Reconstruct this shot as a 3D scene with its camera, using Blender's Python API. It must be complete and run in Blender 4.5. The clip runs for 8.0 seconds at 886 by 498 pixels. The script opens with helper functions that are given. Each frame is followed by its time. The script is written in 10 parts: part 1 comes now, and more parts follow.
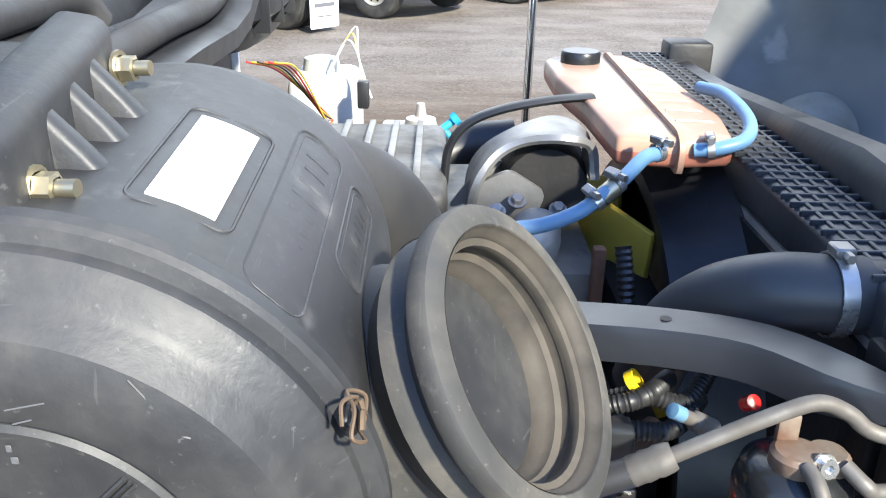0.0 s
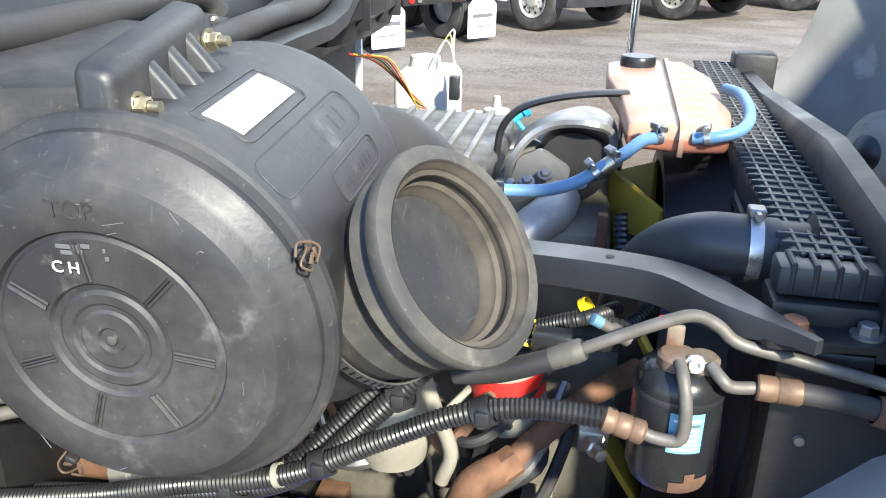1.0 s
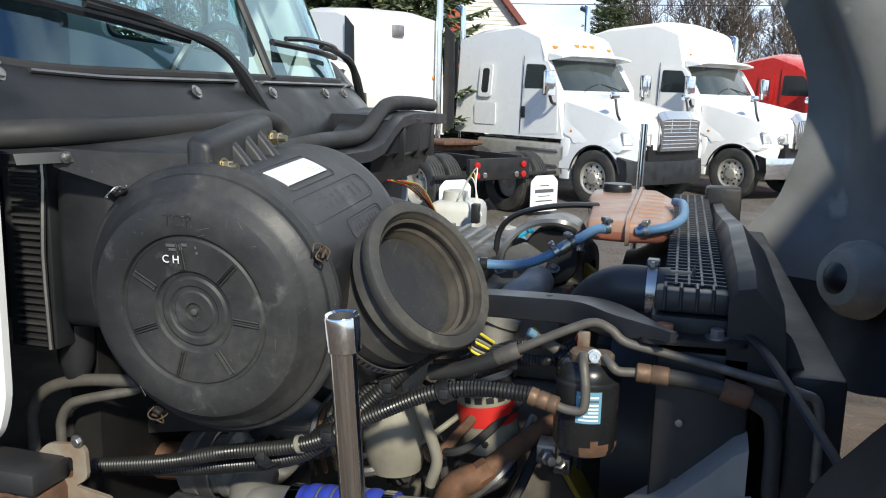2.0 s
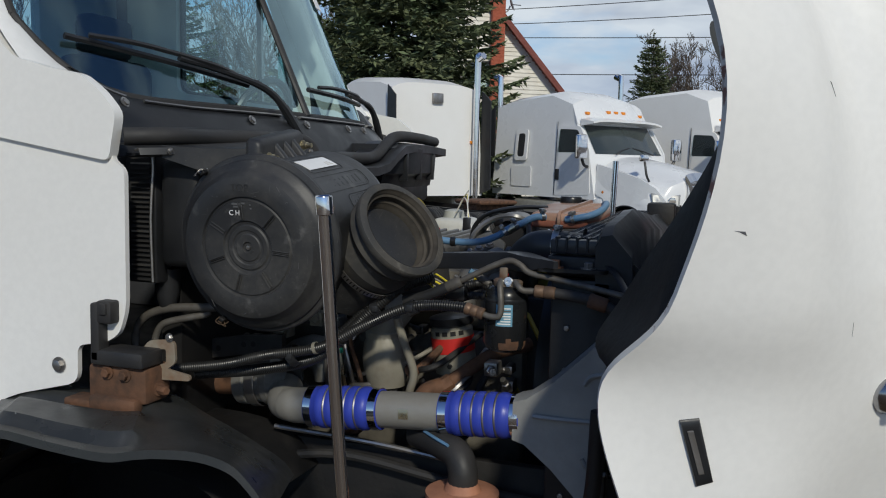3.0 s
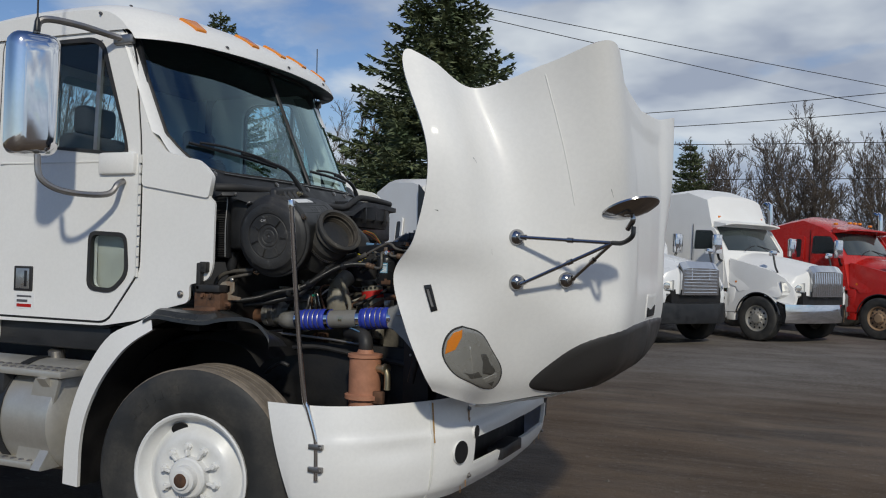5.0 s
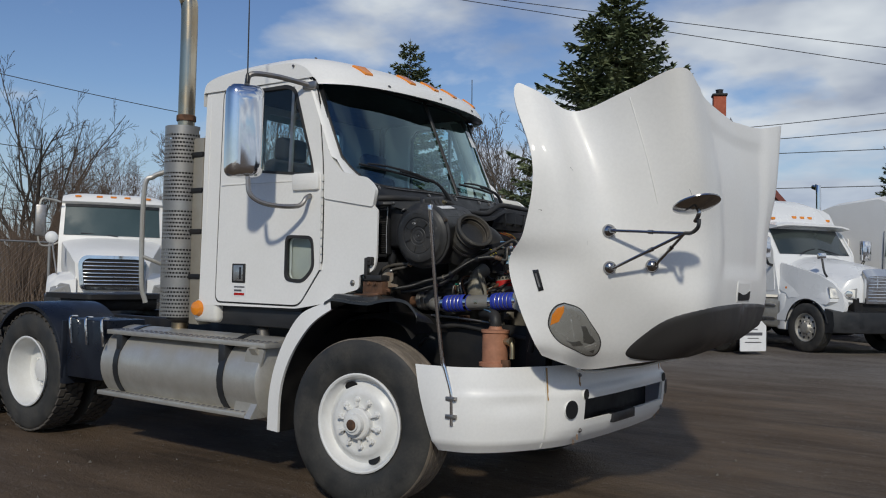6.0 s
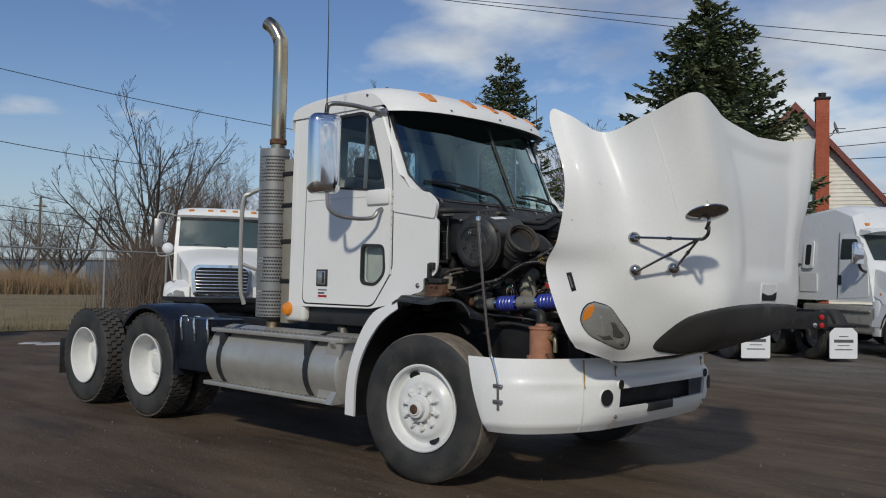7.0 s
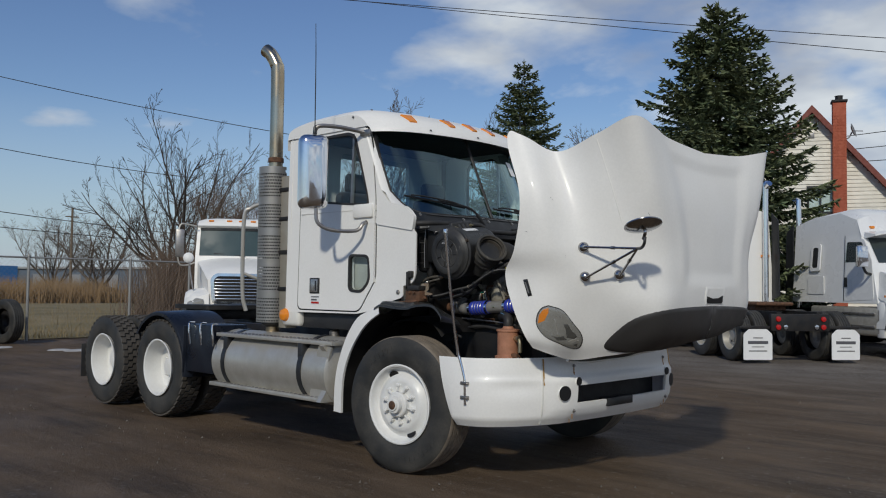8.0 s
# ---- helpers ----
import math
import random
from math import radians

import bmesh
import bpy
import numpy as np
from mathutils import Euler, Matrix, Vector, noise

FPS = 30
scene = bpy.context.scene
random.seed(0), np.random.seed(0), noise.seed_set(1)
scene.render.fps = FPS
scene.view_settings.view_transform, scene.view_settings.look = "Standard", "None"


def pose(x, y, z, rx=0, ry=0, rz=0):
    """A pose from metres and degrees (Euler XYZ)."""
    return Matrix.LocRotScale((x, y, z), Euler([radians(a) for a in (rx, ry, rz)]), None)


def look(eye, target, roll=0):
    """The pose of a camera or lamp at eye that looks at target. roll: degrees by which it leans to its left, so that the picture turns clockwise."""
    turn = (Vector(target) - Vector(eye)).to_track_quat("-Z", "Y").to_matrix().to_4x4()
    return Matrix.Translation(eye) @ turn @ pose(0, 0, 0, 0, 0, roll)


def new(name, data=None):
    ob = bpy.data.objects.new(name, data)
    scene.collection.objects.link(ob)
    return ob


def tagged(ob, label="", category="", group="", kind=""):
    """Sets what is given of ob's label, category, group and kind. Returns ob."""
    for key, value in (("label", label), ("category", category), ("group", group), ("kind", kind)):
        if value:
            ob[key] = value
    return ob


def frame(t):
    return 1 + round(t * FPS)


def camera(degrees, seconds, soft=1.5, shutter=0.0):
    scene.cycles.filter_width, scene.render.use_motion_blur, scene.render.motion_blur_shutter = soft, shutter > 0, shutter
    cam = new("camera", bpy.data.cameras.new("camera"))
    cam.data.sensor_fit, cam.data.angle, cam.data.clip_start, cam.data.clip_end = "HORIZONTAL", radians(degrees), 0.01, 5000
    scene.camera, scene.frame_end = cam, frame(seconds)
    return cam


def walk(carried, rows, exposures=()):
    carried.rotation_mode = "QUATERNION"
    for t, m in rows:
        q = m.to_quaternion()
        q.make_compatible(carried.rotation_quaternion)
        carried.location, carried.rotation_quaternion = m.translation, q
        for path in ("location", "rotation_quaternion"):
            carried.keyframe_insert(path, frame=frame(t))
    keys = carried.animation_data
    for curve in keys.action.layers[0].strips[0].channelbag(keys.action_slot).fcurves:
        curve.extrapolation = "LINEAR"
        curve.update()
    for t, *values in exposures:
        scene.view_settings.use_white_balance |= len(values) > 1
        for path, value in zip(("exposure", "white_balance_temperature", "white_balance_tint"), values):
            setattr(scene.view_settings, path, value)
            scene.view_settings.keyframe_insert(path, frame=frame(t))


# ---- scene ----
cam = camera(54.6, 8.0, 1.1)
PATH = [
    (0, (0.441, -1.326, 2.04), (0.461, 0.519, 1.268), 1.1),
    (0.5, (0.528, -1.418, 2.069), (0.317, 0.414, 1.296), 1.1),
    (1, (0.641, -1.591, 2.063), (0.314, 0.232, 1.31), 1.4),
    (1.5, (0.748, -1.778, 2.042), (0.327, 0.105, 1.515), 1.6),
    (1.7, (0.799, -1.866, 2.025), (0.336, 0.027, 1.578), 1.5),
    (2.8, (1.144, -2.493, 1.905), (0.524, -0.606, 1.671), 1.5),
    (3, (1.245, -2.639, 1.88), (0.613, -0.753, 1.672), 1.4),
    (3.5, (1.526, -3.054, 1.785), (0.88, -1.168, 1.625), 1.5),
    (4, (1.912, -3.578, 1.729), (1.226, -1.701, 1.642), 1.3),
    (4.2, (2.076, -3.785, 1.712), (1.374, -1.913, 1.661), 1.5),
    (5.3, (2.904, -4.827, 1.497), (2.061, -3.014, 1.548), 1.3),
    (5.5, (3.084, -4.957, 1.461), (2.14, -3.195, 1.511), 1.3),
    (6, (3.451, -5.272, 1.427), (2.3, -3.638, 1.487), 1.3),
    (6.5, (3.776, -5.481, 1.396), (2.513, -3.931, 1.468), 1.3),
    (7, (4.146, -5.628, 1.39), (2.807, -4.144, 1.467), 1.2),
    (7.5, (4.503, -5.763, 1.39), (3.133, -4.309, 1.474), 1.1),
    (8, (4.822, -5.767, 1.405), (3.435, -4.329, 1.494), 0.7),
]
walk(cam, [(t, look(eye, target, roll)) for t, eye, target, roll in PATH],
     [(0.0, 2.43, 6400, 5), (0.5, 2.45, 6400, 4), (1.0, 2.43, 6500, 3.5), (1.5, 1.63, 6600, 3), (1.7, 1.36, 6600, 3), (2.8, -0.03, 6400, 4.5),
      (3.5, -0.25, 6450, 5), (4.2, -0.25, 6450, 5), (5.5, -0.27, 6450, 6.5), (8.0, -0.31, 6450, 6)])
# ---------------------------------------------------------------- light
SUN = Vector((0.42, -0.72, 0.56)).normalized()
world = bpy.data.worlds.new("sky")
scene.world = world
world.use_nodes = True
wt = world.node_tree
wt.nodes.clear()


def wn(kind, **props):
    n = wt.nodes.new(kind)
    for key, value in props.items():
        setattr(n, key, value)
    return n


sky = wn("ShaderNodeTexSky", sky_type="NISHITA", sun_disc=False)
sky.sun_elevation = math.asin(SUN.z)
sky.sun_rotation = math.atan2(SUN.x, SUN.y)
sky.dust_density, sky.air_density, sky.ozone_density = 0.15, 1.05, 2.6
coord = wn("ShaderNodeTexCoord")
sep = wn("ShaderNodeSeparateXYZ")
wt.links.new(coord.outputs["Generated"], sep.inputs[0])
lift = wn("ShaderNodeMath", operation="MULTIPLY_ADD")
wt.links.new(sep.outputs["Z"], lift.inputs[0])
lift.inputs[1].default_value, lift.inputs[2].default_value = 1.0, 0.22
flat = wn("ShaderNodeVectorMath", operation="DIVIDE")
comb = wn("ShaderNodeCombineXYZ")
for key in "XYZ":
    wt.links.new(lift.outputs[0], comb.inputs[key])
wt.links.new(coord.outputs["Generated"], flat.inputs[0])
wt.links.new(comb.outputs[0], flat.inputs[1])
cloud = wn("ShaderNodeTexNoise", noise_dimensions="3D")
cloud.inputs["Scale"].default_value, cloud.inputs["Detail"].default_value = 1.9, 8.0
cloud.inputs["Roughness"].default_value, cloud.inputs["Distortion"].default_value = 0.50, 0.1
wt.links.new(flat.outputs[0], cloud.inputs["Vector"])
cover = wn("ShaderNodeValToRGB")
cover.color_ramp.elements[0].position, cover.color_ramp.elements[1].position = 0.52, 0.66
sepc = wn("ShaderNodeVectorMath", operation="DOT_PRODUCT")
sepc.inputs[1].default_value = (0.55, 0.65, 0.0)
wt.links.new(coord.outputs["Generated"], sepc.inputs[0])
more = wn("ShaderNodeMath", operation="MULTIPLY_ADD")
more.inputs[1].default_value = 0.36
wt.links.new(sepc.outputs["Value"], more.inputs[0])
wt.links.new(cloud.outputs["Fac"], more.inputs[2])
wt.links.new(more.outputs[0], cover.inputs[0])
shade = wn("ShaderNodeTexNoise")
shade.inputs["Scale"].default_value, shade.inputs["Detail"].default_value = 2.4, 4.0
wt.links.new(flat.outputs[0], shade.inputs["Vector"])
white = wn("ShaderNodeValToRGB")
white.color_ramp.elements[0].position, white.color_ramp.elements[1].position = 0.35, 0.62
white.color_ramp.elements[0].color, white.color_ramp.elements[1].color = (3.1, 3.5, 4.5, 1), (6.4, 6.7, 7.2, 1)
wt.links.new(shade.outputs["Fac"], white.inputs[0])
blend = wn("ShaderNodeMix", data_type="RGBA")
wt.links.new(cover.outputs[0], blend.inputs[0])
deep = wn("ShaderNodeHueSaturation")
deep.inputs["Saturation"].default_value, deep.inputs["Value"].default_value = 1.12, 0.82
deep.inputs["Hue"].default_value = 0.514
wt.links.new(sky.outputs[0], deep.inputs["Color"])
wt.links.new(deep.outputs[0], blend.inputs[6])
wt.links.new(white.outputs[0], blend.inputs[7])
back = wn("ShaderNodeBackground")
back.inputs["Strength"].default_value = 0.128
low = wn("ShaderNodeMapRange")
low.inputs["From Min"].default_value, low.inputs["From Max"].default_value = 0.0, 0.20
low.inputs["To Min"].default_value, low.inputs["To Max"].default_value = 0.85, 0.0
wt.links.new(sep.outputs["Z"], low.inputs["Value"])
bank = wn("ShaderNodeMix", data_type="RGBA")
bank.inputs[7].default_value = (3.3, 4.0, 5.4, 1)
wt.links.new(low.outputs[0], bank.inputs[0])
wt.links.new(blend.outputs[2], bank.inputs[6])
wt.links.new(bank.outputs[2], back.inputs[0])
wout = wn("ShaderNodeOutputWorld")
wt.links.new(back.outputs[0], wout.inputs[0])

sun = new("sun", bpy.data.lights.new("sun", "SUN"))
sun.data.energy, sun.data.angle, sun.data.color = 2.7, radians(3.0), (1.0, 0.925, 0.81)
sun.matrix_world = look(SUN * 40, (0, 0, 0))


# ---------------------------------------------------------------- materials
def surface(name, colour, rough=0.5, metal=0.0, second=None, scale=6.0, amount=0.35, fine=60.0, bump=0.15,
            spread=0.12, coat=0.0, spots=None, spot_scale=9.0, spot_at=0.62, trans=0.0, ior=1.45, spread_island=0.0):
    """Two scales of colour variation, wear spots, uneven gloss and relief."""
    m = bpy.data.materials.new(name)
    m.use_nodes = True
    t = m.node_tree
    b = t.nodes["Principled BSDF"]
    tc = t.nodes.new("ShaderNodeTexCoord")
    if second is None:
        second = tuple(c * 0.72 for c in colour)

    def noise_fac(s, detail=4.0, lo=0.35, hi=0.65):
        n = t.nodes.new("ShaderNodeTexNoise")
        n.inputs["Scale"].default_value, n.inputs["Detail"].default_value = s, detail
        t.links.new(tc.outputs["Object"], n.inputs["Vector"])
        r = t.nodes.new("ShaderNodeMapRange")
        r.inputs["From Min"].default_value, r.inputs["From Max"].default_value = lo, hi
        t.links.new(n.outputs["Fac"], r.inputs["Value"])
        return r.outputs["Result"], n.outputs["Fac"]

    def mix(fac, a, c, strength=1.0):
        n = t.nodes.new("ShaderNodeMix")
        n.data_type = "RGBA"
        mul = t.nodes.new("ShaderNodeMath")
        mul.operation = "MULTIPLY"
        t.links.new(fac, mul.inputs[0])
        mul.inputs[1].default_value = strength
        t.links.new(mul.outputs[0], n.inputs[0])
        for value, socket in ((a, n.inputs[6]), (c, n.inputs[7])):
            if isinstance(value, tuple):
                socket.default_value = (*value, 1)
            else:
                t.links.new(value, socket)
        return n.outputs[2]

    big, _ = noise_fac(scale)
    small, raw = noise_fac(fine, 3.0)
    col = mix(big, colour, second, amount)
    col = mix(small, col, tuple(c * 0.8 for c in colour), 0.5 * amount)
    if spots:
        s, _ = noise_fac(spot_scale, 6.0, spot_at, spot_at + 0.05)
        col = mix(s, col, spots, 0.9)
    t.links.new(col, b.inputs["Base Color"])
    ro = t.nodes.new("ShaderNodeMapRange")
    ro.inputs["To Min"].default_value, ro.inputs["To Max"].default_value = max(0.02, rough - spread), min(1, rough + spread)
    t.links.new(big, ro.inputs["Value"])
    t.links.new(ro.outputs[0], b.inputs["Roughness"])
    b.inputs["Metallic"].default_value = metal
    b.inputs["Coat Weight"].default_value = coat
    b.inputs["Coat Roughness"].default_value = 0.08
    b.inputs["Transmission Weight"].default_value = trans
    b.inputs["IOR"].default_value = ior
    if bump:
        bp = t.nodes.new("ShaderNodeBump")
        bp.inputs["Strength"].default_value, bp.inputs["Distance"].default_value = bump, 0.004
        t.links.new(raw, bp.inputs["Height"])
        t.links.new(bp.outputs[0], b.inputs["Normal"])
    return m


def scuffed(name, base, dusty, scuff, scale=6.0, rough=(0.48, 0.70)):
    """Dark moulded plastic or rubber: dull dusty patches, handled glossy ones, pale scuffs and hair scratches."""
    m = bpy.data.materials.new(name)
    m.use_nodes = True
    t = m.node_tree
    b = t.nodes["Principled BSDF"]
    tc = t.nodes.new("ShaderNodeTexCoord")

    def noise_of(s, lo, hi, detail=5.0, stretch=None, turn=0.0):
        n = t.nodes.new("ShaderNodeTexNoise")
        n.inputs["Scale"].default_value, n.inputs["Detail"].default_value, n.inputs["Roughness"].default_value = s, detail, 0.6
        src = tc.outputs["Object"]
        if stretch:
            mp = t.nodes.new("ShaderNodeMapping")
            mp.inputs["Scale"].default_value, mp.inputs["Rotation"].default_value = stretch, (0.3, turn, 0.4 + turn)
            t.links.new(src, mp.inputs[0])
            src = mp.outputs[0]
        t.links.new(src, n.inputs["Vector"])
        r = t.nodes.new("ShaderNodeMapRange")
        r.inputs["From Min"].default_value, r.inputs["From Max"].default_value = lo, hi
        t.links.new(n.outputs["Fac"], r.inputs["Value"])
        return r.outputs[0], n.outputs["Fac"]

    def math_of(op, a, c):
        n = t.nodes.new("ShaderNodeMath")
        n.operation = op
        for value, socket in ((a, n.inputs[0]), (c, n.inputs[1])):
            if isinstance(value, float):
                socket.default_value = value
            else:
                t.links.new(value, socket)
        return n.outputs[0]

    def mix(f, a, c):
        n = t.nodes.new("ShaderNodeMix")
        n.data_type = "RGBA"
        t.links.new(f, n.inputs[0])
        for value, socket in ((a, n.inputs[6]), (c, n.inputs[7])):
            if isinstance(value, tuple):
                socket.default_value = (*value, 1)
            else:
                t.links.new(value, socket)
        return n.outputs[2]

    big, _ = noise_of(scale, 0.40, 0.66)
    fine, fine_raw = noise_of(70.0, 0.35, 0.70, 4.0)
    patch, _ = noise_of(scale * 2.6, 0.60, 0.70, 7.0)
    speck, _ = noise_of(150.0, 0.66, 0.72, 3.0)
    hair, _ = noise_of(9.0, 0.685, 0.70, 3.0, (30.0, 1.2, 2.0), 0.5)
    hair2, _ = noise_of(9.0, 0.69, 0.705, 3.0, (2.0, 1.0, 34.0), -0.7)
    col = mix(math_of("MULTIPLY", big, math_of("ADD", math_of("MULTIPLY", fine, 0.5), 0.35)), base, dusty)
    col = mix(math_of("MULTIPLY", patch, math_of("ADD", math_of("MULTIPLY", fine, 0.55), 0.1)), col, scuff)
    col = mix(math_of("MULTIPLY", speck, 0.3), col, scuff)
    col = mix(math_of("MULTIPLY", math_of("MAXIMUM", hair, hair2), 0.14), col, scuff)
    t.links.new(col, b.inputs["Base Color"])
    ro = t.nodes.new("ShaderNodeMapRange")
    ro.inputs["To Min"].default_value, ro.inputs["To Max"].default_value = rough
    t.links.new(big, ro.inputs["Value"])
    t.links.new(ro.outputs[0], b.inputs["Roughness"])
    bp = t.nodes.new("ShaderNodeBump")
    bp.inputs["Strength"].default_value, bp.inputs["Distance"].default_value = 0.18, 0.003
    t.links.new(fine_raw, bp.inputs["Height"])
    t.links.new(bp.outputs[0], b.inputs["Normal"])
    return m


def glass(name, tint, rough=0.02, alpha=0.25, shine=(1.0, 1.0, 1.0)):
    """Thin tinted pane: mostly clear, with a mirror-like gloss."""
    m = bpy.data.materials.new(name)
    m.use_nodes = True
    t = m.node_tree
    t.nodes.clear()
    out = t.nodes.new("ShaderNodeOutputMaterial")
    clear = t.nodes.new("ShaderNodeBsdfTransparent")
    clear.inputs[0].default_value = (*tint, 1)
    gloss = t.nodes.new("ShaderNodeBsdfGlossy")
    gloss.inputs["Roughness"].default_value = rough
    gloss.inputs["Color"].default_value = (*shine, 1)
    slant = t.nodes.new("ShaderNodeLayerWeight")
    slant.inputs["Blend"].default_value = 0.5
    fres = t.nodes.new("ShaderNodeMath")
    fres.operation = "POWER"
    fres.inputs[1].default_value = 4.0
    t.links.new(slant.outputs["Facing"], fres.inputs[0])
    gain = t.nodes.new("ShaderNodeMath")
    gain.operation = "MULTIPLY_ADD"
    gain.inputs[1].default_value, gain.inputs[2].default_value = 0.95, 0.03 + alpha * 0.1
    mx = t.nodes.new("ShaderNodeMixShader")
    t.links.new(fres.outputs[0], gain.inputs[0])
    t.links.new(gain.outputs[0], mx.inputs[0])
    t.links.new(clear.outputs[0], mx.inputs[1])
    t.links.new(gloss.outputs[0], mx.inputs[2])
    t.links.new(mx.outputs[0], out.inputs[0])
    return m


PAINT = surface("white_paint", (0.83, 0.82, 0.79), 0.44, second=(0.75, 0.735, 0.695), scale=2.2, amount=0.35, bump=0.02, coat=0.06, spread=0.08)
PAINT_OLD = surface("weathered_white_paint", (0.74, 0.73, 0.69), 0.42, second=(0.58, 0.56, 0.50), scale=4, amount=0.4, bump=0.06, coat=0.1)
RIM = surface("white_rim_paint", (0.74, 0.74, 0.72), 0.4, second=(0.62, 0.60, 0.56), scale=9, amount=0.4, bump=0.05)
LINER = surface("grey_fibreglass", (0.19, 0.192, 0.183), 0.5, second=(0.095, 0.096, 0.092), scale=2.6, amount=0.9, bump=0.8, fine=11, spots=(0.24, 0.235, 0.22), spot_scale=5, spot_at=0.66)
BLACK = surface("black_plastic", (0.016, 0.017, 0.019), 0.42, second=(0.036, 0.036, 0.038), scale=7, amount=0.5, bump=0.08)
CASE = scuffed("air_cleaner_plastic", (0.019, 0.0197, 0.0215), (0.060, 0.057, 0.052), (0.14, 0.137, 0.13))
# near-black for black parts, and for shade put into openings and recesses
DARK = surface("near_black_and_shade", (0.007, 0.007, 0.008), 0.6, second=(0.018, 0.016, 0.014), scale=6, amount=0.6, bump=0.2)
GUARD = surface("dull_pierced_aluminium", (0.34, 0.335, 0.32), 0.45, 0.6, second=(0.24, 0.23, 0.21), scale=5, amount=0.6, bump=0.05)
WORN = surface("faded_black_plastic", (0.012, 0.0132, 0.0155), 0.45, second=(0.026, 0.027, 0.030), scale=8, amount=0.6, bump=0.1)
SHELFM = surface("satin_splash_plastic", (0.026, 0.028, 0.028), 0.34, second=(0.05, 0.05, 0.048), scale=9, amount=0.6, bump=0.12)
DULL = surface("dull_alloy_tube", (0.145, 0.135, 0.120), 0.58, 0.35, second=(0.080, 0.069, 0.058), scale=30, amount=0.8, bump=0.25)
LIFT = surface("weathered_cast_alloy", (0.30, 0.295, 0.285), 0.4, 0.6, second=(0.16, 0.155, 0.145), scale=14, amount=0.7, bump=0.3)
RUBBER = surface("black_rubber", (0.022, 0.022, 0.023), 0.62, second=(0.048, 0.044, 0.040), scale=8, amount=0.5, bump=0.15)
BOOT = scuffed("dusty_rubber", (0.036, 0.035, 0.033), (0.105, 0.094, 0.076), (0.18, 0.170, 0.152), 11.0, (0.62, 0.85))
DUST = surface("brown_dust_on_rubber", (0.074, 0.063, 0.049), 0.8, second=(0.022, 0.020, 0.018), scale=16, amount=0.8, bump=0.2)
TYRE = surface("tyre_rubber", (0.026, 0.0265, 0.026), 0.66, second=(0.072, 0.066, 0.057), scale=6, amount=0.7, bump=0.25)
TREAD = surface("dusty_tread", (0.25, 0.208, 0.162), 0.85, second=(0.11, 0.092, 0.074), scale=11, amount=0.8, bump=0.3)
STEEL = surface("dull_steel", (0.36, 0.35, 0.34), 0.42, 0.9, second=(0.22, 0.20, 0.18), scale=12, amount=0.6, bump=0.1)
CHROME = surface("chrome", (0.80, 0.80, 0.81), 0.09, 1.0, second=(0.66, 0.66, 0.67), scale=6, amount=0.3, bump=0.0, spread=0.05)
ZINC = surface("bright_zinc", (0.58, 0.58, 0.565), 0.34, 0.85, second=(0.40, 0.39, 0.37), scale=30, amount=0.6, bump=0.08)
ALU = surface("brushed_aluminium", (0.58, 0.56, 0.51), 0.46, 0.6, second=(0.40, 0.375, 0.325), scale=5, amount=0.8, bump=0.12)
CAST = surface("cast_aluminium", (0.25, 0.25, 0.24), 0.55, 0.4, second=(0.12, 0.11, 0.095), scale=10, amount=0.7, bump=0.4, fine=90)
PIPE = surface("charge_pipe_grey", (0.36, 0.35, 0.32), 0.45, 0.35, second=(0.24, 0.22, 0.19), scale=8, amount=0.6, bump=0.15)
STACK = surface("stained_chrome_stack", (0.56, 0.48, 0.35), 0.26, 1.0, second=(0.33, 0.22, 0.11), scale=3, amount=0.8, bump=0.05)
RUST = surface("rust", (0.155, 0.075, 0.040), 0.85, second=(0.050, 0.032, 0.023), scale=22, amount=0.9, bump=0.5)
FERRULE = surface("aged_copper", (0.17, 0.105, 0.066), 0.6, 0.3, second=(0.075, 0.054, 0.040), scale=40, amount=0.8, bump=0.3)
COPPER = surface("rust_red_housing", (0.46, 0.215, 0.13), 0.65, second=(0.22, 0.105, 0.065), scale=14, amount=0.6, bump=0.3)
BRASS = surface("zinc_yellow", (0.52, 0.47, 0.34), 0.38, 0.9, second=(0.35, 0.28, 0.14), scale=20, amount=0.5)
BLUE = surface("blue_silicone", (0.035, 0.060, 0.42), 0.45, second=(0.025, 0.042, 0.30), scale=10, amount=0.5, bump=0.05)
BLUEHOSE = surface("light_blue_hose", (0.115, 0.235, 0.385), 0.5, second=(0.16, 0.26, 0.37), scale=14, amount=0.5, bump=0.1)
RED = surface("red_band", (0.55, 0.025, 0.02), 0.45, second=(0.40, 0.02, 0.02))
SAND = surface("beige_engine_paint", (0.30, 0.285, 0.235), 0.55, second=(0.15, 0.125, 0.09), scale=9, amount=0.7, bump=0.2)
TANKP = surface("milky_coolant_tank", (0.37, 0.245, 0.175), 0.4, second=(0.35, 0.18, 0.115), scale=7, amount=0.8, bump=0.1)
TANKL = surface("pink_coolant_tank", (0.36, 0.125, 0.082), 0.4, second=(0.38, 0.18, 0.12), scale=7, amount=0.7, bump=0.1)
YELLOW = surface("yellow_fan", (0.42, 0.31, 0.045), 0.5, second=(0.30, 0.21, 0.03))
AMBER = surface("amber_lens", (0.80, 0.26, 0.02), 0.18, second=(0.6, 0.18, 0.015), coat=0.5, bump=0)
LENS = surface("headlamp_reflector", (0.40, 0.40, 0.385), 0.25, 0.3, second=(0.27, 0.27, 0.26), scale=7, amount=0.6, bump=0)
WHITE = surface("white_label", (0.80, 0.80, 0.79), 0.5, second=(0.70, 0.70, 0.68), bump=0)
GREYBAR = surface("grey_print", (0.10, 0.10, 0.11), 0.6, bump=0)
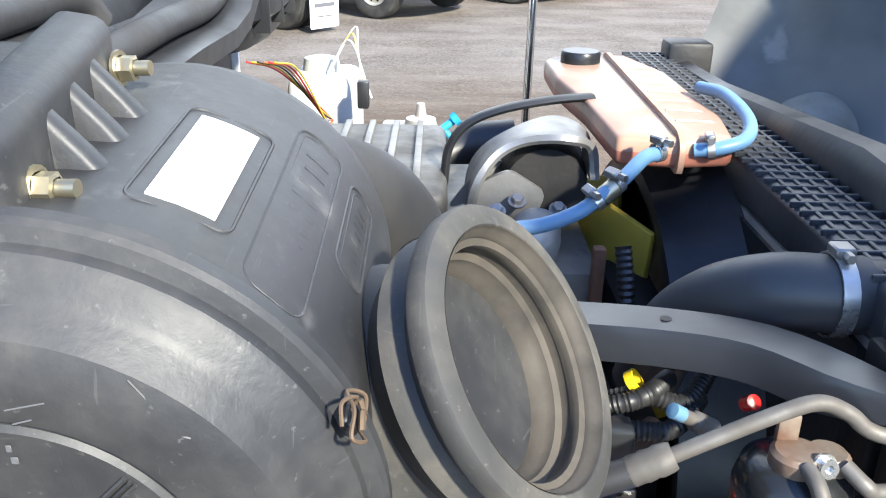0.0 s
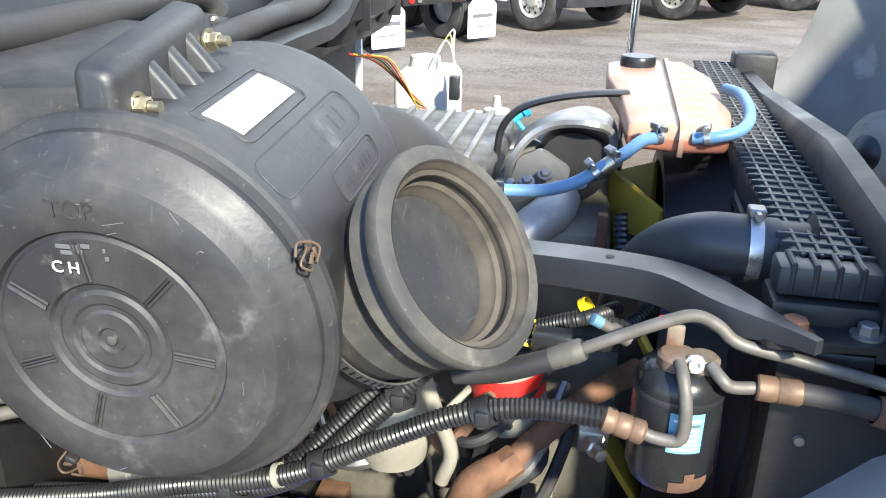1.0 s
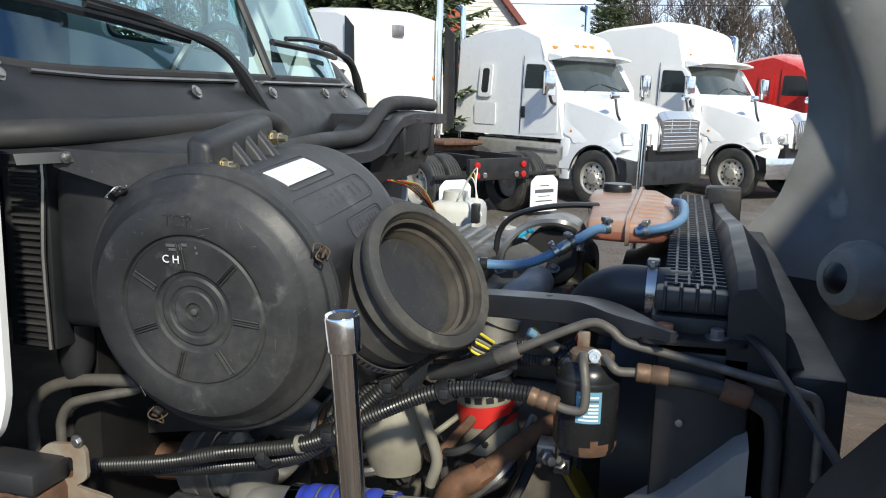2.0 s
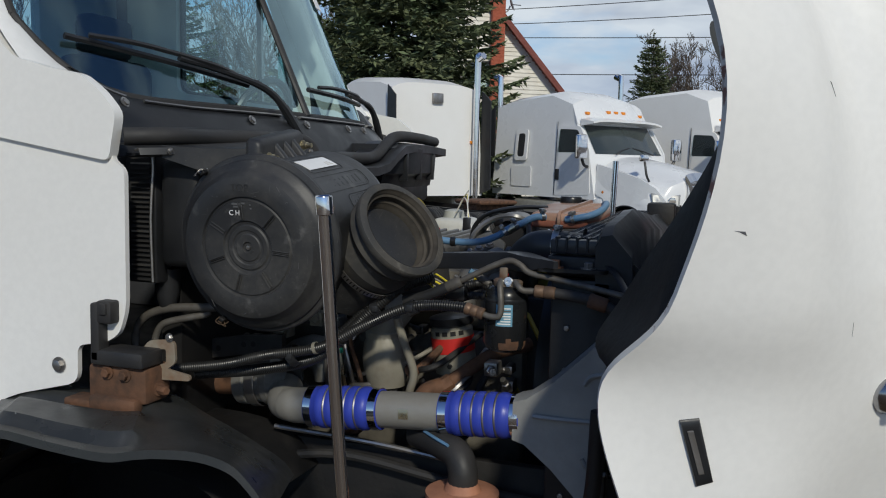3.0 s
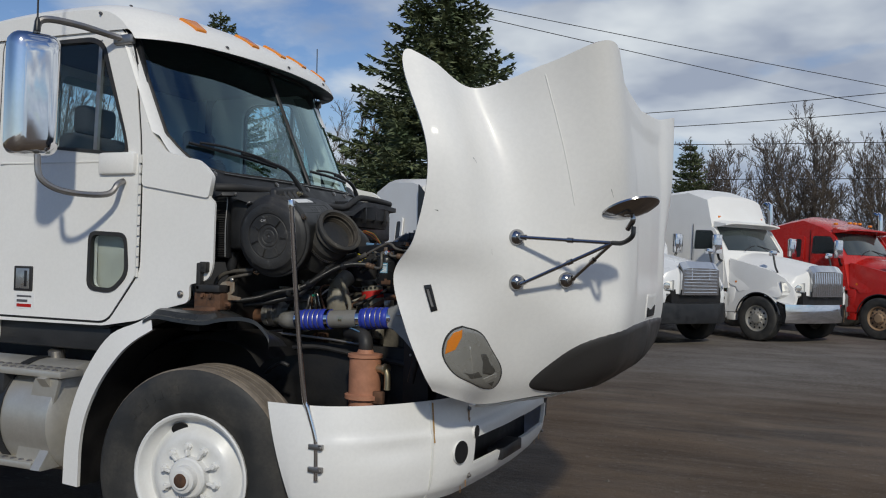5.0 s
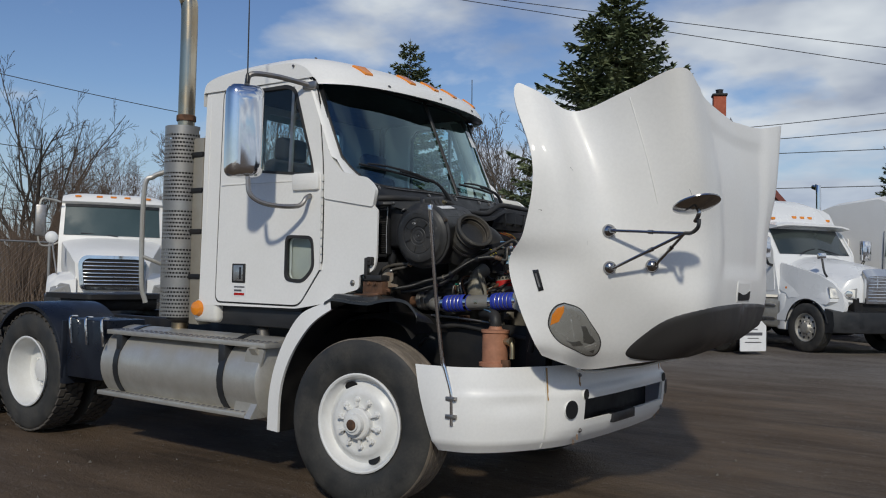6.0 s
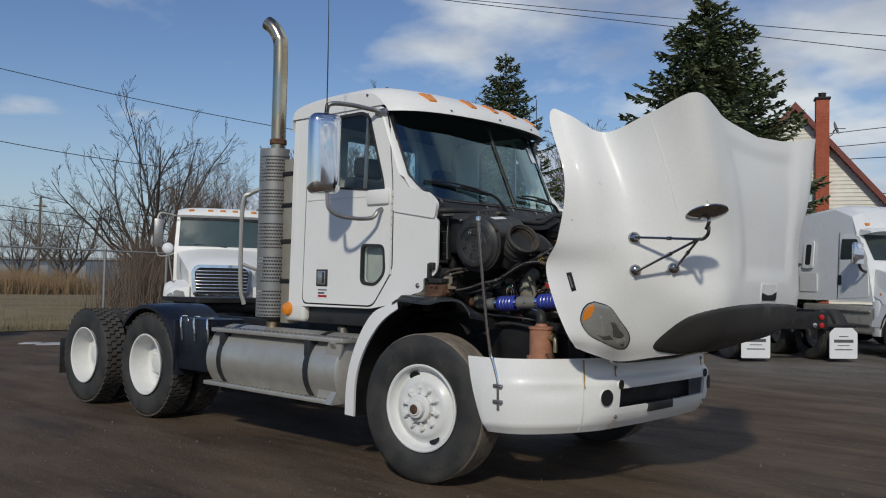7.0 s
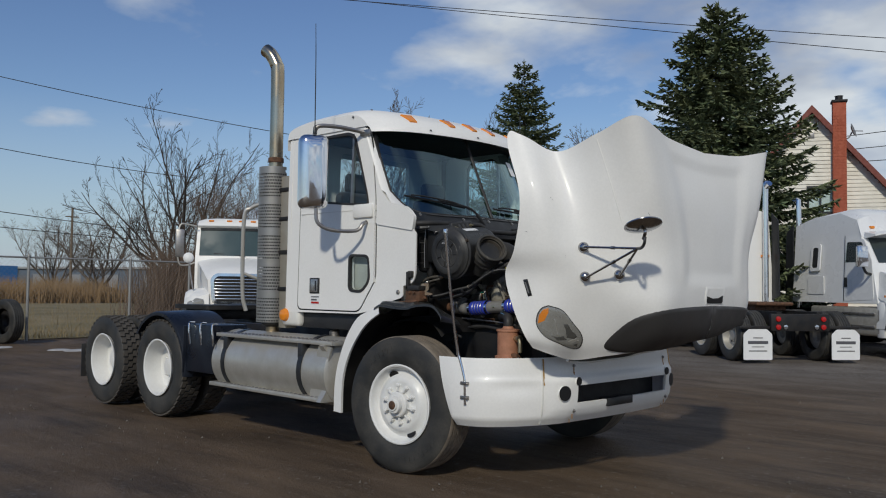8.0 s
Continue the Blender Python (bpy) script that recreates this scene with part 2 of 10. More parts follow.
PALEBLUE = surface("pale_blue_label", (0.15, 0.33, 0.45), 0.4, second=(0.13, 0.29, 0.40), bump=0)
REDLENS = surface("red_lens", (0.45, 0.012, 0.012), 0.2, coat=0.5, bump=0)
NAVY = surface("dark_blue_plastic_fender", (0.008, 0.011, 0.019), 0.33, second=(0.016, 0.019, 0.027), scale=4, amount=0.5, bump=0.08)
FRAMEP = surface("black_chassis", (0.010, 0.010, 0.011), 0.55, second=(0.026, 0.022, 0.019), scale=6, amount=0.6, bump=0.2)
FABRIC = surface("dark_seat_fabric", (0.03, 0.032, 0.038), 0.9, second=(0.05, 0.05, 0.055), scale=20, bump=0.3)
GLASS = glass("windscreen_glass", (0.62, 0.84, 0.86), 0.015, 1.1, (0.72, 0.95, 1.0))
GLASSD = glass("tinted_side_glass", (0.90, 0.95, 0.945), 0.015, 0.05, (0.6, 0.62, 0.65))
GLASSC = glass("clear_lens", (0.90, 0.90, 0.88), 0.05, 0.4)
MIRROR = surface("mirror_face", (0.86, 0.87, 0.88), 0.03, 1.0, second=(0.82, 0.83, 0.84), amount=0.1, bump=0, spread=0.01)
REDP = surface("red_truck_paint", (0.50, 0.018, 0.014), 0.3, second=(0.38, 0.014, 0.012), coat=0.3, bump=0.02)
SILVER = surface("silver_white_paint", (0.76, 0.765, 0.76), 0.3, second=(0.70, 0.705, 0.70), scale=2, coat=0.3, bump=0.02)


# ---------------------------------------------------------------- mesh tools


def thing(name, label, category, loc=(0, 0, 0), turn=0.0, group="", kind=""):
    e = new(name)
    e.location, e.rotation_euler = loc, (0, 0, radians(turn))
    return tagged(e, label, category, group, kind)


def finish(name, bm, mat, smooth=True, angle=38):
    bmesh.ops.recalc_face_normals(bm, faces=bm.faces)
    me = bpy.data.meshes.new(name)
    bm.to_mesh(me)
    bm.free()
    me.materials.append(mat)
    if smooth:
        me.shade_smooth()
        me.set_sharp_from_angle(angle=radians(angle))
    return me


def part(name, bm, mat, parent, label="", smooth=True, angle=38):
    """One bmesh as one mesh object under a thing or a part, in the thing's own axes."""
    ob = new(name, finish(name, bm, mat, smooth, angle))
    ob.parent = parent
    return tagged(ob, label)


def setting(name, bm, mat, label, category, kind="structure", smooth=True):
    return tagged(new(name, finish(name, bm, mat, smooth)), label, category, kind=kind)


def join(*bms):
    """All the bmeshes in one."""
    whole = bmesh.new()
    for b in bms:
        me = bpy.data.meshes.new("joined")
        b.to_mesh(me)
        b.free()
        whole.from_mesh(me)
        bpy.data.meshes.remove(me)
    return whole


def box(x0, x1, y0, y1, z0, z1, bevel=0.0, seg=2, m=None):
    bm = bmesh.new()
    bmesh.ops.create_cube(bm, size=1.0)
    for v in bm.verts:
        v.co = Vector(((x0 + x1) / 2 + v.co.x * (x1 - x0), (y0 + y1) / 2 + v.co.y * (y1 - y0), (z0 + z1) / 2 + v.co.z * (z1 - z0)))
    if bevel:
        bmesh.ops.bevel(bm, geom=bm.edges[:], offset=bevel, segments=seg, affect="EDGES", profile=0.5)
    if m:
        bmesh.ops.transform(bm, matrix=m, verts=bm.verts)
    return bm


def frame_of(direction):
    d = Vector(direction).normalized()
    side = d.cross(Vector((0, 0, 1)) if abs(d.z) < 0.9 else Vector((1, 0, 0))).normalized()
    return d, side, side.cross(d).normalized()


def lathe(profile, at, direction, seg=28, start=0.0, sweep=360.0):
    """Turns (radius, distance along the axis) pairs round an axis."""
    bm = bmesh.new()
    d, s, u = frame_of(direction)
    at = Vector(at)
    whole = sweep >= 359.9
    n = seg if whole else seg + 1
    rings = []
    for r, h in profile:
        if r < 1e-6:
            rings.append([bm.verts.new(at + d * h)] * n)
            continue
        rings.append([bm.verts.new(at + d * h + (s * math.cos(a) + u * math.sin(a)) * r)
                      for a in (radians(start + sweep * i / seg) for i in range(n))])
    for a, b in zip(rings, rings[1:]):
        for i in range(seg):
            j = (i + 1) % n
            face = []
            for v in (a[i], a[j], b[j], b[i]):
                if v not in face:
                    face.append(v)
            if len(face) > 2:
                bm.faces.new(face)
    return bm


def smooth_path(points, step=6):
    """A curve through the points."""
    p = [Vector(q) for q in points]
    if len(p) < 3:
        return p
    p = [p[0] * 2 - p[1]] + p + [p[-1] * 2 - p[-2]]
    out = []
    for i in range(1, len(p) - 2):
        for k in range(step):
            t = k / step
            out.append(0.5 * (2 * p[i] + (p[i + 1] - p[i - 1]) * t + (2 * p[i - 1] - 5 * p[i] + 4 * p[i + 1] - p[i + 2]) * t * t
                              + (3 * p[i] - p[i - 1] - 3 * p[i + 1] + p[i + 2]) * t ** 3))
    out.append(p[-2])
    return out


def tube(points, r, seg=10, step=6, cap=True, ridges=0.0, pitch=0.008, flat=1.0):
    """A round bar along a curve; ridges makes corrugated loom."""
    p = smooth_path(points, step) if step else [Vector(q) for q in points]
    if ridges:
        fine = []
        for a, b in zip(p, p[1:]):
            n = max(1, int((b - a).length / (pitch / 2)))
            fine += [a.lerp(b, k / n) for k in range(n)]
        p = fine + [p[-1]]
    bm = bmesh.new()
    rings = []
    d0 = (p[1] - p[0]).normalized()
    _, s, u = frame_of(d0)
    for i, c in enumerate(p):
        d = ((p[min(i + 1, len(p) - 1)] - p[max(i - 1, 0)])).normalized()
        s = (s - d * s.dot(d)).normalized()
        u = d.cross(s)
        rr = r[min(i * len(r) // len(p), len(r) - 1)] if isinstance(r, (list, tuple)) else r
        if ridges and i % 2:
            rr -= ridges
        rings.append([bm.verts.new(c + (s * math.cos(a) + u * math.sin(a) * flat) * rr) for a in (math.tau * k / seg for k in range(seg))])
    for a, b in zip(rings, rings[1:]):
        for i in range(seg):
            bm.faces.new((a[i], a[(i + 1) % seg], b[(i + 1) % seg], b[i]))
    if cap:
        bm.faces.new(rings[0][::-1])
        bm.faces.new(rings[-1])
    return bm


def grid(rows, close=False):
    """A sheet through rows of points."""
    bm = bmesh.new()
    vs = [[bm.verts.new(q) for q in row] for row in rows]
    for a, b in zip(vs, vs[1:]):
        n = len(a)
        for i in range(n if close else n - 1):
            bm.faces.new((a[i], a[(i + 1) % n], b[(i + 1) % n], b[i]))
    return bm


def loft(rings, cap=True):
    bm = bmesh.new()
    vs = [[bm.verts.new(q) for q in ring] for ring in rings]
    n = len(vs[0])
    for a, b in zip(vs, vs[1:]):
        for i in range(n):
            bm.faces.new((a[i], a[(i + 1) % n], b[(i + 1) % n], b[i]))
    if cap:
        bm.faces.new(vs[0][::-1])
        bm.faces.new(vs[-1])
    return bm


def rounded(points, r=0.05, seg=4):
    """A polygon with its corners rounded."""
    out = []
    n = len(points)
    for i in range(n):
        p, a, b = Vector(points[i]), Vector(points[i - 1]), Vector(points[(i + 1) % n])
        ra = min(r, (a - p).length * 0.45, (b - p).length * 0.45)
        q0, q1 = p + (a - p).normalized() * ra, p + (b - p).normalized() * ra
        for k in range(seg + 1):
            t = k / seg
            out.append(q0 * (1 - t) ** 2 + p * 2 * t * (1 - t) + q1 * t * t)
    return out


def plate(outer, holes, place, thick):
    """A plate with holes. place turns (a, b, depth) into a point; depth runs from 0 to thick."""
    bm = bmesh.new()
    loops = [[Vector(p) for p in loop] for loop in (outer, *holes)]
    fronts = []
    for loop in loops:
        fronts.append([bm.verts.new((p[0], p[1], 0)) for p in loop])
    edges = []
    for loop in fronts:
        for i in range(len(loop)):
            edges.append(bm.edges.new((loop[i], loop[(i + 1) % len(loop)])))
    bmesh.ops.triangle_fill(bm, use_beauty=True, use_dissolve=False, edges=edges)
    made = bm.faces[:]
    twin = {}
    for loop in fronts:
        for v in loop:
            twin[v] = bm.verts.new((v.co.x, v.co.y, thick))
    for f in made:
        bm.faces.new([twin[v] for v in f.verts][::-1])
    for loop in fronts:
        for i in range(len(loop)):
            a, b = loop[i], loop[(i + 1) % len(loop)]
            bm.faces.new((a, b, twin[b], twin[a]))
    for v in bm.verts:
        v.co = Vector(place(*v.co))
    return bm


def bolt(at, direction, r=0.012, h=0.012, washer=1.5):
    """A hexagon head on a washer."""
    return join(lathe([(0, 0.0), (r * washer, 0.0), (r * washer, 0.003), (r * 0.9, 0.003)], at, direction, 14),
                lathe([(r, 0.003), (r, h * 0.9), (r * 0.85, h), (0, h)], at, direction, 6))


def mirrored(bm):
    bmesh.ops.scale(bm, vec=(1, -1, 1), verts=bm.verts)
    return bm

# ---------------------------------------------------------------- ground
lot = bmesh.new()
bmesh.ops.create_grid(lot, x_segments=150, y_segments=150, size=30)
for v in lot.verts:
    d = max(0.0, 1 - v.co.length / 30)
    v.co.z = -0.012 + d * (0.02 * noise.noise((v.co.x * 0.5, v.co.y * 1.3, 0)) + 0.008 * noise.noise((v.co.x * 3, v.co.y * 3, 4)))
    if (v.co - Vector((-1.5, 0, 0))).length < 6:
        v.co.z = min(v.co.z, -0.002)
rim = [e for e in lot.edges if e.is_boundary]
far = bmesh.ops.extrude_edge_only(lot, edges=rim)["geom"]
for v in far:
    if isinstance(v, bmesh.types.BMVert):
        v.co = Vector((v.co.x * 60, v.co.y * 60, -0.02))


def ground_material():
    m = bpy.data.materials.new("oily_dirt_lot")
    m.use_nodes = True
    t = m.node_tree
    b = t.nodes["Principled BSDF"]
    tc = t.nodes.new("ShaderNodeTexCoord")

    def fac(scale, lo, hi, stretch=None, detail=6.0):
        n = t.nodes.new("ShaderNodeTexNoise")
        n.inputs["Scale"].default_value, n.inputs["Detail"].default_value = scale, detail
        n.inputs["Roughness"].default_value = 0.6
        src = tc.outputs["Object"]
        if stretch:
            mp = t.nodes.new("ShaderNodeMapping")
            mp.inputs["Scale"].default_value, mp.inputs["Rotation"].default_value = stretch, (0, 0, radians(12))
            t.links.new(src, mp.inputs[0])
            src = mp.outputs[0]
        t.links.new(src, n.inputs["Vector"])
        r = t.nodes.new("ShaderNodeMapRange")
        r.inputs["From Min"].default_value, r.inputs["From Max"].default_value = lo, hi
        t.links.new(n.outputs["Fac"], r.inputs["Value"])
        return r.outputs[0], n.outputs["Fac"]

    def mix(f, a, c):
        n = t.nodes.new("ShaderNodeMix")
        n.data_type = "RGBA"
        t.links.new(f, n.inputs[0])
        for value, socket in ((a, n.inputs[6]), (c, n.inputs[7])):
            if isinstance(value, tuple):
                socket.default_value = (*value, 1)
            else:
                t.links.new(value, socket)
        return n.outputs[2]

    streak, streak_raw = fac(1.1, 0.38, 0.66, (0.5, 1.7, 1), 8.0)
    patch, _ = fac(0.35, 0.42, 0.62)
    grit, grit_raw = fac(55, 0.40, 0.68)
    stone, stone_raw = fac(18, 0.60, 0.70)
    thin, _ = fac(2.6, 0.46, 0.60, (0.22, 2.8, 1), 8.0)
    col = mix(streak, (0.046, 0.031, 0.0185), (0.155, 0.105, 0.064))
    half = t.nodes.new("ShaderNodeMath")
    half.operation = "MULTIPLY"
    half.inputs[1].default_value = 0.6
    t.links.new(patch, half.inputs[0])
    col = mix(half.outputs[0], col, (0.092, 0.061, 0.036))
    half2 = t.nodes.new("ShaderNodeMath")
    half2.operation = "MULTIPLY"
    half2.inputs[1].default_value = 0.32
    t.links.new(thin, half2.inputs[0])
    col = mix(half2.outputs[0], col, (0.150, 0.108, 0.074))
    # paler gravel along the row of parked trucks
    sepx = t.nodes.new("ShaderNodeSeparateXYZ")
    t.links.new(tc.outputs["Object"], sepx.inputs[0])
    edge = t.nodes.new("ShaderNodeMapRange")
    edge.inputs["From Min"].default_value, edge.inputs["From Max"].default_value = 8.5, 12.5
    wob = t.nodes.new("ShaderNodeMath")
    wob.operation = "MULTIPLY_ADD"
    wob.inputs[1].default_value = 5.0
    t.links.new(streak_raw, wob.inputs[0])
    t.links.new(sepx.outputs["Y"], wob.inputs[2])
    t.links.new(wob.outputs[0], edge.inputs["Value"])
    rough_, _ = fac(1.0, 0.42, 0.60, (0.7, 1.3, 1), 9.0)
    chips, _ = fac(26, 0.42, 0.64, None, 3.0)
    gravel = mix(rough_, (0.090, 0.074, 0.060), (0.165, 0.143, 0.121))
    half3 = t.nodes.new("ShaderNodeMath")
    half3.operation = "MULTIPLY"
    half3.inputs[1].default_value = 0.55
    t.links.new(chips, half3.inputs[0])
    gravel = mix(half3.outputs[0], gravel, (0.27, 0.25, 0.225))
    col = mix(edge.outputs[0], col, gravel)
    dim = t.nodes.new("ShaderNodeMath")
    dim.operation = "MULTIPLY"
    dim.inputs[1].default_value = 0.42
    t.links.new(grit, dim.inputs[0])
    col = mix(dim.outputs[0], col, (0.105, 0.078, 0.055))
    dim2 = t.nodes.new("ShaderNodeMath")
    dim2.operation = "MULTIPLY"
    dim2.inputs[1].default_value = 0.5
    t.links.new(stone, dim2.inputs[0])
    col = mix(dim2.outputs[0], col, (0.22, 0.20, 0.18))
    t.links.new(col, b.inputs["Base Color"])
    ro = t.nodes.new("ShaderNodeMapRange")
    ro.inputs["To Min"].default_value, ro.inputs["To Max"].default_value = 0.62, 0.9
    t.links.new(patch, ro.inputs["Value"])
    t.links.new(ro.outputs[0], b.inputs["Roughness"])
    add = t.nodes.new("ShaderNodeMath")
    add.operation = "ADD"
    t.links.new(grit_raw, add.inputs[0])
    t.links.new(stone_raw, add.inputs[1])
    b.inputs["Specular IOR Level"].default_value = 0.25
    bp = t.nodes.new("ShaderNodeBump")
    bp.inputs["Strength"].default_value, bp.inputs["Distance"].default_value = 0.7, 0.02
    t.links.new(add.outputs[0], bp.inputs["Height"])
    t.links.new(bp.outputs[0], b.inputs["Normal"])
    return m


setting("ground", lot, ground_material(), "dark packed dirt lot with tyre streaks and gravel", "ground")

# loose pale stones and crumbs on the dirt
rs = random.Random(12)
sv_, sf_ = [], []
for k in range(1100):
    x, y = rs.uniform(-9, 7), rs.uniform(-6.5, 6.5)
    if y > 1.5 and rs.random() < 0.3:
        y = rs.uniform(6, 12)
    r = 0.004 + 0.012 * rs.random() ** 3
    b = len(sv_)
    for q in range(4):
        a = math.tau * q / 4 + rs.uniform(-0.4, 0.4)
        sv_.append((x + r * math.cos(a) * rs.uniform(0.7, 1.3), y + r * math.sin(a) * rs.uniform(0.7, 1.3), -0.012))
    sv_.append((x + rs.uniform(-0.4, 0.4) * r, y + rs.uniform(-0.4, 0.4) * r, 0.002 + r * 0.25))
    sf_ += [(b, b + 1, b + 4), (b + 1, b + 2, b + 4), (b + 2, b + 3, b + 4), (b + 3, b, b + 4)]
sm_ = bpy.data.meshes.new("loose_stones")
sm_.from_pydata(sv_, [], sf_)
sm_.materials.append(surface("pale_stone", (0.13, 0.118, 0.10), 0.9, second=(0.06, 0.052, 0.044), scale=3, bump=0))
tagged(new("loose_stones", sm_), "scattered small pale stones on the dirt", "stones", kind="stuff")

# ---------------------------------------------------------------- the tractor truck
truck = thing("tractor_truck", "white day-cab tractor truck with its hood tilted open", "truck")

# hood, tilted forward: per section the middle, the shoulder, the valley and the fender's edge
HOOD = [
    ((1.800, 0.0, 0.985), (1.735, -0.57, 0.985), (1.33, -0.82, 0.912), (1.20, -1.12, 1.00)),
    ((1.915, 0.0, 1.110), (1.855, -0.62, 1.110), (1.43, -0.86, 1.05), (1.18, -1.19, 1.09)),
    ((1.950, 0.0, 1.310), (1.915, -0.64, 1.300), (1.50, -0.92, 1.28), (1.11, -1.23, 1.28)),
    ((1.962, 0.0, 1.480), (1.920, -0.64, 1.480), (1.52, -0.985, 1.48), (1.055, -1.245, 1.505)),
    ((1.965, 0.0, 1.720), (1.92, -0.66, 1.720), (1.51, -1.02, 1.70), (1.172, -1.292, 1.68)),
    ((1.950, 0.0, 2.050), (1.935, -0.81, 2.060), (1.44, -1.035, 2.02), (1.222, -1.31, 2.05)),
    ((1.880, 0.0, 2.400), (1.92, -0.99, 2.520), (1.32, -1.01, 2.345), (1.005, -1.262, 2.53)),
]


def hood_net():
    net = []
    for i, row in enumerate(HOOD):
        c, s, v, e = (Vector(p) for p in row)
        round_out = 0.05 if i > 1 else 0.0
        net.append([c, c.lerp(s, 0.55) + Vector((0.5 * (c.x - s.x) * 0.6, 0, 0.2 * (c.z - s.z))), s,
                    s.lerp(v, 0.5) + Vector((round_out * 0.6, -round_out * 0.5, 0)), v,
                    v.lerp(e, 0.5) + Vector((0.02, -0.055, 0)), e])
    return net


NET = hood_net()


def cubic(p, t):
    """A curve through the points p, t from 0 to len(p) - 1."""
    i = min(max(int(t), 0), len(p) - 2)
    f = t - i
    a, b = p[i], p[i + 1]
    q, r = (p[i - 1] if i else a * 2 - b), (p[i + 2] if i + 2 < len(p) else b * 2 - a)
    return 0.5 * (2 * a + (b - q) * f + (2 * q - 5 * a + 4 * b - r) * f * f + (3 * a - q - 3 * b + r) * f ** 3)


def ease(f):
    f = min(1, max(0, f))
    return f * f * (3 - 2 * f)


def hood_at(s, v):
    """A place on the hood: s from 0 in the middle to 6 at the fender's edge, v from 0 at the nose to 6 at the rear."""
    if s < 0:
        p = hood_at(-s, v)
        return Vector((p.x, -p.y, p.z))
    p = cubic([cubic(row, s) for row in NET], v)
    sunk = (1 - ease((abs(s) - 0.90) / 0.28)) * (1 - ease((v - 5.58) / 0.16)) * ease((v - 2.7) / 0.6)
    ridge = math.exp(-((abs(s) - 1.30) / 0.11) ** 2) * ease((v - 2.4) / 0.8)
    p.x += 0.005 * ridge - 0.015 * sunk
    return p


def hood_normal(s, v):
    e = 0.02
    n = (hood_at(s + e, v) - hood_at(s - e, v)).cross(hood_at(s, v + e) - hood_at(s, v - e))
    return -n.normalized() if n.x - n.y < 0 else n.normalized()


def horn(s, v):
    """Rounds the free corner of the fender."""
    a, b = max(0.0, (s - 5.45) / 0.55), max(0.0, (v - 5.4) / 0.6)
    return (s - 0.55 * a * (1 - math.sqrt(1 - b * b / 2)), v - 0.6 * b * (1 - math.sqrt(1 - a * a / 2)))


def nose(s, v, far):
    """The nose is cut higher in the middle, and broken away on the left half."""
    cut = 0.6 + 0.55 * ease(s / 1.5) * (1 - ease((s - 4.0) / 1.5)) if far else 0.6 * (1 - ease(s / 1.6))
    return v + cut * max(0.0, 1 - v / 1.8)


def hood_sheet(depth):
    rows = []
    for j in range(61):
        both = []
        for far in (True, False):
            half = []
            for i in range(61):
                s, v = horn(i / 10, j / 10)
                v = nose(s, v, far)
                p = hood_at(s, v)
                half.append(p - hood_normal(s, min(max(v, 0.05), 5.95)) * depth if depth else p)
            if depth:
                half[0].y = 0.0
            both.append(half)
        rows.append([Vector((p.x + 0.06 * max(0.0, (-p.y - 1.0) / 0.3), -p.y - 0.07 * max(0.0, (-p.y - 1.0) / 0.3), p.z)) for p in both[0][:0:-1]] + both[1])
    return rows


hood_rows, liner_rows = hood_sheet(0), hood_sheet(0.013)
hood = part("hood", grid(hood_rows), PAINT, truck, "white fibreglass hood tilted fully forward", angle=60)
part("hood_underside", grid(liner_rows[25:]), LINER, hood, "bare grey fibreglass underside")
# nose end of the same underside sheet, near-black instead of grey
part("nose_liner", grid(liner_rows[:26]), DARK, hood, "near-black nose end of the hood's underside")
edge_out = hood_rows[0] + [r[-1] for r in hood_rows] + hood_rows[-1][::-1] + [r[0] for r in hood_rows[::-1]]
edge_in = liner_rows[0] + [r[-1] for r in liner_rows] + liner_rows[-1][::-1] + [r[0] for r in liner_rows[::-1]]
part("hood_rim", grid([edge_out, edge_in]), surface("flaking_white_edge", (0.66, 0.66, 0.64), 0.5, second=(0.45, 0.44, 0.42), scale=9, amount=0.6, spots=(0.16, 0.05, 0.035), spot_scale=22, spot_at=0.58, bump=0.2), hood, "chipped white edge of the hood")

# black splash liner folded inwards behind the right fender's edge
for side in (1,):
    strip_ = []
    for k in range(15):
        v_ = 3.15 + 1.55 * k / 14
        e_ = hood_at(5.97, v_) - hood_normal(5.9, v_) * 0.014
        w_ = math.sin(math.pi * (k / 14) ** 0.8)
        strip_.append([Vector((e_.x - 0.105 * w_ * f_ * (1.2 - 0.2 * f_), (e_.y + 0.17 * w_ * f_ + 0.02 * f_) * side, e_.z - 0.03 * w_ * f_)) for f_ in (0.0, 0.35, 0.7, 1.0)])
    part("splash_liner", grid(strip_), DARK, hood, "black plastic splash liner", angle=60)
# dark nose grille, now facing down
def inner_nose(s, far):
    p = hood_at(s, nose(s, 0.02, far)) - Vector((0.014, 0, 0))
    return Vector((p.x, -p.y, p.z)) if far else p


front = [inner_nose(i / 6, True) for i in range(12, 0, -1)] + [inner_nose(i / 6, False) for i in range(13)]
fill = [[p + Vector((-0.30 * f, -p.y * 0.25 * f, 0.05 * f)) for p in front] for f in (k / 8 for k in range(9))]
part("grille", grid(fill), surface("dark_grille", (0.040, 0.038, 0.037), 0.5, second=(0.022, 0.021, 0.020), scale=5, bump=0.2), hood, "dark grey plastic grille")
for k in (2, 4, 6):
    part("grille_line", tube([p + Vector((0.002, 0, -0.002)) for p in fill[k][4:-4:3]], 0.003, 6, 2), BLACK, hood)


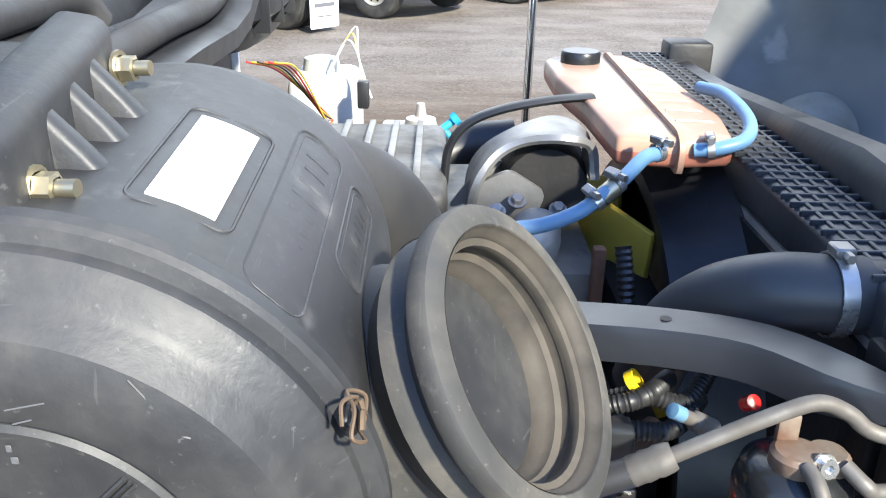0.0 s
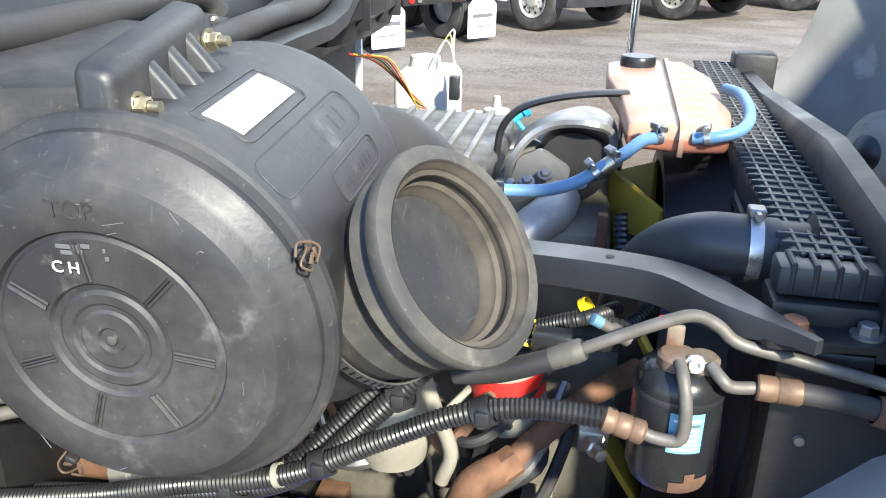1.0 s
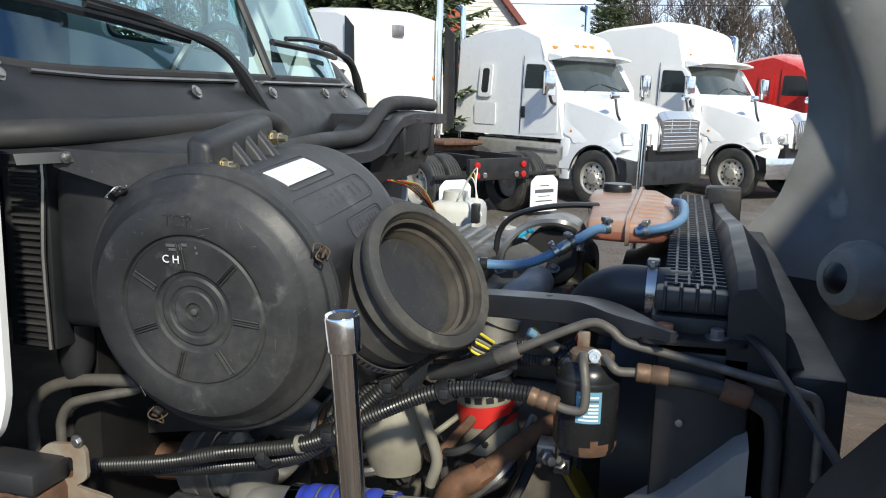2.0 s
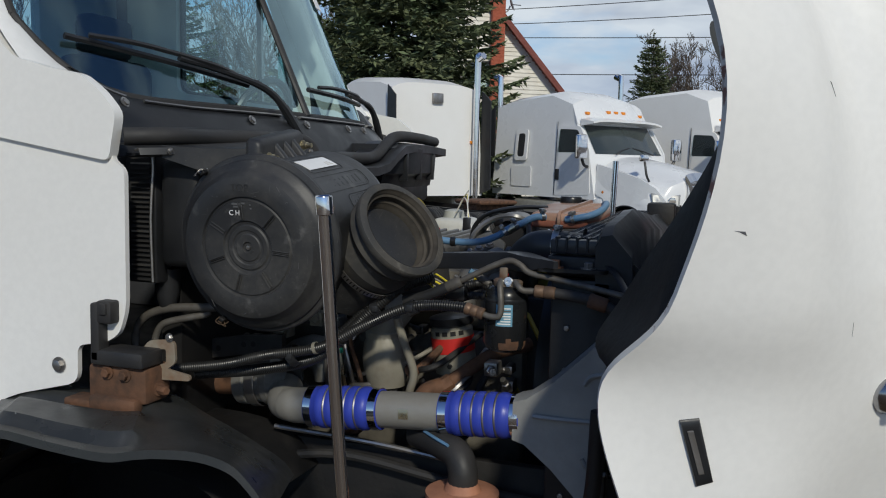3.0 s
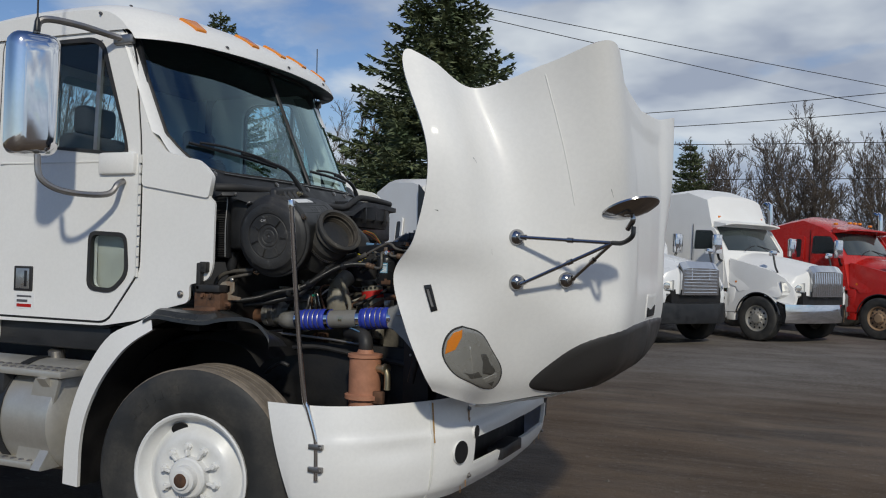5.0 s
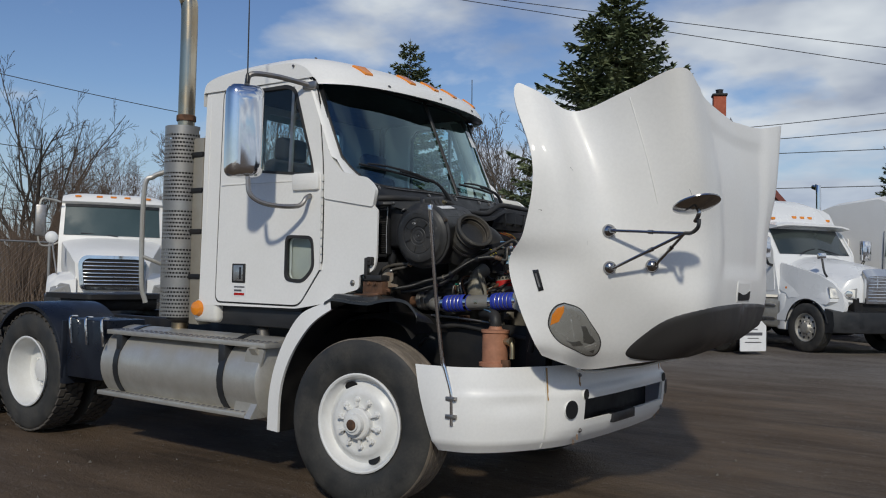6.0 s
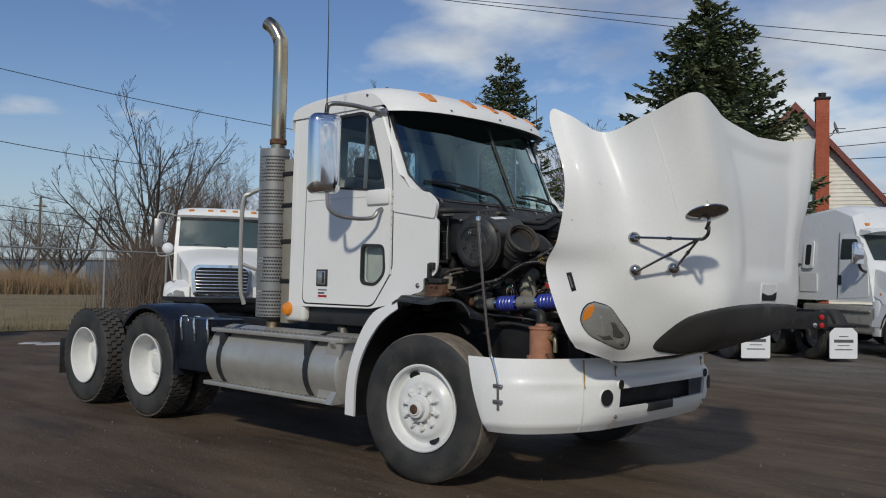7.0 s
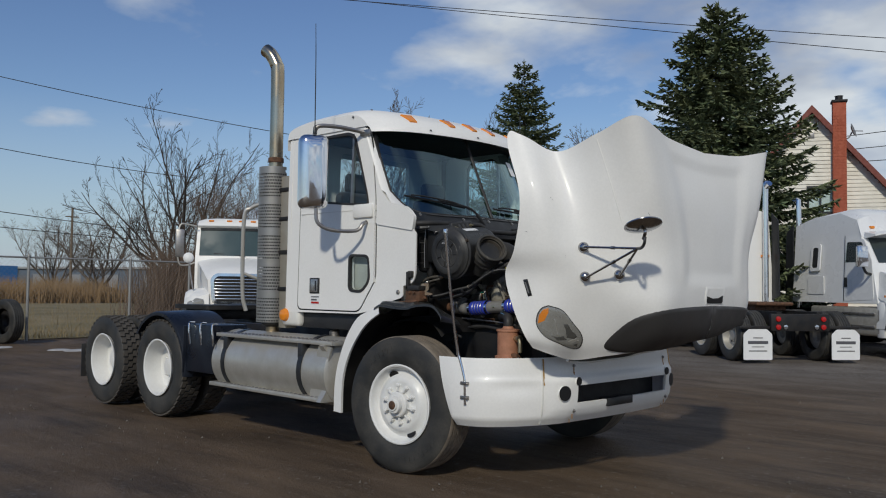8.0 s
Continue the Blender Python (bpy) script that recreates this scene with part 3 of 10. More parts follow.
def hood_patch(points, lift_, inner=0.0):
    """A raised patch on the hood inside a loop of (s, v) places."""
    c = Vector((sum(p[0] for p in points) / len(points), sum(p[1] for p in points) / len(points)))
    loop = [Vector(p) for p in points]
    rings = []
    for f in (1.0, 1.0, 0.94, 0.7, 0.4, 0.1):
        rings.append([c.lerp(p, f) for p in loop])
    bm = bmesh.new()
    vs = []
    for k, ring in enumerate(rings):
        up = (-0.004, lift_ * 0.6, lift_, lift_ - inner * 0.3, lift_ - inner * 0.8, lift_ - inner)[k]
        vs.append([bm.verts.new(hood_at(*p) + hood_normal(*p) * up) for p in ring])
    n = len(loop)
    for a, b in zip(vs, vs[1:]):
        for i in range(n):
            bm.faces.new((a[i], a[(i + 1) % n], b[(i + 1) % n], b[i]))
    bm.faces.new(vs[-1])
    return bm

HEAD = [(4.95, 2.03), (4.63, 1.90), (4.39, 1.58), (4.13, 1.26), (4.05, 1.0), (4.10, 0.70), (4.36, 0.68), (4.75, 0.83), (5.12, 1.0), (5.32, 1.22), (5.39, 1.48), (5.29, 1.76), (5.13, 1.95)]
loop2 = [tuple(p)[:2] for p in smooth_path([(*p, 0) for p in HEAD + HEAD[:1]], 6)][:-1]
ctr = Vector((4.78, 1.4))
wide = [tuple(ctr + (Vector(p) - ctr) * 1.055) for p in loop2]
part("headlight_bezel", hood_patch(wide, 0.0025), RUBBER, hood)
headlight = part("headlight", hood_patch(loop2, 0.005), LENS, hood, "large oval headlight with a clear lens", angle=60)
part("headlight_lens", hood_patch(loop2, 0.009, -0.004), GLASSC, headlight).visible_shadow = False
part("turn_signal", hood_patch([(5.37, 1.48), (5.27, 1.75), (5.12, 1.93), (4.96, 1.99), (4.98, 1.84), (5.14, 1.58)], 0.0062), AMBER, headlight, "amber turn signal")
# bright and dim patches paint the reflector's reflections on the flush lens
SILVER_L = surface("reflector_glint", (0.62, 0.62, 0.60), 0.2, 0.5, second=(0.40, 0.40, 0.39), scale=20, bump=0)
DARK_L = surface("reflector_shade", (0.13, 0.13, 0.125), 0.25, 0.3, second=(0.08, 0.08, 0.08), scale=14, bump=0)
part("reflection_patch", hood_patch([(4.62, 1.52), (4.50, 1.52), (4.20, 1.16), (4.28, 1.06), (4.52, 1.10)], 0.0060), DARK_L, headlight)
part("reflection_patch", hood_patch([(5.02, 1.10), (4.62, 1.14), (4.50, 1.02), (4.80, 0.94)], 0.0060), DARK_L, headlight)
part("reflection_patch", hood_patch([(4.48, 0.96), (4.16, 1.12), (4.12, 1.04), (4.40, 0.86)], 0.0060), SILVER_L, headlight)
part("reflection_patch", hood_patch([(4.30, 0.84), (4.16, 0.92), (4.15, 0.76)], 0.0060), DARK_L, headlight)
part("reflection_streak", hood_patch([(4.86, 1.66), (4.83, 1.66), (4.76, 1.10), (4.79, 1.10)], 0.0062), SILVER_L, headlight)
for s_, v_, r_, mat_ in ((4.75, 1.45, 0.17, SAND), (4.75, 1.45, 0.12, BLACK)):
    part("headlight_bucket", lathe([(r_, 0.0), (r_ * 0.92, 0.05), (r_ * 0.6, 0.11), (0, 0.14 if mat_ is SAND else 0.17)], hood_at(s_, v_) - hood_normal(s_, v_) * 0.075, -hood_normal(s_, v_), 28), mat_, hood)
    part("headlight_bucket", lathe([(r_ * 0.75, 0.0), (r_ * 0.70, 0.05), (r_ * 0.5, 0.10), (0, 0.12 if mat_ is SAND else 0.15)], (1.45, 0.90, 1.44), (-0.80, -0.55, 0.10), 28), mat_, hood)
badge = part("side_badge", hood_patch([(5.5, 2.83), (5.38, 2.86), (5.34, 2.36), (5.46, 2.32)], 0.006), BLACK, hood, "narrow black badge with worn grey print")
part("badge_print", hood_patch([(5.46, 2.76), (5.42, 2.77), (5.39, 2.42), (5.43, 2.41)], 0.008), STEEL, badge)

# spot mirror on three arms
DULLCH = surface("weathered_chrome", (0.42, 0.42, 0.43), 0.16, 1.0, second=(0.28, 0.28, 0.28), scale=20, amount=0.6, bump=0, spread=0.06)
FEET = [hood_at(3.92, 3.93), hood_at(3.97, 3.03), hood_at(3.15, 3.1)]
FEETN = [hood_normal(3.92, 3.93), hood_normal(3.97, 3.03), hood_normal(3.15, 3.1)]
spot = part("spot_mirror", tube([(2.02, -1.07, 1.72), (2.045, -1.09, 1.755), (2.04, -1.085, 1.785)], 0.011, 8), DULLCH, hood, "round convex hood mirror on chrome arms")
joint = Vector((1.95, -1.02, 1.665))
for p, n in zip(FEET, FEETN):
    part("arm_foot", lathe([(0, 0.0), (0.036, 0.0), (0.036, 0.006), (0.026, 0.02), (0.012, 0.026), (0.011, 0.05), (0, 0.05)], p, n, 20), DULLCH, spot)
    mid = (p + n * 0.045).lerp(joint, 0.55)
    part("mirror_arm", join(tube([p + n * 0.045, joint], 0.008, 8, 0), lathe([(0.012, -0.012), (0.012, 0.012)], mid, joint - p, 10), lathe([(0.013, 0), (0.013, 0.03)], p + n * 0.035, joint - p, 10)), DULLCH, spot)
part("mirror_arm", tube([joint, (2.0, -1.06, 1.665), (2.045, -1.10, 1.69), (2.05, -1.10, 1.73)], 0.010, 8), BLACK, spot)
tilt = Vector((-0.30, 0.18, 0.92)).normalized()
part("mirror_back", lathe([(0, 0.026), (0.04, 0.024), (0.09, 0.012), (0.112, 0.002), (0.118, -0.001), (0.118, -0.008)], (2.037, -1.100, 1.800), -tilt, 28), DULLCH, spot, "chrome bowl")
part("mirror_face", lathe([(0.117, -0.007), (0.08, -0.012), (0.04, -0.015), (0, -0.016)], (2.037, -1.100, 1.800), -tilt, 28), MIRROR, spot)
# dark moulded panel round the nose, both sides of the middle line
NOSE = [tuple(q)[:2] for q in smooth_path([(2.6, 0.05, 0), (3.15, 0.35, 0), (3.36, 0.72, 0), (3.22, 1.15, 0), (2.75, 1.62, 0), (2.0, 1.84, 0), (1.0, 1.91, 0), (-0.01, 1.93, 0)], 4)] + [(-0.01, v_) for v_ in (1.4, 1.0, 0.6, 0.2, 0.02)] + [(s_, 0.02) for s_ in (0.5, 1.0, 1.5, 2.0, 2.3)]
NOSEM = surface("dark_nose_plastic", (0.040, 0.038, 0.037), 0.5, second=(0.022, 0.021, 0.020), scale=5, bump=0.15)
for side in (1, -1):
    sheet = bmesh.new()
    c_ = Vector((1.3, 0.8))
    rings_ = []
    for f_ in (1.0, 0.97, 0.85, 0.7, 0.55, 0.4, 0.25, 0.1):
        ring_ = []
        for q in NOSE:
            sv = c_.lerp(Vector(q), f_)
            sv.y = nose(sv.x, sv.y, side < 0)
            up_ = -0.002 if f_ == 1.0 else 0.006
            p_ = hood_at(sv.x, sv.y) + hood_normal(max(sv.x, 0.05), max(sv.y, 0.05)) * up_
            ring_.append(sheet.verts.new((p_.x, p_.y * side, p_.z)))
        rings_.append(ring_)
    for a_, b_ in zip(rings_, rings_[1:]):
        for i_ in range(len(NOSE)):
            k_ = (i_ + 1) % len(NOSE)
            sheet.faces.new((a_[i_], a_[k_], b_[k_], b_[i_]))
    sheet.faces.new(rings_[-1])
    part("nose_panel", sheet, NOSEM, hood, "dark grey plastic nose panel", angle=60)
# white inner lip set back under the nose, with a dark slit above it
chin, slit = [], []
for k in range(25):
    s_ = 1.6 + 2.6 * k / 24
    e_ = hood_at(s_, nose(s_, 0.0, False))
    w_ = math.sin(math.pi * k / 24) ** 0.7 if 0 < k < 24 else 0.0
    out_ = hood_normal(s_, 0.1)
    back_ = Vector((out_.x, out_.y, 0)).normalized()
    c_ = e_ - back_ * (0.012 + 0.15 * w_) + Vector((0, 0, -0.040 * w_))
    chin.append([c_ + back_ * x_ + Vector((0, 0, z_)) for x_, z_ in ((-0.030, 0.010), (-0.006, 0.009), (0.006, 0.005), (0.008, -0.002), (0.003, -0.008), (-0.030, -0.010))])
    slit.append([e_ - back_ * 0.012 + Vector((0, 0, 0.008)), c_ - back_ * 0.012])
part("chin_lip", loft(chin), PAINT, hood, "white lip set back below the nose", angle=60)
# near-black strip closes the gap and paints the slit's shade
part("slit_shade", grid(slit), DARK, hood)
# hood pull recess on the middle line
part("hood_pull", hood_patch([(-0.40, 1.98), (0.32, 1.98), (0.36, 2.20), (0.34, 2.72), (-0.46, 2.72), (-0.44, 2.20)], 0.005, 0.014), PAINT, hood)
part("pull_opening", hood_patch([(-0.34, 2.02), (0.26, 2.02), (0.30, 2.10), (0.30, 2.32), (0.10, 2.22), (-0.20, 2.24), (-0.38, 2.36), (-0.38, 2.10)], 0.0075), DARK, hood)
# rear lip of the hood
part("hood_seam", tube([hood_at(3.05 - 0.02 * k, 5.9 - 0.25 * k) for k in range(7)], 0.003, 6, 3), PAINT, hood)
for s, v, a in ((4.6, 4.9, 0.5), (2.2, 4.5, 1.1), (4.4, 3.6, 1.5), (5.6, 4.3, 0.2)):
    part("scratch", hood_patch([(s, v), (s + 0.025 * math.cos(a), v + 0.02), (s + 0.12 * math.cos(a), v + 0.12 * math.sin(a)), (s + 0.09 * math.cos(a), v + 0.11 * math.sin(a))], 0.0006), GREYBAR, hood)

# bumper
PLAN = [(0.44, -1.235), (0.62, -1.240), (0.80, -1.205), (0.95, -1.08), (1.07, -0.90), (1.145, -0.74), (1.175, -0.62), (1.19, -0.40), (1.20, -0.20), (1.20, 0.0)]


def bumper_at(k, f):
    """k along the plan from 0 at the right end to 9 in the middle, f from 0 at the bottom to 1 at the top."""
    p = cubic([Vector((*q, 0)) for q in PLAN], k)
    n = Vector((0, -1, 0)).lerp(Vector((1, 0, 0)), min(1, max(0, (k - 1) / 5))).normalized()
    z0 = 0.415 + 0.025 * min(1, k / 6)
    bulge = 0.035 * math.sin(math.pi * min(1, max(0, f)) * 0.85) - 0.05 * max(0, 0.12 - f) * 6
    wave = 0.016 * ease((k - 4.1) / 0.7) * ease((f - 0.10) / 0.14) * (1 - ease((f - 0.64) / 0.10))
    wave -= 0.014 * ease((f - 0.66) / 0.09) * ease((k - 1.3) / 1.0)
    wave -= 0.016 * math.exp(-((k - 3.3) / 0.8) ** 2 - ((f - 0.58) / 0.11) ** 2)
    q = p + n * (bulge + wave)
    end = max(0, 1 - k / 0.8) * 0.16
    return Vector((q.x + end * (1 - f) * 0.9, q.y, z0 + (0.905 - z0 + 0.02 * min(1, k / 9)) * f))


bumper = part("bumper", bmesh.new(), PAINT, truck, "white steel bumper with rust streaks and dents")
cols = [i / 4 for i in range(37)]
skip = lambda k, f: k >= 6.0 and 0.30 < f < 0.57
for side in (1, -1):
    bm = bmesh.new()
    F = [0, 0.03, 0.08, 0.12, 0.16, 0.20, 0.24, 0.30, 0.36, 0.42, 0.48, 0.53, 0.57, 0.61, 0.65, 0.68, 0.71, 0.74, 0.78, 0.86, 0.94, 0.98, 1.0]
    vs = [[bm.verts.new(bumper_at(k, f)) for f in F] for k in cols]
    for a in range(len(cols) - 1):
        for b in range(len(F) - 1):
            if not skip(cols[a] + 0.12, (F[b] + F[b + 1]) / 2):
                bm.faces.new((vs[a][b], vs[a + 1][b], vs[a + 1][b + 1], vs[a][b + 1]))
    bmesh.ops.delete(bm, geom=[v for v in bm.verts if not v.link_faces], context="VERTS")
    shell = bm.copy()
    bmesh.ops.solidify(bm, geom=bm.faces[:], thickness=0.02)
    shell.free()
    if side < 0:
        mirrored(bm)
    part("bumper_face", bm, PAINT, bumper, angle=50)
for side in (1, -1):
    def pt(k, f, up=0.0):
        p = bumper_at(k, f)
        n = Vector((0, -1, 0)).lerp(Vector((1, 0, 0)), min(1, max(0, (k - 1) / 5))).normalized()
        p = p + n * up
        return Vector((p.x, p.y * side, p.z)), Vector((n.x, n.y * side, 0))
    for k, f, r, nm in ((5.05, 0.47, 0.052, "fog_lamp_hole"), (6.0, 0.63, 0.030, "tow_hole")):
        p, n = pt(k, f, 0.004)
        part(nm, join(lathe([(r * 1.07, -0.012), (r * 1.05, 0.001), (r, -0.001)], p, n, 22)), PAINT, bumper)
        part(nm + "_inside", lathe([(r * 1.03, -0.010), (r * 1.03, 0.005), (0, 0.006)], p, n, 22), DARK, bumper)
    for k, f in ((5.95, 0.86), (5.85, 0.19)):
        p, n = pt(k, f, 0.003)
        part("bumper_bolt", bolt(p, n, 0.009, 0.012, 1.5), STEEL, bumper, "rusty bumper bolt")
        for q in range(2):
            z = 0.022 + 0.05 * q
            a, _ = pt(k, f - 0.06 - 0.07 * q, 0.0018)
            part("rust_streak", tube([a + Vector((0, 0, 0.02)), a - Vector((0, 0, 0.028))], 0.007 - 0.002 * q, 6, 0, flat=0.15), surface("rust_stain", (0.42, 0.22, 0.08), 0.6, bump=0), bumper)
    seam = [pt(4.15, f, 0.003)[0] for f in (0.02, 0.2, 0.4, 0.6, 0.8, 0.98)]
    part("bumper_seam", tube(seam, 0.006, 6, 3), PAINT_OLD, bumper)
    part("seam_stain", tube([p + Vector((0.007, 0.010 * side, 0)) for p in seam[3:]], 0.009, 6, 3, flat=0.25), surface("seam_rust", (0.50, 0.30, 0.11), 0.6, bump=0), bumper)
# near-black box behind the opening, its colour standing for the shade there
part("bumper_shade_fill", box(0.9, 1.1, -0.62, 0.62, 0.48, 0.76), DARK, bumper)
part("plate_bracket", box(1.165, 1.252, -0.27, 0.07, 0.533, 0.594, 0.006), BLACK, bumper, "black number plate bracket")

# front wheels
def tyre_profile(R, w, groove=0.012, ribs=4):
    """(radius, width) loop of a truck tyre, open at the rim."""
    rim_r = 0.295
    pts = [(rim_r, -w * 0.40), (rim_r + 0.03, -w * 0.47), (R * 0.72, -w * 0.505), (R * 0.84, -w * 0.50), (R * 0.93, -w * 0.475), (R * 0.985, -w * 0.44), (R, -w * 0.40)]
    for i in range(ribs):
        c = (-0.40 + 0.80 * (i + 0.5) / ribs + 0.0) * w
        g = w * 0.022
        pts += [(R, c - g), (R - groove, c - g * 0.6), (R - groove, c + g * 0.6), (R, c + g)]
    pts += [(R, w * 0.40), (R * 0.985, w * 0.44), (R * 0.93, w * 0.475), (R * 0.84, w * 0.50), (R * 0.72, w * 0.505), (rim_r + 0.03, w * 0.47), (rim_r, w * 0.40)]
    return pts


def side_letters(parent, c, axis, R, count, start, mat):
    """Worn raised marks round a tyre's side wall."""
    d, s, u = frame_of(axis)
    for i in range(count):
        a = radians(start + 6.5 * i)
        p = c + (s * math.cos(a) + u * math.sin(a)) * R + d * 0.001
        rad = (p - c).normalized()
        tang = d.cross(rad).normalized()
        m = Matrix((rad, tang, d)).transposed().to_4x4()
        m.translation = p
        part("side_mark", box(-0.02, 0.02, -0.012, 0.012, -0.002, 0.004, m=m), mat, parent)


def front_wheel(c, axis, full=True):
    c, axis = Vector(c), Vector(axis).normalized()
    wheel = part("front_wheel", lathe([(0.05, -0.3), (0.05, 0.0)], c, axis, 12), FRAMEP, truck, "front wheel with a white painted steel rim")
    R, w = 0.515, 0.275
    part("tyre", lathe(tyre_profile(R, w), c, axis, 72), TYRE, wheel, "worn ribbed steer tyre, brown with dust")
    band = [p for p in tyre_profile(R, w) if p[0] > R * 0.975]
    part("tread_band", lathe([(r + 0.0015, h) for r, h in band], c, axis, 72), TREAD, wheel, "dusty brown tread")
    rim_ = [(0.300, 0.118), (0.305, 0.132), (0.296, 0.136), (0.285, 0.130), (0.278, 0.112), (0.268, 0.085), (0.250, 0.072), (0.232, 0.078), (0.205, 0.108), (0.190, 0.116), (0.168, 0.118), (0.150, 0.112), (0.10, 0.112), (0.095, 0.118)]
    part("rim", lathe(rim_, c, axis, 48), RIM, wheel)
    part("rim_back", lathe([(0.30, 0.12), (0.29, 0.0), (0.10, -0.02), (0, -0.02)], c, axis, 32), RIM, wheel)
    d, s, u = frame_of(axis)
    hub_ = [(0.098, 0.112), (0.096, 0.150), (0.088, 0.158), (0.066, 0.160), (0.062, 0.192), (0.045, 0.196), (0.042, 0.206), (0, 0.207)]
    part("hub", lathe(hub_, c, axis, 28), RIM, wheel)
    part("hub_cap", lathe([(0.0, 0.216), (0.024, 0.214), (0.034, 0.206), (0.034, 0.190)], c, axis, 20), RUST, wheel, "rusty hub cap")
    for i in range(10):
        a = math.tau * (i + 0.3) / 10
        p = c + (s * math.cos(a) + u * math.sin(a)) * 0.143 + d * 0.112
        part("wheel_nut", join(lathe([(0.019, 0), (0.019, 0.016), (0.015, 0.02)], p, axis, 6), lathe([(0.015, 0.016), (0.011, 0.034), (0, 0.035)], p, axis, 10)), RIM, wheel)
        q = c + (s * math.cos(a) + u * math.sin(a)) * 0.118 + d * 0.113
        part("hub_rib", box(-0.018, 0.018, -0.007, 0.007, 0, 0.03, 0.003, 1, Matrix.Translation(q) @ Matrix((s * math.cos(a) + u * math.sin(a), d.cross(s * math.cos(a) + u * math.sin(a)), d)).transposed().to_4x4()), RIM, wheel)
    for a in (radians(67), radians(247)):
        rad = s * math.cos(a) + u * math.sin(a)
        q = c + rad * 0.236 + d * 0.079
        m = Matrix((rad, d.cross(rad), d)).transposed().to_4x4()
        m.translation = q
        hole = lathe([(0.030, 0.002), (0.028, 0.005), (0.0, 0.005)], (0, 0, 0), (0, 0, 1), 20)
        bmesh.ops.scale(hole, vec=(1.0, 1.55, 1.0), verts=hole.verts)
        bmesh.ops.transform(hole, matrix=m @ Matrix.Rotation(radians(-22), 4, "Y"), verts=hole.verts)
        part("hand_hole", hole, DARK, wheel, "dark hand hole")
    side_letters(wheel, c + axis * (w * 0.50 - 0.002), axis, 0.415, 8, 215, TYRE)
    side_letters(wheel, c + axis * (w * 0.50 - 0.002), axis, 0.415, 7, 40, TYRE)
    return wheel


STEER = Vector((0.10, -1, 0)).normalized()
front_wheel(Vector((0.005, -1.125, 0.510)), STEER)
front_wheel(Vector((0.005, 1.125, 0.510)), Vector((-0.10, 1, 0)))


DTREAD = surface("dusty_lug_rubber", (0.085, 0.075, 0.064), 0.85, second=(0.045, 0.04, 0.035), scale=9, amount=0.7, bump=0.3)


# drive wheels: twin tyres, deep dished outer rims
def lug_tyre(c, axis, wheel, name="tyre"):
    R, w = 0.515, 0.26
    d, s, u = frame_of(axis)
    bms = [lathe([(r - (0.014 if r > R * 0.975 else 0), h) for r, h in tyre_profile(R, w, 0.0, 1)], c, axis, 56)]
    whole = bmesh.new()
    for row in range(4):
        n = 40
        for i in range(n):
            a0 = math.tau * (i + 0.5 * (row % 2)) / n
            a1 = a0 + math.tau / n * 0.72
            h0 = (-0.42 + 0.215 * row) * w
            h1 = h0 + 0.185 * w
            vs = []
            for rr in (R - 0.016, R):
                for a, h in ((a0, h0), (a1, h0 + 0.012), (a1, h1 + 0.012), (a0, h1)):
                    vs.append(whole.verts.new(c + (s * math.cos(a) + u * math.sin(a)) * rr + d * h))
            for f in ((4, 5, 6, 7), (0, 1, 5, 4), (1, 2, 6, 5), (2, 3, 7, 6), (3, 0, 4, 7)):
                whole.faces.new([vs[q] for q in f])
    part(name, bms[0], TYRE, wheel, "chunky lug tyre with dusty blocks")
    part("tread_pattern", whole, DTREAD, wheel, smooth=False)


def drive_wheel(x, side):
    axis = Vector((0, side, 0))
    c = Vector((x, side * 1.09, 0.510))
    wheel = part("drive_wheel", lathe([(0.06, -0.5), (0.06, -0.02)], c, axis, 12), FRAMEP, truck, "twin drive wheel with a deep white rim")
    lug_tyre(c, axis, wheel)
    lug_tyre(c - axis * 0.33, axis, wheel, "inner_tyre")
    part("rim", lathe([(0.298, 0.118), (0.304, 0.134), (0.296, 0.138), (0.284, 0.132), (0.276, 0.10), (0.270, -0.02), (0.262, -0.05), (0.24, -0.06), (0.17, -0.055), (0.14, -0.05)], c, axis, 44), RIM, wheel)
    part("rim_disc", lathe([(0.15, -0.052), (0.10, -0.05), (0.095, 0.0), (0.07, 0.01), (0, 0.012)], c, axis, 32), RIM, wheel)
    for i in range(10):
        a = math.tau * i / 10
        p = c + Vector((math.cos(a), 0, math.sin(a))) * 0.143 - axis * 0.055
        part("wheel_nut", lathe([(0.019, 0), (0.019, 0.022), (0.012, 0.03), (0, 0.032)], p, axis, 6), RIM, wheel)
    return wheel


for x in (-3.80, -5.12):
    for side in (-1, 1):
        drive_wheel(x, side)

# chassis
for side in (-1, 1):
    part("frame_rail", box(-5.9, 1.05, side * 0.43 - 0.04, side * 0.43 + 0.04, 0.72, 0.99, 0.01), FRAMEP, truck)
for x in (-5.8, -4.5, -2.2, -0.9):
    part("cross_member", box(x - 0.06, x + 0.06, -0.40, 0.40, 0.76, 0.94, 0.01), FRAMEP, truck)
for x in (-3.80, -5.12):
    part("axle", join(lathe([(0.09, -0.85), (0.09, -0.2), (0.2, -0.1), (0.2, 0.1), (0.09, 0.2), (0.09, 0.85)], (x, 0, 0.51), (0, 1, 0), 20)), FRAMEP, truck)
part("front_axle", tube([(0, -1.0, 0.5), (0, -0.7, 0.42), (0, 0.7, 0.42), (0, 1.0, 0.5)], 0.06, 8), FRAMEP, truck)
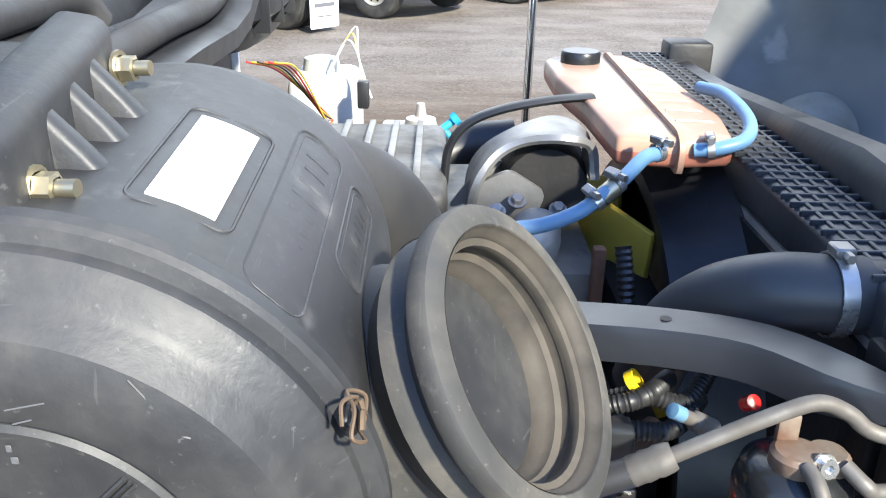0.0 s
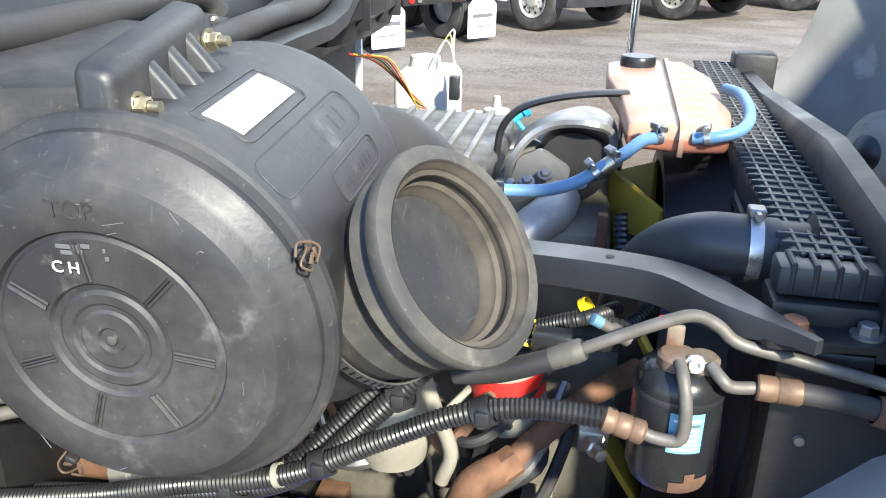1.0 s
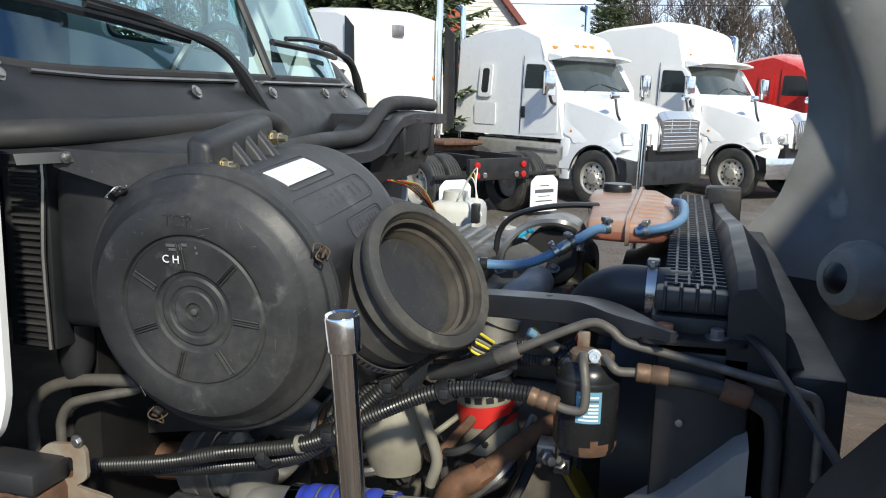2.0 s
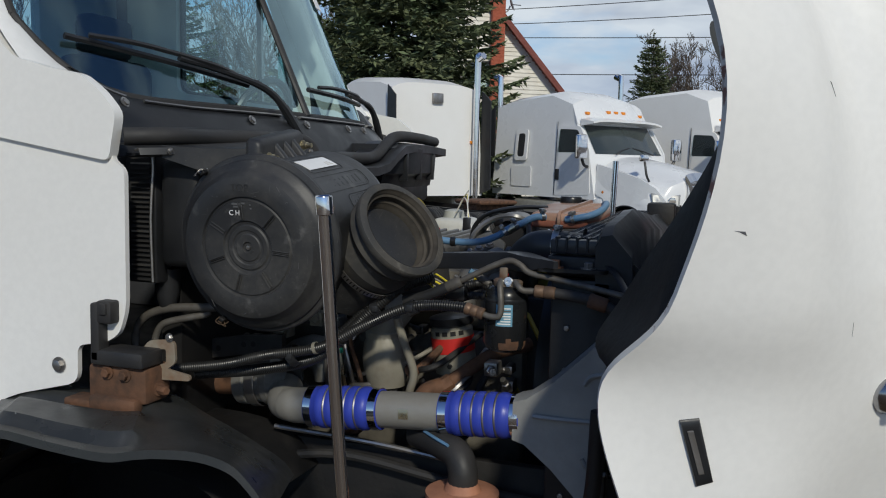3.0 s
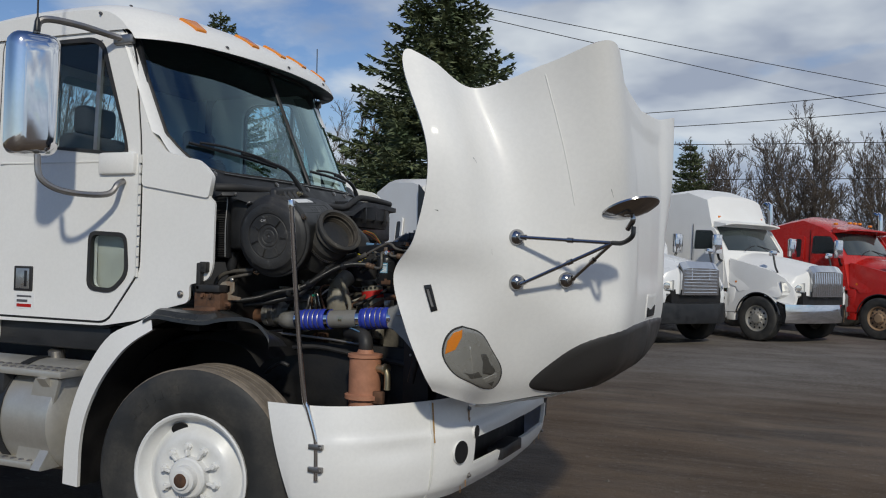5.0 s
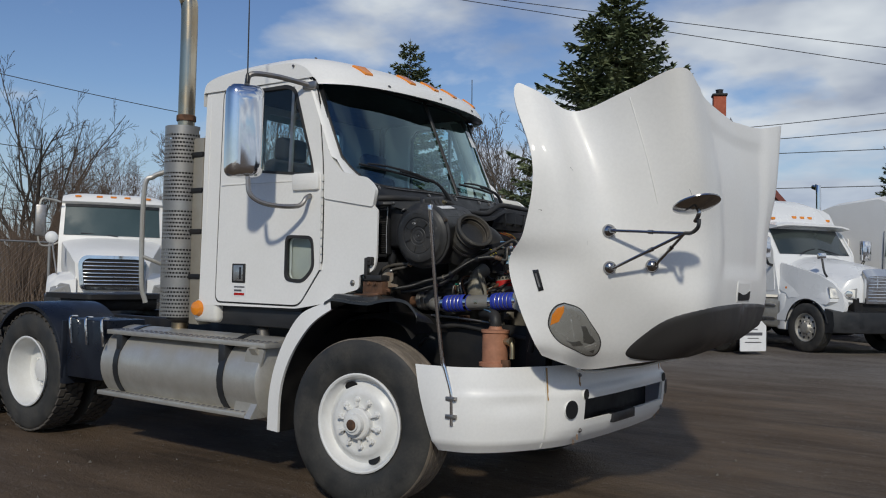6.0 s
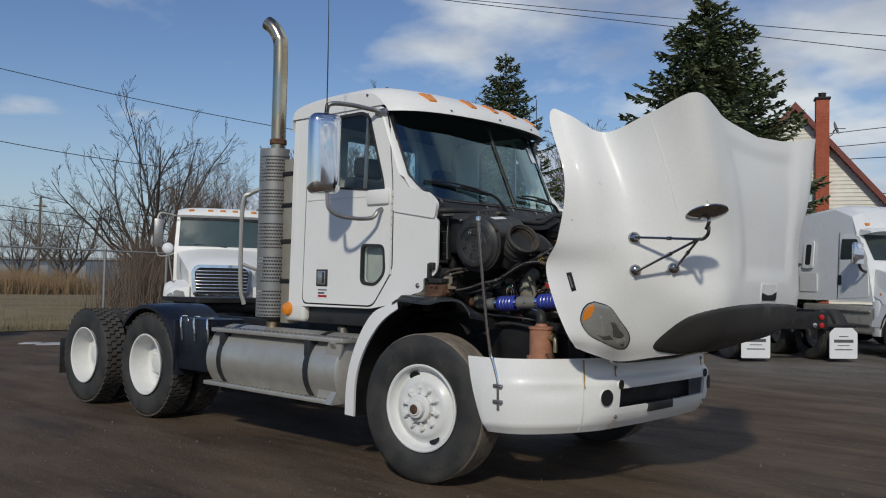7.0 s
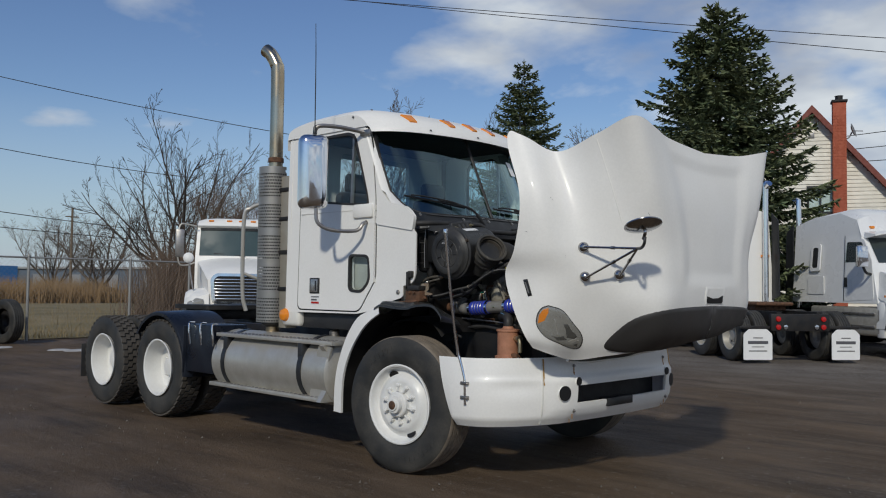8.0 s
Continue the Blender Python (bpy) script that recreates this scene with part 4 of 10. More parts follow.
part("fifth_wheel", join(plate(rounded([(-4.95, -0.42), (-4.75, -0.45), (-4.15, -0.45), (-4.05, -0.2), (-4.05, 0.2), (-4.15, 0.45), (-4.75, 0.45), (-4.95, 0.42), (-4.5, 0.05), (-4.5, -0.05)], 0.06), [], lambda a, b, d: (a, b, 1.16 - d), 0.05), box(-4.7, -4.2, -0.4, 0.4, 0.99, 1.12, 0.02)), FRAMEP, truck, "greasy fifth wheel plate")
for side in (-1, 1):
    part("mud_flap", box(-5.715, -5.70, side * 0.93 - 0.29, side * 0.93 + 0.29, 0.26, 0.66, 0.004), RUBBER, truck, "black rubber mud flap")
    arc = lambda r, y: [Vector((-3.80 + r * math.cos(a), y, 0.515 + r * math.sin(a))) for a in (radians(q) for q in range(-6, 150, 6))]
    yo, yi = side * 1.235, side * 0.62
    fender = part("drive_fender", grid([[p + Vector((0, 0, 0.0)) for p in arc(r, y)] for r, y in ((0.552, yo), (0.585, yo), (0.595, yo - side * 0.02), (0.603, (yo + yi) / 2), (0.595, yi), (0.57, yi))]), NAVY, truck, "dark blue-black plastic half fender", angle=50)
    part("fender_skirt", box(-3.235, -3.215, side * 0.93 - 0.32, side * 0.93 + 0.30, 0.50, 0.98, 0.008), NAVY, fender)
    part("fender_flap_fold", box(-3.20, -2.70, side * 1.02 - 0.2, side * 1.02 + 0.2, 0.52, 1.0, 0.012), NAVY, fender, "blue-black splash panel")
    for x in (-3.10, -2.88, -2.66):
        part("fender_bracket", tube([(x - 0.03, yo - side * 0.06, 1.015), (x - 0.02, yo + side * 0.005, 1.01), (x, yo + side * 0.018, 0.93), (x + 0.015, yo + side * 0.012, 0.80)], 0.010, 6), CHROME, fender)

# ---------------------------------------------------------------- cab
cab = part("cab", bmesh.new(), PAINT, truck, "white day cab with a curved roof visor")
YS = 0.99


def side_place(side, out=0.0):
    """Plates on the cab's side; above the belt the wall leans inwards a little."""
    def place(a, b, d):
        lean = max(0.0, b - 2.1) * 0.03
        return (a, side * (YS + out - lean - d), b)
    return place


BODY = rounded([(-1.825, 1.16), (-1.821, 2.715), (-1.767, 2.833), (-0.844, 2.838), (-0.751, 2.804), (-0.712, 2.745), (-0.643, 2.588), (-0.564, 2.337), (-0.491, 2.187), (-0.397, 2.097), (-0.294, 2.07), (-0.201, 2.053), (-0.147, 2.014), (-0.106, 1.969), (-0.124, 1.862), (-0.088, 1.84), (-0.088, 1.51), (-0.108, 1.452), (-0.140, 1.430), (-0.222, 1.414), (-0.231, 1.400), (-0.231, 1.320), (-0.42, 1.272), (-0.56, 1.21), (-0.80, 1.17)], 0.03, 3)
DOOR = rounded([(-1.634, 1.194), (-1.624, 2.755), (-1.551, 2.823), (-0.844, 2.818), (-0.751, 2.784), (-0.687, 2.696), (-0.633, 2.499), (-0.583, 2.156), (-0.571, 1.94), (-0.569, 1.469), (-0.775, 1.194)], 0.06, 4)
gap = rounded([(-1.647, 1.181), (-1.637, 2.76), (-1.556, 2.835), (-0.839, 2.83), (-0.743, 2.792), (-0.676, 2.699), (-0.621, 2.499), (-0.571, 2.156), (-0.558, 1.94), (-0.556, 1.464), (-0.771, 1.181)], 0.06, 4)
WIN_RIGHT = rounded([(-1.531, 2.171), (-1.521, 2.686), (-1.433, 2.74), (-0.952, 2.74), (-0.873, 2.701), (-0.687, 2.195), (-0.662, 2.092)], 0.04, 4)
WIN_LEFT = rounded([(-1.33, 2.171), (-1.32, 2.66), (-1.26, 2.73), (-0.952, 2.74), (-0.873, 2.701), (-0.687, 2.195), (-0.662, 2.092)], 0.05, 4)
PEEP = rounded([(-0.905, 1.37), (-0.905, 1.67), (-0.66, 1.66), (-0.645, 1.45), (-0.74, 1.36)], 0.05, 4)


def grown(loop, by):
    c = sum(loop, Vector((0, 0))) / len(loop)
    return [p + (p - c).normalized() * by for p in loop]


for side in (-1, 1):
    WIN = WIN_LEFT if side > 0 else WIN_RIGHT
    part("cab_side", plate(BODY, [gap], side_place(side), 0.014), PAINT, cab, angle=30)
    # near-black strip set into the door gap to paint its shade
    part("door_gap_strip", plate(grown(gap, 0.006), [grown(DOOR, -0.012)], side_place(side, -0.004), 0.012), DARK, cab)
    part("door_jamb", plate(grown(gap, 0.03), [grown(DOOR, -0.03)], side_place(side, -0.035), 0.02), BLACK, cab)
    door = part("door", plate(DOOR, [WIN, PEEP], side_place(side, 0.002), 0.055), PAINT, cab, "white cab door with a small lower window", angle=30)
    part("window_seal", plate(grown(WIN, 0.012), [grown(WIN, -0.016)], side_place(side, 0.006), 0.03), RUBBER, door)
    part("side_window", plate(grown(WIN, -0.012), [], side_place(side, -0.012), 0.006), GLASSD, door, "tinted side window").visible_shadow = False
    part("window_divider", plate([(-0.908, 2.112), (-0.908, 2.73), (-0.883, 2.73), (-0.883, 2.112)], [], side_place(side, 0.002), 0.02), STEEL, door)
    part("peep_seal", plate(grown(PEEP, 0.014), [grown(PEEP, -0.010)], side_place(side, 0.008), 0.03), RUBBER, door)
    part("peep_window", plate(grown(PEEP, -0.008), [], side_place(side, -0.006), 0.006), GLASSD, door).visible_shadow = False
    # pale panel added behind the peep window so the pane looks light
    part("peep_backing", box(-0.96, -0.60, side * 0.915 - 0.006, side * 0.915 + 0.006, 1.30, 1.72, 0.004), surface("pale_peep_backing", (0.50, 0.50, 0.46), 0.7, second=(0.30, 0.30, 0.28), scale=9), door)
    part("belt_moulding", box(-0.85, -0.60, side * 0.988 - 0.03, side * 0.988 + 0.03, 1.985, 2.105, 0.018), PAINT, door)
    part("door_line", plate([(-1.60, 2.055), (-1.60, 2.062), (-0.79, 2.06), (-0.79, 2.053)], [], side_place(side, 0.0045), 0.01), PAINT_OLD, door)
    handle = part("door_handle", box(-1.455, -1.315, side * 0.992 - 0.008, side * 0.992 + 0.008, 1.335, 1.475, 0.006), RUBBER, door, "door latch in a dark rim")
    part("latch_pocket", box(-1.435, -1.335, side * 1.000 - 0.003, side * 1.000 + 0.003, 1.348, 1.462, 0.002), ZINC, handle, "polished latch pocket")
    part("latch_paddle", box(-1.368, -1.350, side * 1.003 - 0.004, side * 1.003 + 0.004, 1.36, 1.45, 0.002), BLACK, handle)
    part("door_sticker", box(-1.45, -1.30, side * 0.9925 - 0.001, side * 0.9925 + 0.001, 1.235, 1.325), WHITE, door, "small worn white sticker", smooth=False)
    for q in range(3):
        part("sticker_print", box(-1.43, -1.32 - 0.03 * (q % 2), side * 0.9945 - 0.0008, side * 0.9945 + 0.0008, 1.30 - 0.028 * q, 1.31 - 0.024 * q), (GREYBAR, GREYBAR, REDLENS)[q], door, smooth=False)
    for z in [1.44 + 0.055 * q for q in range(12)]:
        part("hinge_knuckle", lathe([(0.009, 0), (0.009, 0.045)], (-0.573, side * 0.996, z), (0, 0, 1), 8), PAINT_OLD, door)
    # flared lower windscreen pillar
    wing = [(-0.555, 1.925), (-0.553, 2.264), (-0.535, 2.264), (-0.486, 2.191), (-0.395, 2.101), (-0.294, 2.073), (-0.199, 2.057), (-0.144, 2.018), (-0.1, 1.969), (-0.122, 1.857)]
    flare = plate(rounded(wing, 0.02, 3), [], side_place(side, 0.012), 0.03)
    part("cowl_flare", flare, PAINT, cab, angle=30)
    part("fender_bolt", bolt((-0.285, side * 0.992, 1.360), (0, side, 0), 0.013, 0.012), STEEL, cab)
    # white quarter fender behind the front wheel
    qa = [(-0.30, 1.262, 0), (-0.38, 1.22, 0), (-0.55, 1.15, 0), (-0.68, 1.00, 0), (-0.78, 0.80, 0), (-0.83, 0.60, 0), (-0.84, 0.36, 0)]
    qb = [(-0.27, 1.19, 0), (-0.38, 1.13, 0), (-0.48, 1.05, 0), (-0.60, 0.90, 0), (-0.68, 0.74, 0), (-0.715, 0.58, 0), (-0.72, 0.36, 0)]
    A_, B_ = smooth_path(qa, 4), smooth_path(qb, 4)
    strip = grid([[Vector((p.x, side * y, p.y)) for p in row] for row, y in ((A_, 0.80), (A_, 1.17), (A_, 1.19), (B_, 1.21), (B_, 1.19))])
    quarter = part("quarter_fender", strip, PAINT, cab, "white quarter fender behind the wheel", angle=50)
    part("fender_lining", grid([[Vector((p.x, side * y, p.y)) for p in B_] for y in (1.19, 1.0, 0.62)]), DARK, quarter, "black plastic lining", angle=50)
    tray = smooth_path([(-0.72, 0.40, 0), (-0.70, 0.66, 0), (-0.62, 0.88, 0), (-0.46, 1.05, 0), (-0.22, 1.135, 0), (0.0, 1.145, 0), (0.14, 1.11, 0), (0.22, 1.03, 0)], 4)
    # black plastic made near-black, so the wheel well's shade sits in its colour
    part("wheel_arch_liner", grid([[Vector((p.x, side * y, p.y + up)) for p in tray] for y, up in ((0.60, 0.02), (0.80, 0.025), (0.95, 0.02), (1.0, -0.01))]), DARK, cab, "black plastic inner fender, darkened for the wheel well's shade", angle=50)
    # moulded splash shelf: a sloping sheet with two stepped ridges, a valley and a drooping front lobe
    SHELF_O = [(-0.34, 1.235), (-0.27, 1.262), (-0.12, 1.251), (0.02, 1.246), (0.10, 1.262), (0.16, 1.272), (0.25, 1.278), (0.32, 1.266), (0.36, 1.240), (0.40, 1.195), (0.405, 1.150)]
    SHELF_I = [(-0.56, 1.262), (-0.46, 1.270), (-0.32, 1.278), (-0.20, 1.284), (-0.10, 1.288), (-0.04, 1.270), (0.04, 1.235), (0.12, 1.205), (0.19, 1.175), (0.25, 1.145), (0.28, 1.115)]
    O_, I_ = smooth_path([(x, 0, z) for x, z in SHELF_O], 4), smooth_path([(x, 0, z) for x, z in SHELF_I], 4)
    sheet = []
    for f in range(15):
        g_ = f / 14
        row_ = []
        for i_, (p_, q_) in enumerate(zip(I_, O_)):
            along = i_ / (len(O_) - 1)
            on_ = ease((along - 0.06) / 0.03) * (1 - ease((along - 0.37) / 0.05))
            step_ = 0.020 * on_ * (ease((g_ - 0.18) / 0.06) * (1 - ease((g_ - 0.36) / 0.06)) + 1.2 * ease((g_ - 0.52) / 0.06) * (1 - ease((g_ - 0.86) / 0.08)))
            c_ = p_.lerp(q_, g_)
            row_.append(Vector((c_.x, side * (0.85 + 0.35 * g_), c_.z + step_)))
        sheet.append(row_)
    sheet.append([Vector((p.x, p.y + side * 0.004, p.z - 0.018)) for p in sheet[-1]])
    part("fender_shelf", grid(sheet), SHELFM, cab, "moulded black splash shelf", angle=30)

# rear wall with its window, floor, roof
REAR = rounded([(-0.985, 1.16), (-0.985, 2.2), (-0.97, 2.82), (-0.88, 2.93), (0.88, 2.93), (0.97, 2.82), (0.985, 2.2), (0.985, 1.16)], 0.05, 3)
RWIN = rounded([(-0.41, 2.24), (-0.40, 2.72), (0.53, 2.72), (0.54, 2.24)], 0.08, 4)
part("cab_rear", plate(REAR, [RWIN], lambda a, b, d: (-1.82 + d, a, b), 0.05), PAINT, cab)
part("rear_window", plate(grown(RWIN, 0.0), [], lambda a, b, d: (-1.80 + d, a, b), 0.006), GLASSD, cab).visible_shadow = False
part("cab_floor", box(-1.78, -0.2, -0.94, 0.94, 1.17, 1.24), BLACK, cab)
part("cab_sill", box(-1.70, -0.80, -0.93, 0.93, 1.02, 1.168, 0.02), BLACK, cab)
SIDE = smooth_path([(-1.845, 2.676, 0), (-1.84, 2.83, 0), (-1.79, 2.915, 0), (-1.62, 2.955, 0), (-1.276, 2.975, 0), (-0.883, 2.972, 0), (-0.608, 2.936, 0), (-0.422, 2.863, 0), (-0.329, 2.789, 0), (-0.29, 2.72, 0)], 4)


def roof_at(y, x, z):
    """The roof's side outline carried across: shoulders rounded, the front swept back towards the sides."""
    e = abs(y)
    w = min(1.0, max(0.0, (x + 1.0) / 0.65))
    up = max(0.0, z - 2.72)
    return Vector((x - (0.20 * y * y + 0.16 * e ** 9) * w, y * 0.985, min(z, 2.72) + up * (1 - 0.05 * y * y - 0.24 * e ** 16)))


roof_bm = grid([[roof_at(math.sin(radians(90 * (k - 14) / 14)), p.x, p.y) for p in SIDE] for k in range(29)])
roof = part("roof", roof_bm, PAINT, cab, "white roof with a built-in sun visor", angle=60)
for q in (-1.0, 1.0):
    part("roof_edge", grid([[roof_at(q, p.x, p.y) for p in SIDE], [Vector((roof_at(q, p.x, p.y).x, q * 0.984, min(roof_at(q, p.x, p.y).z - 0.002, 2.775))) for p in SIDE]]), PAINT, roof)


# windscreen
def screen(y, f):
    """f from 0 at the bottom to 1 at the top; the lower corners are rounded up."""
    r = abs(y) / 0.928
    z0 = 2.0136 + 0.20 * r ** 14
    z = z0 + (2.755 - z0) * f
    return Vector((-0.1425 - 0.455 * (z - 2.0136) - 0.235 * r ** 3, y, z))


under = []
for k in range(17):
    y = -0.923 + 1.846 * k / 16
    a_, b_ = roof_at(y, SIDE[-1].x, 2.722), screen(y, 1.0)
    under.append([a_.lerp(b_ + Vector((-0.02, 0, 0.01)), f) for f in (0.0, 0.5, 1.0)])
# black stands for the shade under the visor's lip
part("visor_underside", grid(under), BLACK, roof, "visor underside, its shade painted as black")
for y in (-0.687, -0.278, 0.0, 0.278, 0.687):
    def on(dy, t_):
        i_ = 26.6 + t_ * 5.2
        k_ = int(i_)
        p_ = SIDE[k_].lerp(SIDE[k_ + 1], i_ - k_)
        return roof_at(y + dy, p_.x, p_.y)
    corner = [on(-0.052, 0.0), on(-0.030, 0.72), on(0.030, 0.72), on(0.052, 0.0)]
    up_ = (corner[1] - corner[0]).cross(corner[3] - corner[0]).normalized()
    up_ = up_ if up_.z > 0 else -up_
    mid = sum(corner, Vector()) / 4
    part("marker_light", loft([[q - up_ * 0.012 for q in corner], [q + up_ * 0.010 for q in corner], [q.lerp(mid, 0.12) + up_ * 0.016 for q in corner]]), AMBER, roof, "amber roof marker light", smooth=False)
for y, i_ in ((-0.563, 34), (-0.014, 34), (0.5, 34), (-0.15, 24), (0.42, 24), (-0.86, 22)):
    p = roof_at(y, SIDE[i_].x, SIDE[i_].y)
    part("roof_screw", bolt(p, (0.5, 0, 0.7), 0.008, 0.008), GREYBAR, roof)
for side in (-1, 1):
    part("roof_screw", bolt((-0.888, side * 0.970, 2.868), (0, side, 0.2), 0.009, 0.03), GREYBAR, roof)

for a, b in ((-0.926, -0.012), (0.012, 0.926)):
    ys = [a + (b - a) * math.sin(math.pi / 2 * k / 12) if a > 0 else b - (b - a) * math.sin(math.pi / 2 * (12 - k) / 12) for k in range(13)]
    g = grid([[screen(y, f / 6) for y in ys] for f in range(7)])
    part("windscreen", g, GLASS, cab, "tinted windscreen half").visible_shadow = False
part("screen_divider", tube([screen(0, f / 5) + Vector((0.008, 0, 0)) for f in range(6)], 0.016, 8, 2, flat=0.6), RUBBER, cab)
arc_y = [math.sin(radians(90 * (k - 10) / 10)) * 0.927 for k in range(21)]
loop = [screen(y, 0.0) for y in arc_y] + [screen(0.927, f / 6) for f in range(1, 7)] + [screen(y, 1.0) for y in arc_y[::-1]] + [screen(-0.927, 1 - f / 6) for f in range(1, 6)]
part("screen_seal", tube(loop + loop[:1], 0.011, 8, 2), RUBBER, cab)
for side in (-1, 1):
    inner = [screen(side * 0.927 * q, 0.0) for q in (0.90, 0.94, 0.97, 0.99)] + [screen(side * 0.927, f / 8) for f in range(9)]
    outer = []
    for p in inner:
        y = side * (YS + 0.012 - max(0.0, p.z - 2.1) * 0.03)
        outer.append(Vector((p.x - (0.035 if p.z > 2.2 else 0.0), y, p.z + 0.0)))
    part("pillar", grid([inner, [p.lerp(q, 0.5) + Vector((0.012, side * 0.010, 0.004)) for p, q in zip(inner, outer)], outer]), PAINT, cab, angle=60)
    part("pillar_trim", grid([[screen(side * 0.918, f / 6) + Vector((-0.03, 0, 0)) for f in range(7)], [screen(side * 0.80, f / 6) + Vector((-0.22, side * 0.10, 0)) for f in range(7)]]), surface("pale_trim", (0.36, 0.38, 0.36), 0.7), cab)
for y in (-0.80, 0.10):
    p, q = screen(y - 0.06, 0.125) + Vector((0.03, 0, 0)), screen(y + 0.46, 0.10) + Vector((0.03, 0, 0))
    piv = screen(y + 0.62, 0.0) + Vector((0.09, 0, -0.085))
    mid = p.lerp(q, 0.5)
    bow_ = Vector((0.25 * (p - q).length * 0.16, 0, 0))
    wiper = part("wiper", tube([p, mid + bow_, q], 0.009, 6, 5), BLACK, cab, "black windscreen wiper")
    part("wiper_arm", tube([piv, piv.lerp(q, 0.7) + Vector((0.03, 0, 0.02)), q.lerp(mid, 0.3) + Vector((0.035, 0, 0.010)), mid + bow_ + Vector((0.025, 0, 0.012))], [0.015, 0.012, 0.010, 0.009], 8), BLACK, wiper)
    part("wiper_blade_bridge", tube([p.lerp(q, 0.08) + bow_ * 0.3 + Vector((0.016, 0, 0.012)), p.lerp(q, 0.3) + bow_ + Vector((0.024, 0, 0.02)), p.lerp(q, 0.7) + bow_ + Vector((0.024, 0, 0.02)), p.lerp(q, 0.92) + bow_ * 0.3 + Vector((0.016, 0, 0.010))], 0.0075, 6), BLACK, wiper)

# cowl under the screen and the firewall
ys = [-0.87 + 1.74 * k / 16 for k in range(17)]
cowl = part("cowl_panel", grid([[screen(y, 0.0) + Vector((dx, 0, dz)) for y in ys] for dx, dz in ((-0.02, 0.004), (0.035, -0.010), (0.06, -0.03), (0.11, -0.085), (0.14, -0.17), (0.14, -0.24))]), WORN, cab, "black cowl panel with screws")
for a, b in ((-0.84, -0.78), (-0.74, -0.24), (-0.21, -0.15), (-0.12, 0.45), (0.5, 0.84)):
    part("cowl_strip", tube([screen(a + (b - a) * k / 4, 0.0) + Vector((0.040, 0, -0.010)) for k in range(5)], 0.009, 6, 2, flat=0.5), STEEL, cowl)
for y in (-0.80, -0.42, -0.20, -0.12, 0.2, 0.36, 0.7):
    part("cowl_screw", bolt(screen(y, 0.0) + Vector((0.068, 0, -0.034)), (1, 0, 0.6), 0.010, 0.008), STEEL, cowl)
seal = [(-0.100, -0.975, 1.915), (-0.05, -0.93, 1.918), (-0.015, -0.87, 1.92), (0.02, -0.702, 1.921), (0.034, -0.486, 1.926), (0.034, -0.388, 1.927), (0.039, -0.334, 1.915), (0.049, -0.314, 1.891)]
part("hood_seal", tube(seal, 0.021, 12, 5), RUBBER, cab, "thick rubber hood seal")
part("seal_ledge", grid([[Vector((p[0] + dx, p[1], p[2] + dz)) for p in seal[:-1]] for dx, dz in ((-0.06, -0.015), (0.02, -0.022), (0.040, -0.026), (0.045, -0.042), (-0.03, -0.050))]), BLACK, cab)
for p in seal[1:-1:2]:
    part("seal_screw", bolt((p[0] + 0.043, p[1], p[2] - 0.034), (1, -0.3, 0), 0.006, 0.006), STEEL, cab)
far_seal = [(0.083, -0.437, 1.866), (0.093, -0.221, 1.876), (0.098, -0.044, 1.876), (0.098, 0.054, 1.889), (0.098, 0.133, 1.925), (0.098, 0.201, 1.95), (0.098, 0.299, 1.958), (0.098, 0.496, 1.955), (0.088, 0.672, 1.948)]
part("hood_seal", tube(far_seal, 0.020, 12, 5), RUBBER, cab, "thick rubber hood seal")
part("seal_ledge", grid([[Vector((p[0] + dx, p[1], p[2] + dz)) for p in far_seal] for dx, dz in ((-0.10, -0.015), (0.03, -0.024), (0.05, -0.028), (0.05, -0.055), (-0.08, -0.075))]), BLACK, cab)
ring_ = [(-0.098, 0.142), (0.098, 0.133), (0.132, 0.201), (0.147, 0.339), (0.137, 0.545), (0.098, 0.653), (-0.098, 0.692)]
part("cowl_box", loft([[(x * k if x > 0 else x, y, z) for x, y in ring_] for z, k in ((1.775, 0.80), (1.815, 0.88), (1.825, 0.98), (1.915, 1.02), (1.928, 0.9))]), WORN, cab, "black moulded cowl corner")
for y in (0.22, 0.36, 0.50):
    part("cowl_box_rib", box(0.10, 0.146, y, y + 0.012, 1.80, 1.91, 0.003), BLACK, cab)
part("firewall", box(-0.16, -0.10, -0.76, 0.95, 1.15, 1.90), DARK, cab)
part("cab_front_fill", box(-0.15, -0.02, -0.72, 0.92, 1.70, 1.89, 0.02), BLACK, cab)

# inside
for y in (-0.5, 0.5):
    part("seat", join(box(-1.35, -0.85, y - 0.25, y + 0.25, 1.55, 1.70, 0.05, 3), box(-1.45, -1.30, y - 0.25, y + 0.25, 1.62, 2.28, 0.06, 3), box(-1.44, -1.33, y - 0.14, y + 0.14, 2.28, 2.46, 0.04, 3), box(-1.25, -0.95, y - 0.18, y + 0.18, 1.24, 1.56, 0.02)), FABRIC, cab, "dark fabric cab seat")
part("dashboard", loft([[(x, y, z) for x, z in ((-0.20, 1.6), (-0.22, 1.98), (-0.42, 2.02), (-0.56, 1.93), (-0.60, 1.6))] for y in (-0.90, 0.90)]), BLACK, cab, "dark dashboard")
part("steering_wheel", tube([(-0.62 + 0.07 * math.sin(a), 0.5 + 0.22 * math.cos(a), 1.98 + 0.20 * math.sin(a)) for a in (math.tau * k / 16 for k in range(17))], 0.016, 8, 2), BLACK, cab)
part("headliner", box(-1.78, -0.62, -0.90, 0.90, 2.775, 2.79), FABRIC, cab)
